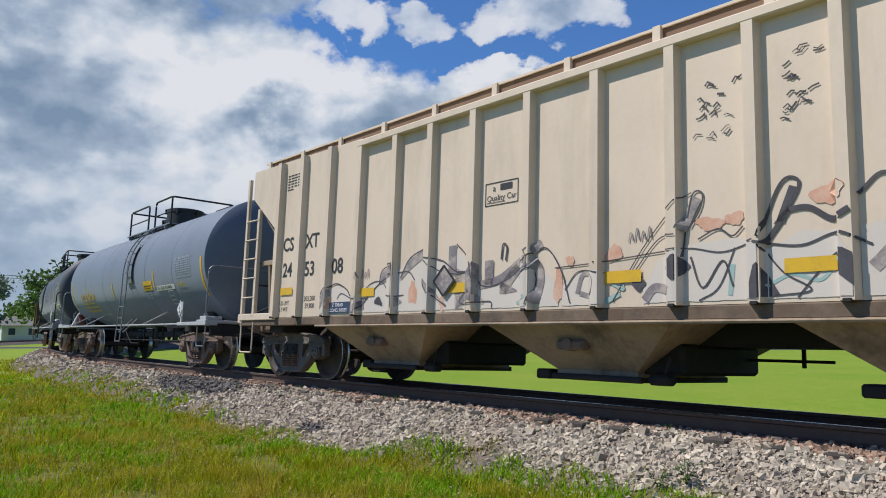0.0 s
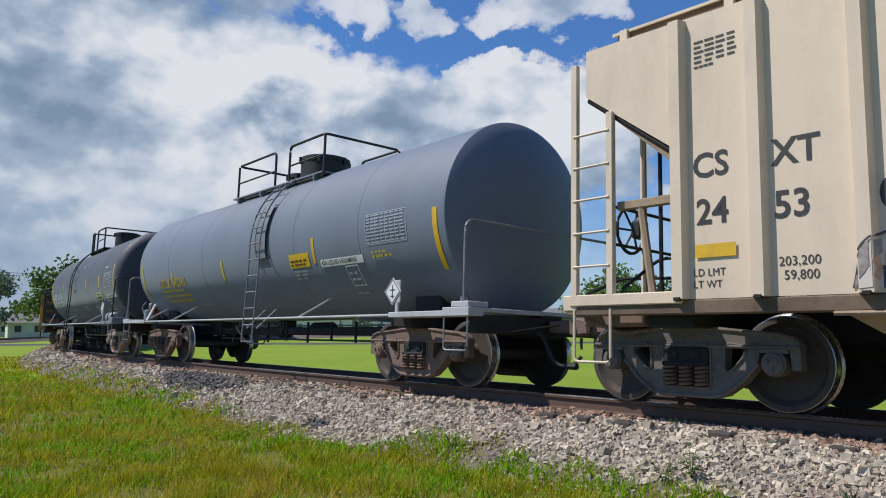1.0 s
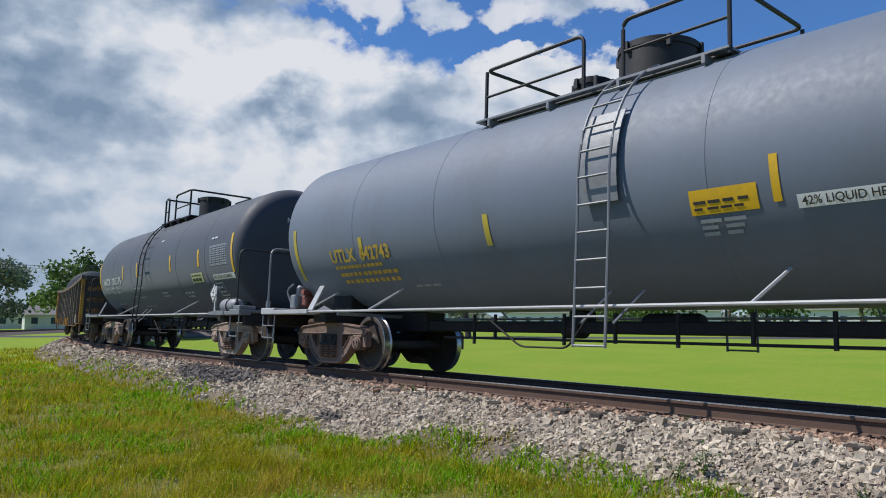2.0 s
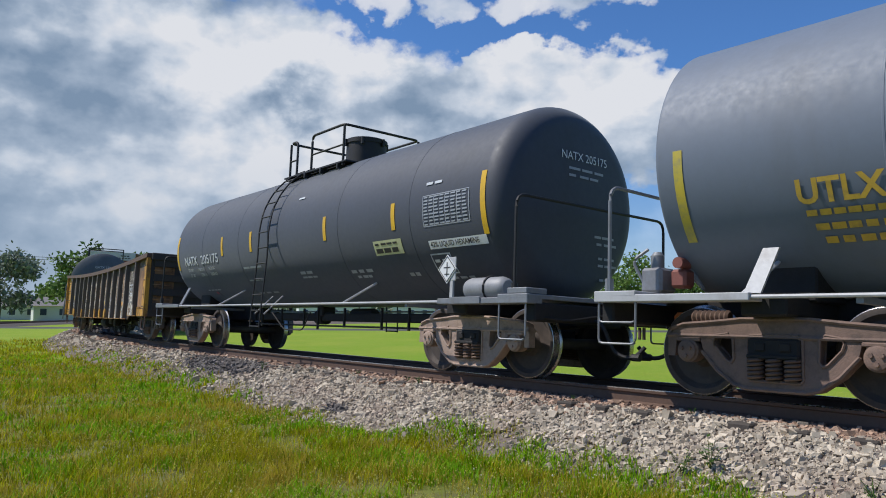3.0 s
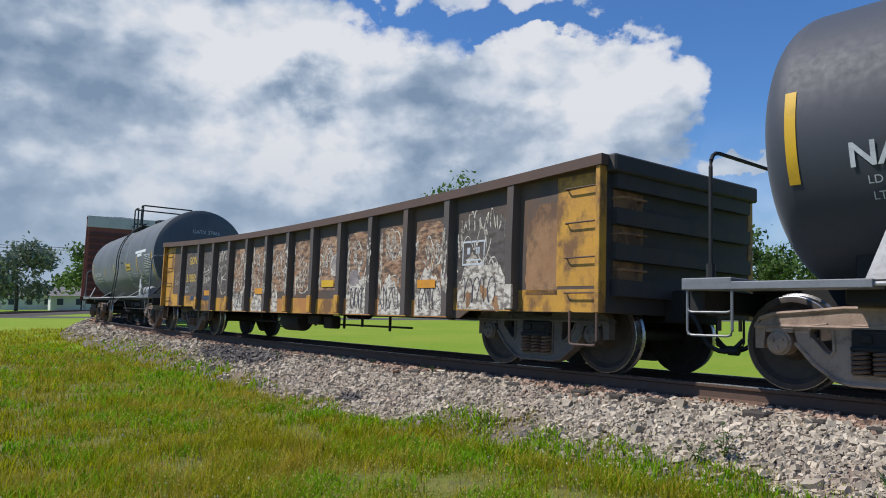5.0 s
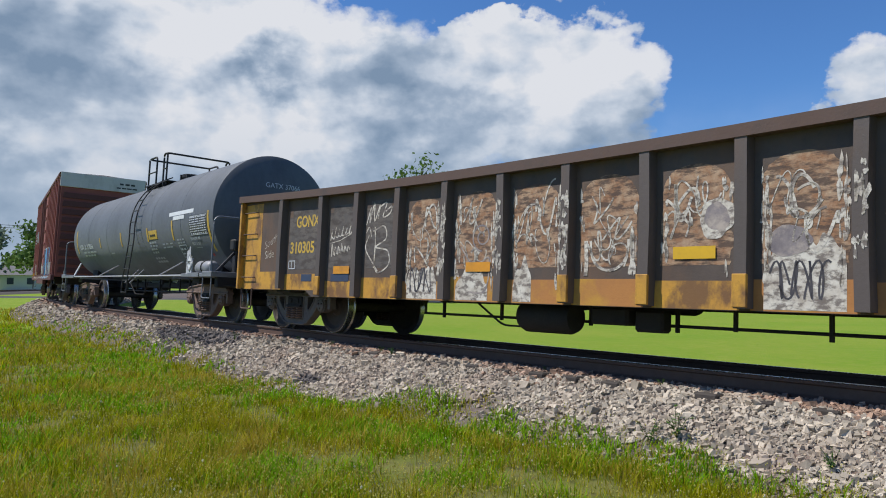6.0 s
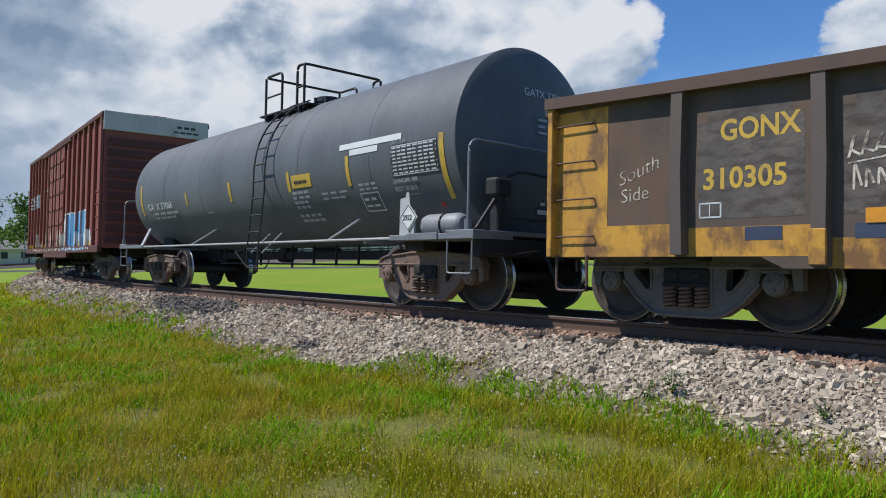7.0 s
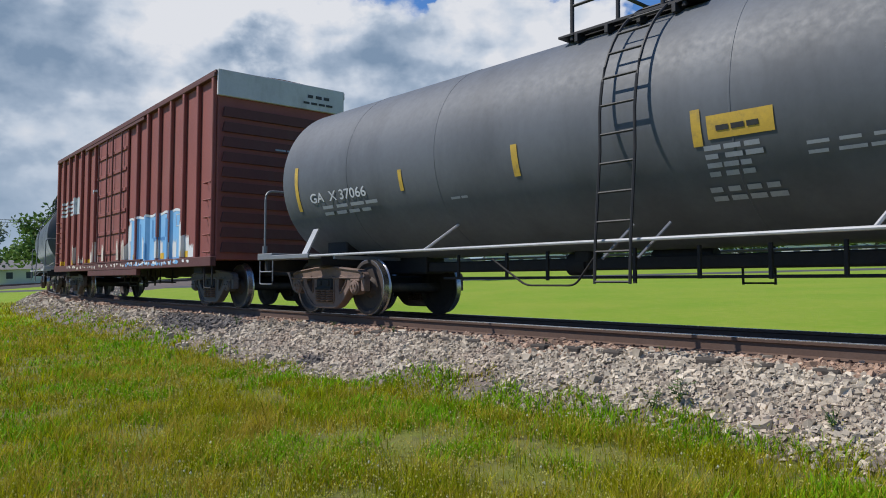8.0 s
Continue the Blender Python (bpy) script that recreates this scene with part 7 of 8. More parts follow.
tank_car("charcoal tank car with orange stripes and white stencils", 37.26, 47.76, 1.415, 2.40, (5.90, 0.36, 0.36), "tank_charcoal", ("cast_tan", "cast_tan"), {
    "seed": 3, "end_mat": "grey_steel", "gusset_in": 0.10, "struts": (-2.72, 2.6), "ladder": -0.52, "ladder_mat": "black_steel", "end": 1.62, "loops": ((-0.92, -0.62), (1.24, 0.0)), "platform": (-1.02, 1.32), "platform_mat": "black_steel", "domes": ((0.66, 0.40, 4.32),), "rail_top": 4.38,
    "patches": tuple((x - 0.05, x + 0.05, z0, z1, "reflect_yellow") for x, z0, z1 in ((5.86, 1.86, 2.70), (-5.86, 1.88, 2.72), (3.78, 2.08, 2.49), (1.66, 2.08, 2.50), (-1.45, 2.08, 2.50), (-2.99, 2.08, 2.51))) + ((3.15, 3.92, 1.73, 1.95, "pale_label"), (4.58, 5.84, 1.74, 1.86, "sign_white")),
    "text": (("42% LIQUID HEXAMINE", 4.62, 1.765, 0.105, "stencil_black", 0.001, 0.97), ("NATX", -5.39, 1.97, 0.285, "stencil_white", 0.006, 1.06), ("205175", -4.32, 1.97, 0.285, "stencil_white", 0.003, 1.26),
             ("LD LMT", -5.26, 1.82, 0.095, "stencil_white", 0, 1.05), ("190700 LB", -4.61, 1.82, 0.095, "stencil_white", 0, 1.0), ("86500 KG", -3.95, 1.82, 0.095, "stencil_white", 0, 1.0),
             ("LT  WT", -5.24, 1.69, 0.095, "stencil_white", 0, 1.05), ("72300 LB", -4.54, 1.69, 0.095, "stencil_white", 0, 1.0), ("32800 KG", -3.93, 1.69, 0.095, "stencil_white", 0, 1.0)),
    "bars": ((3.2, 3.86, 1.76, 0.07, 3, "stencil_black"), (3.2, 3.86, 1.88, 0.03, 4, "stencil_black"), (-2.0, -1.0, 1.75, 0.04, 3, "stencil_grey"), (-2.0, -1.2, 1.50, 0.03, 3, "stencil_grey"), (-2.0, -1.0, 1.25, 0.03, 3, "stencil_grey"), (0.4, 0.9, 1.55, 0.05, 2, "stencil_grey"), (0.4, 1.0, 1.48, 0.03, 3, "stencil_grey"), (2.2, 2.9, 1.50, 0.05, 3, "stencil_grey"), (2.3, 2.8, 1.42, 0.04, 3, "stencil_grey"), (3.8, 4.1, 1.40, 0.05, 2, "stencil_grey"), (4.55, 5.3, 1.33, 0.03, 4, "stencil_grey"), (0.45, 0.75, 2.96, 0.035, 1, "stencil_white"), (4.6, 5.0, 2.66, 0.04, 2, "stencil_white"), (-4.7, -3.9, 1.36, 0.025, 4, "stencil_grey"), (-4.3, -4.2, 1.28, 0.05, 1, "red_paint")),
    "grids": ((4.55, 5.58, 2.06, 2.50, 4, 9, "stencil_grey"),),
    "frames": ((4.52, 4.97, 1.40, 1.68, "stencil_white"),),
    "placards": ((5.33, 1.40, "sign_white"),), "reservoir": (5.58, 6.34), "rail_mat": "black_steel", "rail_in": 0.28, "rail_high": 2.28,
    "head_text": (("NATX 205175", -0.35, 3.0, 0.17, "sign_white"),), "head_bars": ((-0.2, 0.6, 2.86), (-0.2, 0.45, 2.76), (0.35, 0.85, 1.95), (0.4, 0.9, 1.85), (0.45, 0.85, 1.65), (0.45, 0.9, 1.55), (0.5, 0.85, 1.35)),
})
gondola(51.77, 64.55)
tank_car("slate grey tank car with faded yellow marks", 68.56, 79.02, 1.385, 2.315, (6.13, 0.26, 0), "tank_slate", ("cast_rust", "cast_rust"), {
    "seed": 4, "struts": (-2.12, 3.35), "ladder": 0.95, "ladder_mat": "black_steel", "end": 1.50, "loops": ((-0.14, 0.52), (1.36, 1.1)), "platform": (-0.24, 1.46), "platform_mat": "black_steel", "domes": ((0.82, 0.24, 3.88),), "rail_top": 4.30, "bright_ends": False, "hand_brake": True, "placard_text": "2922",
    "patches": ((5.84, 5.94, 1.50, 2.36, "stencil_amber"), (-5.75, -5.65, 1.75, 2.5, "stencil_amber"), (1.86, 2.50, 1.90, 2.12, "stencil_amber"), (1.70, 1.80, 1.85, 2.20, "stencil_amber"), (3.58, 3.67, 1.82, 2.28, "stencil_amber"), (-0.68, -0.58, 1.82, 2.2, "stencil_amber"), (-2.9, -2.82, 1.85, 2.15, "stencil_amber"), (3.42, 5.02, 2.38, 2.47, "sign_white"), (3.71, 4.45, 2.275, 2.365, "sign_white"), (4.76, 5.80, 1.86, 2.31, "stencil_black")),
    "text": (("GA  X 37066", -5.32, 1.86, 0.215, "stencil_white", 0.003, 1.36), ("DOT 111A", 4.78, 2.325, 0.075, "stencil_grey", 0, 1.0), ("REDT 10-2013", 4.73, 1.665, 0.085, "stencil_white", 0, 1.0), ("LINING:", 4.73, 1.775, 0.085, "stencil_white", 0, 1.0)),
    "bars": ((1.80, 2.4, 1.80, 0.045, 3, "stencil_grey"), (1.80, 2.4, 1.72, 0.045, 3, "stencil_grey"), (1.80, 2.3, 1.64, 0.045, 3, "stencil_grey"), (1.80, 2.3, 1.56, 0.045, 3, "stencil_grey"), (1.75, 2.5, 1.42, 0.045, 4, "stencil_grey"), (1.75, 2.5, 1.34, 0.045, 4, "stencil_grey"), (1.95, 2.4, 1.97, 0.05, 3, "stencil_black"), (2.75, 3.55, 1.74, 0.03, 3, "stencil_grey"), (2.75, 3.5, 1.66, 0.03, 3, "stencil_grey"), (3.85, 4.35, 1.80, 0.035, 3, "stencil_grey"), (3.85, 4.35, 1.73, 0.035, 3, "stencil_grey"), (-5.0, -3.4, 1.74, 0.05, 4, "stencil_grey"), (-5.0, -3.6, 1.64, 0.05, 4, "stencil_grey"), (5.02, 5.33, 1.782, 0.05, 2, "stencil_grey"), (4.9, 5.45, 1.60, 0.012, 1, "stencil_grey"), (-1.9, -1.5, 1.65, 0.03, 2, "stencil_grey"), (5.58, 5.72, 1.41, 0.06, 1, "red_paint")),
    "grids": ((4.78, 5.78, 1.88, 2.29, 4, 8, "stencil_white"),),
    "frames": ((3.82, 4.30, 1.42, 1.70, "stencil_white"),),
    "placards": ((5.42, 1.24, "sign_white"),), "reservoir": (5.58, 6.36), "end_gear": True,
    "head_text": (("GATX 37066", -0.35, 2.95, 0.16, "stencil_white"),), "head_bars": ((-0.1, 0.55, 2.62), (-0.1, 0.6, 2.53), (-0.1, 0.5, 2.44)),
})
boxcar(83.75, 96.15)
tank_car("dark grey tank car at the end of the string", 101.0, 111.4, 1.42, 2.38, (5.9, 0.34, 0), "tank_charcoal", ("cast_grey", "cast_grey"), {"seed": 6, "placards": ()})


# ---------------------------------------------------------------- loose stone, grass and weeds
def mesh_from(name, verts, quads, tris, mat, smooth=False):
    """A mesh from arrays of vertices, quads and triangles."""
    me = bpy.data.meshes.new(name)
    nv, nq, nt = len(verts), len(quads), len(tris)
    me.vertices.add(nv)
    me.vertices.foreach_set("co", np.asarray(verts, dtype=np.float32).ravel())
    loops = np.concatenate([np.asarray(quads, dtype=np.int32).ravel(), np.asarray(tris, dtype=np.int32).ravel()])
    me.loops.add(len(loops))
    me.loops.foreach_set("vertex_index", loops)
    me.polygons.add(nq + nt)
    start = np.concatenate([np.arange(nq) * 4, nq * 4 + np.arange(nt) * 3]).astype(np.int32)
    me.polygons.foreach_set("loop_start", start)
    me.update(calc_edges=True)
    me.validate()
    me.polygons.foreach_set("use_smooth", [smooth] * len(me.polygons))
    me.materials.append(mat)
    return me


RNG = np.random.default_rng(7)
S_TAB = np.array([along(q) for q in np.arange(-15, 140, 0.25)])
S_VAL = np.arange(-15, 140, 0.25)


def lateral(xy):
    """Distance along and beside the track of many points."""
    s, lat = np.empty(len(xy)), np.empty(len(xy))
    for a in range(0, len(xy), 20000):
        p = xy[a:a + 20000]
        d = (p[:, None, 0] - S_TAB[None, ::4, 0]) ** 2 + (p[:, None, 1] - S_TAB[None, ::4, 1]) ** 2
        i = np.argmin(d, axis=1) * 4
        t = S_TAB[i]
        s[a:a + 20000] = S_VAL[i] + (p[:, 0] - t[:, 0]) * np.cos(t[:, 2]) + (p[:, 1] - t[:, 1]) * np.sin(t[:, 2])
        lat[a:a + 20000] = -(p[:, 0] - t[:, 0]) * np.sin(t[:, 2]) + (p[:, 1] - t[:, 1]) * np.cos(t[:, 2])
    return s, lat


def bed_height(lat):
    return np.interp(lat, [-2.7, -2.1, -1.55, -0.86, -0.6, 0.6, 0.86, 1.25, 1.65, 2.2, 2.6], [-0.72, -0.46, -0.22, -0.185, -0.215, -0.215, -0.185, -0.20, -0.36, -0.60, -0.72]) + CANT * np.clip(lat - 0.755, -2.2, 0)


def wave(x, y, k, seed):
    """Cheap smooth noise of many points, about -1 to 1."""
    r = np.random.default_rng(seed)
    v = 0
    for i in range(6):
        a, p = r.uniform(0, 6.28), r.uniform(0, 6.28)
        f = k * r.uniform(0.6, 1.8)
        v = v + np.sin(f * (x * np.cos(a) + y * np.sin(a)) + p)
    return v / 3.0


def place(s, lat):
    t0 = np.array([along(q)[:3] for q in np.arange(-15, 140, 0.25)])
    x, y, h = (np.interp(s, S_VAL, t0[:, i]) for i in range(3))
    return x - lat * np.sin(h), y + lat * np.cos(h)


def toe(s):
    """Where the stone gives way to grass."""
    line = np.interp(s, [6, 8.2, 9.0, 10.0, 10.9, 11.9, 13.2, 13.8, 14.6, 15.6, 17.6, 19.8, 24.5, 29, 36, 44], [2.30, 2.15, 2.00, 2.00, 1.96, 1.80, 1.85, 2.20, 2.45, 2.30, 2.05, 1.88, 1.55, 1.50, 1.60, 1.75])
    return line + 0.07 * np.sin(s * 2.3) + 0.06 * np.sin(s * 5.1) + 0.04 * np.sin(s * 11.3)


def stone_mesh(name, groups, mat):
    V, Q = [], []
    base = np.array([(x, y, z) for z in (-1, 1) for y in (-1, 1) for x in (-1, 1)], float)
    quads = np.array([(0, 2, 3, 1), (4, 5, 7, 6), (0, 1, 5, 4), (2, 6, 7, 3), (0, 4, 6, 2), (1, 3, 7, 5)])
    off = 0
    for s, lat, size in groups:
        n = len(s)
        x, y = place(s, lat)
        z = bed_height(lat)
        r = size * np.exp(RNG.normal(0, 0.30, n))
        shape = base[None] * RNG.uniform(0.55, 1.25, (n, 1, 3)) * (1 + RNG.uniform(-0.45, 0.45, (n, 8, 3)))
        shape[:, 4:, :2] *= RNG.uniform(0.35, 0.95, (n, 1, 1))
        shape[..., 2] *= 0.68
        a, b = RNG.uniform(0, 6.28, n), RNG.normal(0, 0.55, n)
        ca, sa, cb, sb = np.cos(a)[:, None], np.sin(a)[:, None], np.cos(b)[:, None], np.sin(b)[:, None]
        X, Y, Z = shape[..., 0], shape[..., 1], shape[..., 2]
        Y, Z = Y * cb - Z * sb, Y * sb + Z * cb
        X, Y = X * ca - Y * sa, X * sa + Y * ca
        v = np.stack([X, Y, Z], -1) * r[:, None, None] + np.stack([x, y, z + r * RNG.uniform(-0.2, 0.75, n)], -1)[:, None]
        V.append(v.reshape(-1, 3))
        Q.append((quads[None] + (np.arange(n) * 8)[:, None, None] + off).reshape(-1, 4))
        off += n * 8
    return mesh_from(name, np.concatenate(V), np.concatenate(Q), np.zeros((0, 3), int), M[mat])


def make_stones():
    clean, rusty, sooty = [], [], []
    for s0, s1, per, size in ((-6, 3, 420, 0.028), (3, 11, 1500, 0.0190), (11, 18, 1300, 0.0200), (18, 30, 520, 0.027), (30, 70, 150, 0.042)):
        n = int((s1 - s0) * 1.95 * per)
        s = RNG.uniform(s0, s1, n)
        lat = RNG.uniform(0.80, 2.75, n)
        keep = (lat < toe(s) + 0.10) | ((lat < toe(s) + 0.5) & (RNG.random(n) < 0.18))
        s, lat = s[keep], lat[keep]
        n = len(s)
        near = lat < 1.12 + 0.16 * np.sin(s * 1.7) + RNG.normal(0, 0.10, n)
        dark = (((s - 21.5) / 2.2) ** 2 + ((lat - 1.45) / 0.42) ** 2 + RNG.normal(0, 0.25, n)) < 1
        dark |= (((s - 15.6) / 0.35) ** 2 + ((lat - 2.1) / 0.12) ** 2) < 1
        clean.append((s[~near & ~dark], lat[~near & ~dark], size))
        rusty.append((s[near & ~dark], lat[near & ~dark], size))
        sooty.append((s[dark], lat[dark], size * 0.9))
        n2 = int((s1 - s0) * 1.2 * per * 0.3)
        sooty.append((RNG.uniform(s0, s1, n2), RNG.uniform(-0.66, 0.66, n2), size))
        n3 = int((s1 - s0) * 1.6 * per * 0.25)
        clean.append((RNG.uniform(s0, s1, n3), RNG.uniform(-2.4, -0.85, n3), size))
    tagged(new("ballast_stones", stone_mesh("ballast_stones", clean, "ballast_stone")), "crushed grey and pinkish ballast stones beside the rails", "ballast", kind="stuff")
    tagged(new("rusty_stones", stone_mesh("rusty_stones", rusty, "rusty_stone")), "rust-stained brown ballast stones along the rail", "ballast", kind="stuff")
    tagged(new("sooty_stones", stone_mesh("sooty_stones", sooty, "sooty_stone")), "dark oily ballast stones in and beside the track", "ballast", kind="stuff")


make_stones()


def blades(name, xy, z, height, width, mat, label, category, lean=0.45):
    """Grass: one bent blade at each point."""
    n = len(xy)
    a = RNG.uniform(0, 6.28, n)
    d = np.stack([np.cos(a), np.sin(a), np.zeros(n)], -1)
    side = np.stack([-d[:, 1], d[:, 0], np.zeros(n)], -1) * width[:, None] / 2
    root = np.concatenate([xy, z[:, None]], 1)
    b = RNG.uniform(0.1, 1.0, n)[:, None] * lean * height[:, None]
    mid = root + d * b * 0.35 + np.array([0, 0, 1]) * height[:, None] * 0.55
    tip = root + d * b * 1.1 + np.array([0, 0, 1]) * height[:, None]
    v = np.stack([root - side, root + side, mid + side * 0.8, mid - side * 0.8, tip], 1).reshape(-1, 3)
    k = np.arange(n)[:, None] * 5
    me = mesh_from(name, v, k + np.array([[0, 1, 2, 3]]), k + np.array([[3, 2, 4]]), mat)
    return tagged(new(name, me), label, category, kind="stuff")


def verge_points(n, d0, d1, power=1.0):
    """Points on the verge in front of the track, denser near by."""
    d = d0 * (d1 / d0) ** (RNG.random(n) ** power)
    a = np.radians(RNG.uniform(-37, 47, n))
    m = n // 7                      # the same meadow goes on round and behind
    d[:m] = 11.0 * np.sqrt(RNG.random(m))
    a[:m] = RNG.uniform(0, 2 * math.pi, m)
    xy = np.stack([-np.sin(a) * d, np.cos(a) * d], -1)
    s, lat = lateral(xy)
    lim = toe(s)
    keep = (lat > lim + RNG.normal(0, 0.13, n)) & (lat > 1.2)
    return xy[keep], lat[keep] - lim[keep], d[keep]


def make_verge():
    xy, over, d = verge_points(560000, 3.0, 46, 0.8)
    x, y = xy[:, 0], xy[:, 1]
    patchy = 0.7 * wave(x, y, 1.4, 1) + 0.8 * wave(x, y, 4.6, 2)
    thin = RNG.random(len(x)) < np.clip(0.62 + 0.45 * wave(x, y, 2.4, 31) + 0.45 * wave(x, y, 7.0, 32), 0.12, 1.0)
    xy, over, d, x, y, patchy = xy[thin], over[thin], d[thin], x[thin], y[thin], patchy[thin]
    n = len(x)
    h = (0.078 + 0.042 * patchy + 0.02 * wave(x, y, 9.0, 41) + RNG.exponential(0.038, n)) * np.clip(0.45 + over * 0.7, 0.4, 1.0)
    h = np.clip(h, 0.03, 0.36)
    width = 0.0045 * np.clip(d / 4.5, 1, 6) * RNG.uniform(0.7, 1.4, n)
    z = np.minimum(-0.66, -0.70 + 0 * x)
    zz = np.maximum(z, bed_height(lateral(xy)[1]) - 0.02)
    dry = (0.5 * wave(x, y, 1.1, 5) + 0.7 * wave(x, y, 5.2, 6) + RNG.normal(0, 0.7, n)) > 0.50
    blades("verge_grass", xy[~dry], zz[~dry] - 0.01, h[~dry], width[~dry], M["grass"], "long green and yellowish meadow grass on the verge", "grass", 0.95)
    blades("dry_grass", xy[dry], zz[dry] - 0.01, h[dry] * 1.12, width[dry] * 0.8, M["dry_grass"], "thin straw-coloured dry grass stems", "grass", 1.0)
    # low clover-like patches
    xy, over, d = verge_points(210000, 3.2, 30, 0.9)
    x, y = xy[:, 0], xy[:, 1]
    k = (0.7 * wave(x, y, 1.1, 11) + 0.7 * wave(x, y, 4.3, 12) + RNG.normal(0, 0.25, len(x)) > 0.22) & (over > 0.12)
    xy, d = xy[k], d[k]
    n = len(xy)
    blades("clover", xy, np.maximum(-0.70, bed_height(lateral(xy)[1]) - 0.02), RNG.uniform(0.05, 0.15, n), 0.012 * np.clip(d / 6, 1, 4) * RNG.uniform(0.6, 1.3, n), M["clover"], "fresh green low clover patches", "clover", 1.2)
    # pale seed heads and small white flowers
    for name, count, mat, lab, lo, hi, rad in (("seed_heads", 24000, "seed_head", "pale grass seed heads", 0.09, 0.26, 0.0058), ("white_flowers", 350, "flower_white", "small cream clover flowers", 0.09, 0.17, 0.008)):
        xy, over, d = verge_points(count * 2, 3.2, 26, 0.9)
        k = (over > 0.1) & (wave(xy[:, 0], xy[:, 1], 1.1, 21) + RNG.normal(0, 0.6, len(d)) > 0.0)
        xy, d = xy[k], d[k]
        n = len(xy)
        c = np.concatenate([xy, (np.maximum(-0.70, bed_height(lateral(xy)[1]) - 0.02) + RNG.uniform(lo, hi, n))[:, None]], 1)
        r = rad * RNG.uniform(0.6, 1.4, n) * np.clip(d / 7, 1, 3)
        dirs = np.array([(1, 0, 0), (0, 1, 0), (-1, 0, 0), (0, -1, 0), (0, 0, 1.5), (0, 0, -1.2)], float)
        v = (c[:, None] + dirs[None] * r[:, None, None]).reshape(-1, 3)
        t = np.array([(0, 1, 4), (1, 2, 4), (2, 3, 4), (3, 0, 4), (1, 0, 5), (2, 1, 5), (3, 2, 5), (0, 3, 5)])
        me = mesh_from(name, v, np.zeros((0, 4), int), (t[None] + (np.arange(n) * 6)[:, None, None]).reshape(-1, 3), M[mat])
        tagged(new(name, me), lab, "wild flower" if "flower" in name else "grass", kind="stuff")


make_verge()


def verge_ground():
    """Bare thatch and soil under the long grass on the near side of the track."""
    g = bpy.data.objects["ground"].data
    g.materials.append(M["verge_soil"])
    mid = np.array([tuple(f.center)[:2] for f in g.polygons])
    near = np.hypot(mid[:, 0], mid[:, 1]) < 24
    s, lat = lateral(mid)
    for f, ok in zip(g.polygons, near & (lat > 0.5)):
        f.material_index = 1 if ok else 0


verge_ground()


def weed(s, lat, height, seed, leaves=60):
    rnd = random.Random(seed)
    x, y, h = along(s)
    bx, by, _ = beside(s, lat, 0)
    z = float(bed_height(np.array([lat]))[0])
    bm = bmesh.new()
    for k in range(7):
        a = rnd.uniform(0, 6.28)
        tip = Vector((math.cos(a) * height * rnd.uniform(0.2, 0.6), math.sin(a) * height * rnd.uniform(0.2, 0.6), height * rnd.uniform(0.6, 1.0)))
        pts = [tip * t + Vector((0, 0, 0.12 * height * math.sin(3.14 * t))) for t in (0, 0.35, 0.7, 1)]
        tube(bm, pts, 0.0025, 4)
        for j in range(leaves // 7):
            t = rnd.uniform(0.15, 1)
            c = tip * t
            b = rnd.uniform(0, 6.28)
            d = Vector((math.cos(b), math.sin(b), rnd.uniform(-0.2, 0.5))) * height * rnd.uniform(0.10, 0.22)
            w2 = Vector((-d.y, d.x, 0)) * 0.28
            v = [bm.verts.new(c + q) for q in (Vector(), d * 0.5 + w2, d, d * 0.5 - w2)]
            bm.faces.new(v)
    me = finish("weed", bm, M["weed"])
    tagged(part("weed", me, None, None, m=pose(bx, by, z)), "small leafy weed growing in the ballast", "weed", "weeds along the track")


for i, (s, lat, hgt) in enumerate(((9.7, 1.95, 0.30), (9.9, 2.05, 0.22), (12.6, 2.1, 0.2), (14.8, 1.15, 0.14), (15.0, 1.2, 0.12), (16.6, 1.05, 0.10), (10.4, 1.05, 0.10), (8.4, 2.0, 0.18), (19.5, 1.4, 0.16), (12.0, 1.0, 0.08), (17.6, 1.1, 0.12), (7.6, 2.1, 0.22))):
    weed(s, lat, hgt, i)


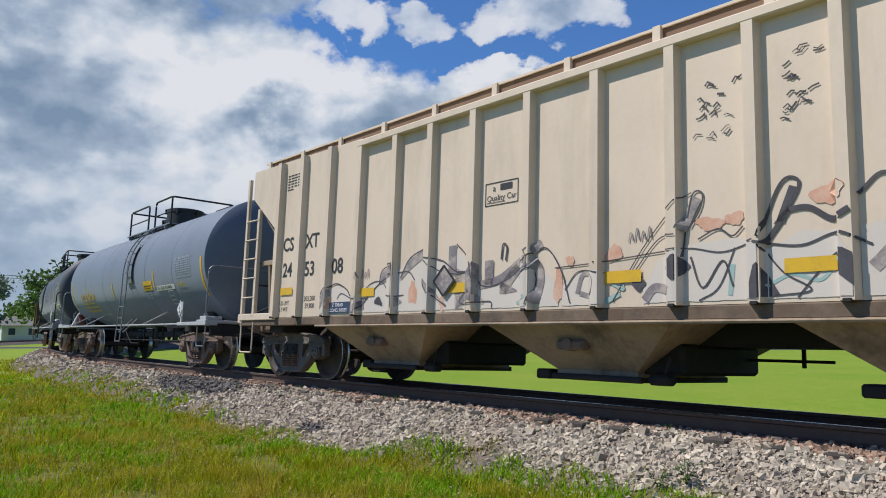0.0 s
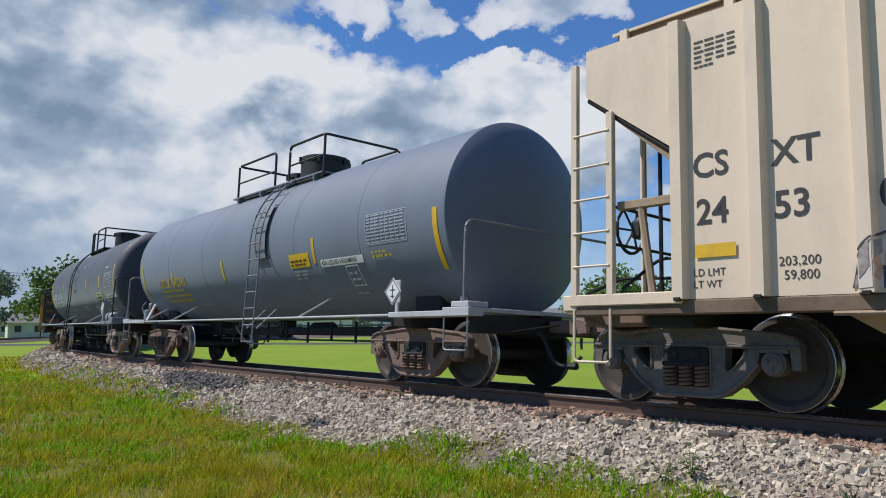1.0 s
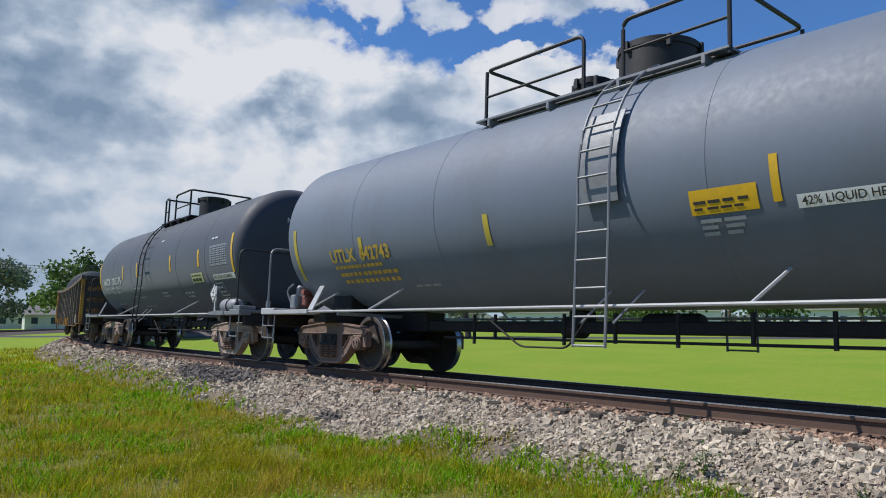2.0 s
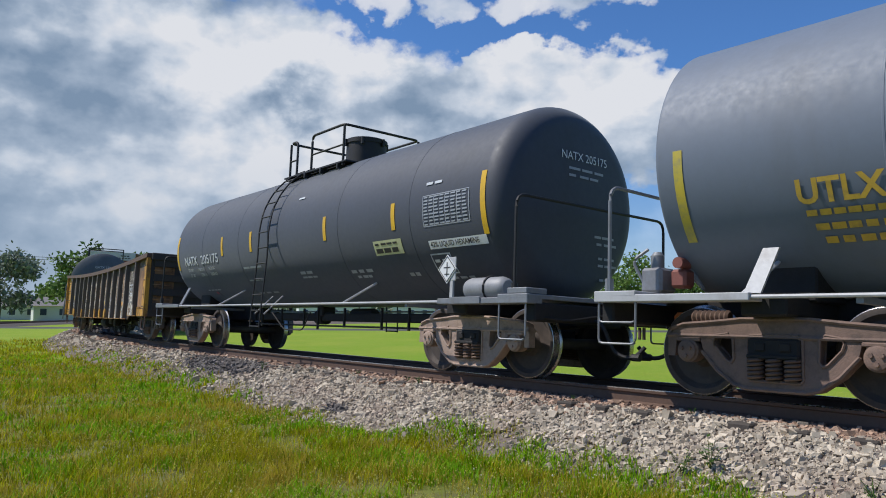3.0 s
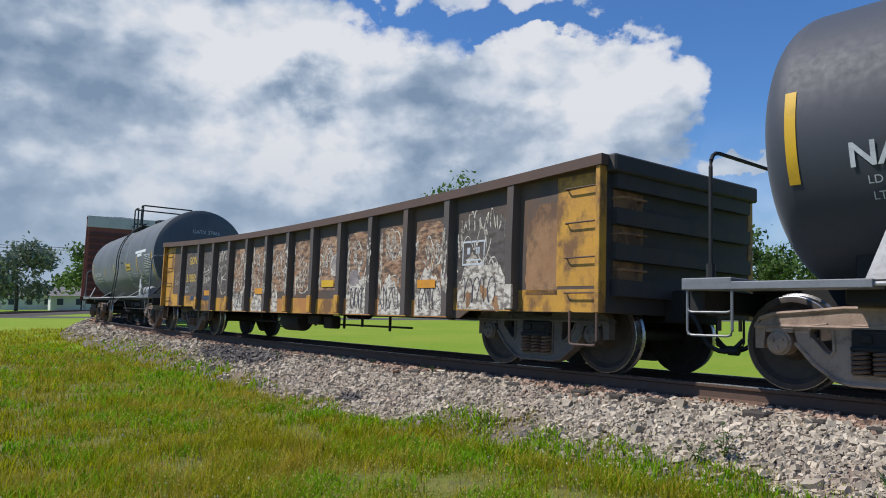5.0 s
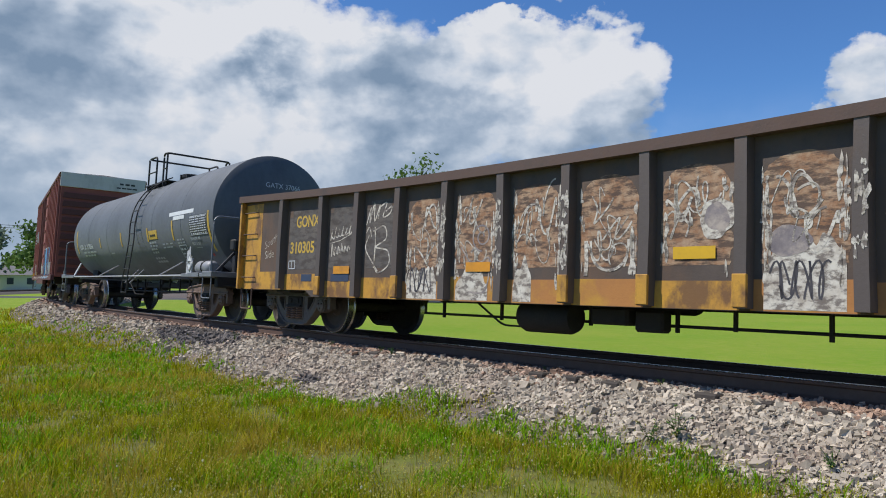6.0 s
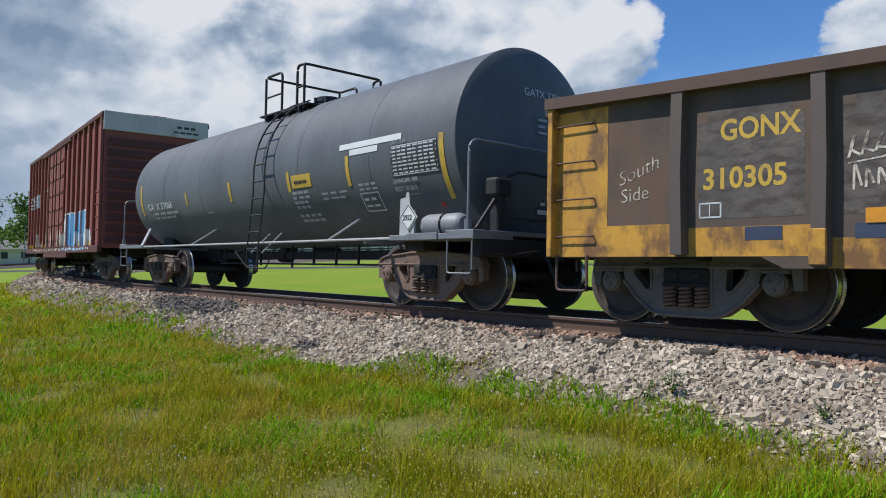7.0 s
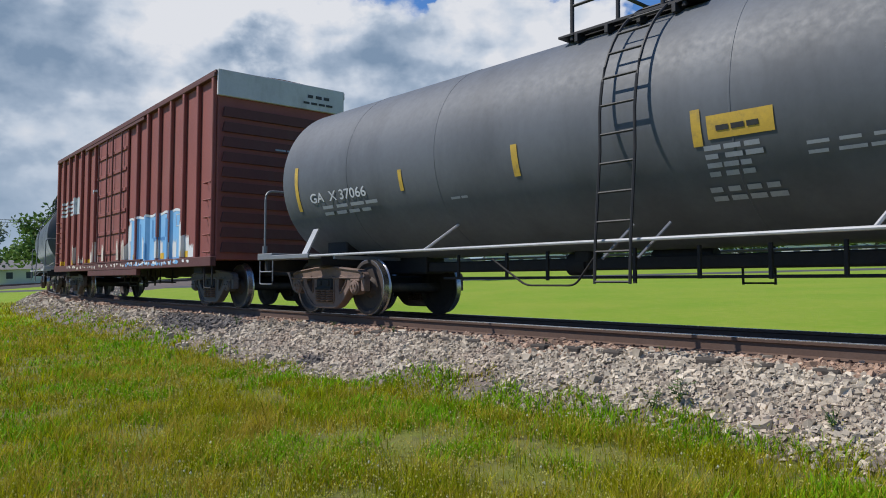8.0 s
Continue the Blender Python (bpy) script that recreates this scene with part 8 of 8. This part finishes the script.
# ---------------------------------------------------------------- trees, houses and wires far off
def tree(x, y, height, crown, mat, seed, label, category="tree", trunk_part=0.28, leaf=0.32, count=2600, sparse=0.0):
    rnd = random.Random(seed)
    root = tagged(new("tree"), label, category, "trees round the field")
    root.matrix_basis = pose(x, y, -0.75)
    bm = bmesh.new()
    r0 = height * 0.022
    top = Vector((rnd.uniform(-0.04, 0.04) * height, rnd.uniform(-0.04, 0.04) * height, height * 0.72))
    n = 6
    rings = []
    for i in range(n + 1):
        t = i / n
        c = top * t + Vector((0.012 * height * math.sin(5 * t + seed), 0, 0))
        r = r0 * (1.15 - 0.9 * t)
        rings.append([bm.verts.new(c + Vector((math.cos(k * 0.7854) * r, math.sin(k * 0.7854) * r, 0))) for k in range(8)])
    for p, q in zip(rings, rings[1:]):
        for k in range(8):
            bm.faces.new((p[k], p[(k + 1) % 8], q[(k + 1) % 8], q[k]))
    tips = []
    for k in range(16):
        t = rnd.uniform(trunk_part, 0.98)
        a = k * 2.4 + rnd.uniform(-0.4, 0.4)
        start = top * t
        reach = crown / 2 * math.sqrt(max(0.05, 1 - abs((t - 0.55) / 0.55) ** 2)) * rnd.uniform(0.65, 1.05)
        end = start + Vector((math.cos(a) * reach, math.sin(a) * reach, height * rnd.uniform(0.05, 0.26)))
        mid = (start + end) / 2 + Vector((0, 0, height * 0.03))
        tube(bm, [start, mid, end], r0 * 0.25, 5)
        tips += [end, mid, start.lerp(end, 0.8)]
        for j in range(2):
            e2 = end + Vector((rnd.uniform(-1, 1), rnd.uniform(-1, 1), rnd.uniform(0.1, 0.9))) * crown * 0.13
            tube(bm, [mid.lerp(end, 0.6), e2], r0 * 0.10, 4)
            tips.append(e2)
    tips.append(top)
    part("trunk", bm, M["bark"], root)
    r = np.random.default_rng(seed)
    tips = np.array([list(t) for t in tips])
    if sparse:
        tips = tips[r.random(len(tips)) > sparse]
    idx = r.integers(0, len(tips), count)
    c = tips[idx] + r.normal(0, 1, (count, 3)) * crown * np.array([0.075, 0.075, 0.06])
    d1 = r.normal(0, 1, (count, 3))
    d1 /= np.linalg.norm(d1, axis=1)[:, None]
    d2 = np.cross(d1, r.normal(0, 1, (count, 3)))
    d2 /= np.linalg.norm(d2, axis=1)[:, None]
    sz = leaf * r.uniform(0.5, 1.3, count)[:, None]
    v = np.stack([c - d1 * sz, c + d2 * sz * 0.55, c + d1 * sz, c - d2 * sz * 0.55], 1).reshape(-1, 3)
    me = mesh_from("crown", v, (np.arange(count)[:, None] * 4 + np.arange(4)[None]), np.zeros((0, 3), int), M[mat])
    part("crown", me, None, root)


def bearing(az, dist):
    return -math.sin(radians(az)) * dist, math.cos(radians(az)) * dist


for az, dist, hgt, crown, mat, lab, tp, count, sparse in (
        (32.6, 140, 12.5, 12.5, "leaf_hazed", "round green oak standing on open grass, haze in its leaf colour", 0.16, 3600, 0),
        (40.0, 150, 12, 12, "leaf_oak", "broad green tree beyond the field", 0.2, 2400, 0),
        (27.6, 118, 11.5, 9, "leaf_light", "thin half-bare green tree beside the line", 0.3, 1500, 0.45),
        (26.2, 122, 11.5, 9, "leaf_oak", "leafy green tree beside the line", 0.2, 2600, 0),
        (24.6, 130, 11, 9, "leaf_light", "leafy green tree beside the line", 0.2, 2600, 0),
        (29.3, 160, 7.5, 8, "leaf_light", "low green tree behind the houses", 0.1, 1500, 0.2),
        (36.5, 190, 8, 9, "leaf_light", "low green tree behind the houses", 0.1, 1500, 0.2),
        (1.9, 62, 12.6, 6.5, "leaf_light", "fresh green tree beyond the field", 0.3, 2600, 0),
        (-0.9, 66, 11.6, 6, "leaf_light", "fresh green tree beyond the field", 0.3, 2200, 0),
        (-12.5, 105, 9.0, 10, "leaf_light", "broad green tree beyond the field", 0.2, 2400, 0),
        (-15.5, 115, 8.0, 10, "leaf_oak", "broad green tree beyond the field", 0.2, 2400, 0),
        (-20.2, 95, 9.8, 9, "leaf_oak", "tall green tree beyond the field", 0.2, 2600, 0),
        (-22.5, 100, 8.0, 9, "leaf_light", "leafy green tree beyond the field", 0.2, 2400, 0),
        (-28.5, 120, 12.5, 11, "leaf_hazed", "tall green tree beyond the field, haze in its leaf colour", 0.2, 2600, 0),
        (-31.0, 118, 9.5, 10, "leaf_light", "leafy green tree beyond the field", 0.2, 2400, 0),
        (-35.0, 125, 11, 11, "leaf_oak", "leafy green tree beyond the field", 0.2, 2400, 0)):
    tx, ty = bearing(az, dist)
    tree(tx, ty, hgt, crown, mat, int(az * 10) % 97 + 3, lab, "tree", tp, 0.0032 * dist, count, sparse)


def far_woods():
    """A low belt of woods along the horizon, its haze painted into the leaves."""
    r = np.random.default_rng(9)
    n = 26000
    az = np.radians(r.uniform(-50, 60, n))
    d = r.uniform(230, 300, n)
    hump = 5.5 + 2.2 * np.sin(az * 23) + 1.6 * np.sin(az * 61 + 1) + 1.0 * np.sin(az * 140)
    z = -0.7 + np.abs(r.random(n)) ** 0.8 * hump
    c = np.stack([-np.sin(az) * d, np.cos(az) * d, z], -1)
    d1 = r.normal(0, 1, (n, 3))
    d1 /= np.linalg.norm(d1, axis=1)[:, None]
    d2 = np.cross(d1, r.normal(0, 1, (n, 3)))
    d2 /= np.linalg.norm(d2, axis=1)[:, None]
    sz = r.uniform(0.7, 1.6, n)[:, None]
    v = np.stack([c - d1 * sz, c + d2 * sz * 0.7, c + d1 * sz, c - d2 * sz * 0.7], 1).reshape(-1, 3)
    me = mesh_from("far_woods", v, (np.arange(n)[:, None] * 4 + np.arange(4)[None]), np.zeros((0, 3), int), M["leaf_hazed"])
    tagged(new("far_woods", me), "low green belt of woods on the horizon, haze put into its colour", "woods", kind="stuff")


far_woods()


def house(az, dist, width, depth, height, seed, turn=0):
    x, y = bearing(az, dist)
    root = tagged(new("house"), "low white house with a grey pitched roof among trees", "house", "houses beyond the field")
    root.matrix_basis = pose(x, y, -0.75, 0, 0, az + turn)
    bm = bmesh.new()
    box(bm, -width / 2, width / 2, -depth / 2, depth / 2, 0, height)
    part("wall", bm, M["house_white"], root)
    bm = bmesh.new()
    o = 0.4
    cross_prism(bm, [(-depth / 2 - o, height), (depth / 2 + o, height), (0, height + depth * 0.24)], -width / 2 - o, width / 2 + o)
    part("roof", bm, M["house_roof"], root)
    for k in range(int(width // 3)):
        bm = bmesh.new()
        cx = -width / 2 + 1.5 + k * 3.0
        box(bm, cx - 0.5, cx + 0.5, -depth / 2 - 0.04, -depth / 2 + 0.05, 1.0, 2.1)
        part("window", bm, M["navy"], root)


for az, dist, wd, dp, hh, tn in ((28.9, 150, 9, 7, 2.6, 5), (31.0, 165, 13, 7, 2.6, -4), (34.6, 170, 12, 8, 2.7, 3), (24.0, 160, 12, 8, 3, 0), (10, 170, 16, 9, 3, 6), (3, 175, 14, 9, 3, -5), (-7, 165, 18, 9, 3, 4), (-17, 160, 14, 9, 3.2, 0), (-26.5, 150, 22, 10, 3.2, -3), (-33, 150, 16, 9, 3, 4)):
    house(az, dist, wd, dp, hh, 1, tn)


def strip(name, a, b, width, z, mat, label, category, kind="structure", thick=0.05):
    bm = bmesh.new()
    a, b = Vector((*a, 0)), Vector((*b, 0))
    d = (b - a).normalized()
    n = Vector((-d.y, d.x, 0)) * width / 2
    lo = [bm.verts.new(p + Vector((0, 0, z - thick))) for p in (a - n * 1.25, b - n * 1.25, b + n * 1.25, a + n * 1.25)]
    hi = [bm.verts.new(p + Vector((0, 0, z))) for p in (a - n, b - n, b + n, a + n)]
    bm.faces.new(hi)
    for i in range(4):
        j = (i + 1) % 4
        bm.faces.new((lo[i], lo[j], hi[j], hi[i]))
    tagged(part(name, bm, M[mat]), label, category, kind=kind)


strip("road", (-90, 78), (120, 46), 4.5, -0.655, "asphalt", "narrow dark asphalt lane across the field", "road")
# a second track that joins from the side
strip("siding_bed", (-44.5, 50.5), (-52.5, 98.5), 3.4, -0.42, "ballast_bed", "stone bed of a second track", "ballast", thick=0.3)
siding = tagged(new("siding_track"), "rusty second railway track beside the houses", "railway track", kind="structure")
for k in (-0.75, 0.75):
    bm = bmesh.new()
    d = Vector((-8.0, 48.0, 0)).normalized()
    n = Vector((-d.y, d.x, 0))
    a, b = Vector((-44.5, 50.5, -0.42)) + n * k, Vector((-52.5, 98.5, -0.42)) + n * k
    v = [bm.verts.new(p + n * e + Vector((0, 0, z))) for p in (a, b) for e, z in ((-0.05, 0), (0.05, 0), (0.05, 0.17), (-0.05, 0.17))]
    for i in range(4):
        j = (i + 1) % 4
        bm.faces.new((v[i], v[j], v[j + 4], v[i + 4]))
    bm.faces.new(v[:4])
    bm.faces.new(v[4:])
    part("rail", bm, M["rail_steel"], siding)


def utility_pole(x, y, height):
    root = tagged(new("utility_pole"), "weathered wooden utility pole with a crossarm", "utility pole", "poles along the lane")
    root.matrix_basis = pose(x, y, -0.8, 0, 0, 10)
    bm = bmesh.new()
    lathe(bm, [(0, 0.16), (height, 0.10), (height, 0)], 10, "z")
    part("post", bm, M["pole_wood"], root)
    bm = bmesh.new()
    box(bm, -0.06, 0.06, -1.1, 1.1, height - 0.7, height - 0.58)
    part("crossarm", bm, M["pole_wood"], root)


p0, p1 = bearing(56, 105), bearing(8, 125)
for q in (p0, p1):
    utility_pole(*q, 10.3)
for k, dz in ((-1.0, 0.0), (1.0, -0.25)):
    bm = bmesh.new()
    tube(bm, [(p0[0] + (p1[0] - p0[0]) * t + k * 0.3, p0[1] + (p1[1] - p0[1]) * t + k, 8.95 + dz - 1.3 * math.sin(math.pi * t)) for t in np.linspace(0, 1, 24)], 0.028, 4)
    tagged(part("overhead_wire", bm, M["black_steel"]), "thin black overhead wire between poles", "wire", "overhead wires")


# ---------------------------------------------------------------- what moves
V0, ACC = 7.8418, -0.01639


def gone(t):
    return V0 * t + ACC * t * t / 2


def motions():
    for car, sf, sr, half, bogies, wheels in TRAIN:
        car_rows, bogie_rows = [], [[], []]
        for i in range(33):
            t = i * 0.25
            a, b = along(sf - gone(t)), along(sr - gone(t))
            yaw = math.atan2(a[1] - b[1], a[0] - b[0])
            car_rows.append((t, pose((a[0] + b[0]) / 2, (a[1] + b[1]) / 2, -0.755 * CANT, -math.degrees(CANT), 0, math.degrees(yaw))))
            for k, q in enumerate((a, b)):
                turn = (q[2] + math.pi - yaw + math.pi) % (2 * math.pi) - math.pi
                bogie_rows[k].append((t, pose(bogies[k][1], 0, 0, 0, 0, math.degrees(turn))))
        walk(car, car_rows)
        for (b, x), rows in zip(bogies, bogie_rows):
            walk(b, rows)
        for n, (ws, x) in enumerate(wheels):
            rows = []
            for i in range(121):
                t = min(8.0, i * 2 / 30)
                rows.append((t, pose(x, 0, WR, 0, math.degrees(gone(t) / WR) + 77 * n, 0)))
            walk(ws, rows)


motions()
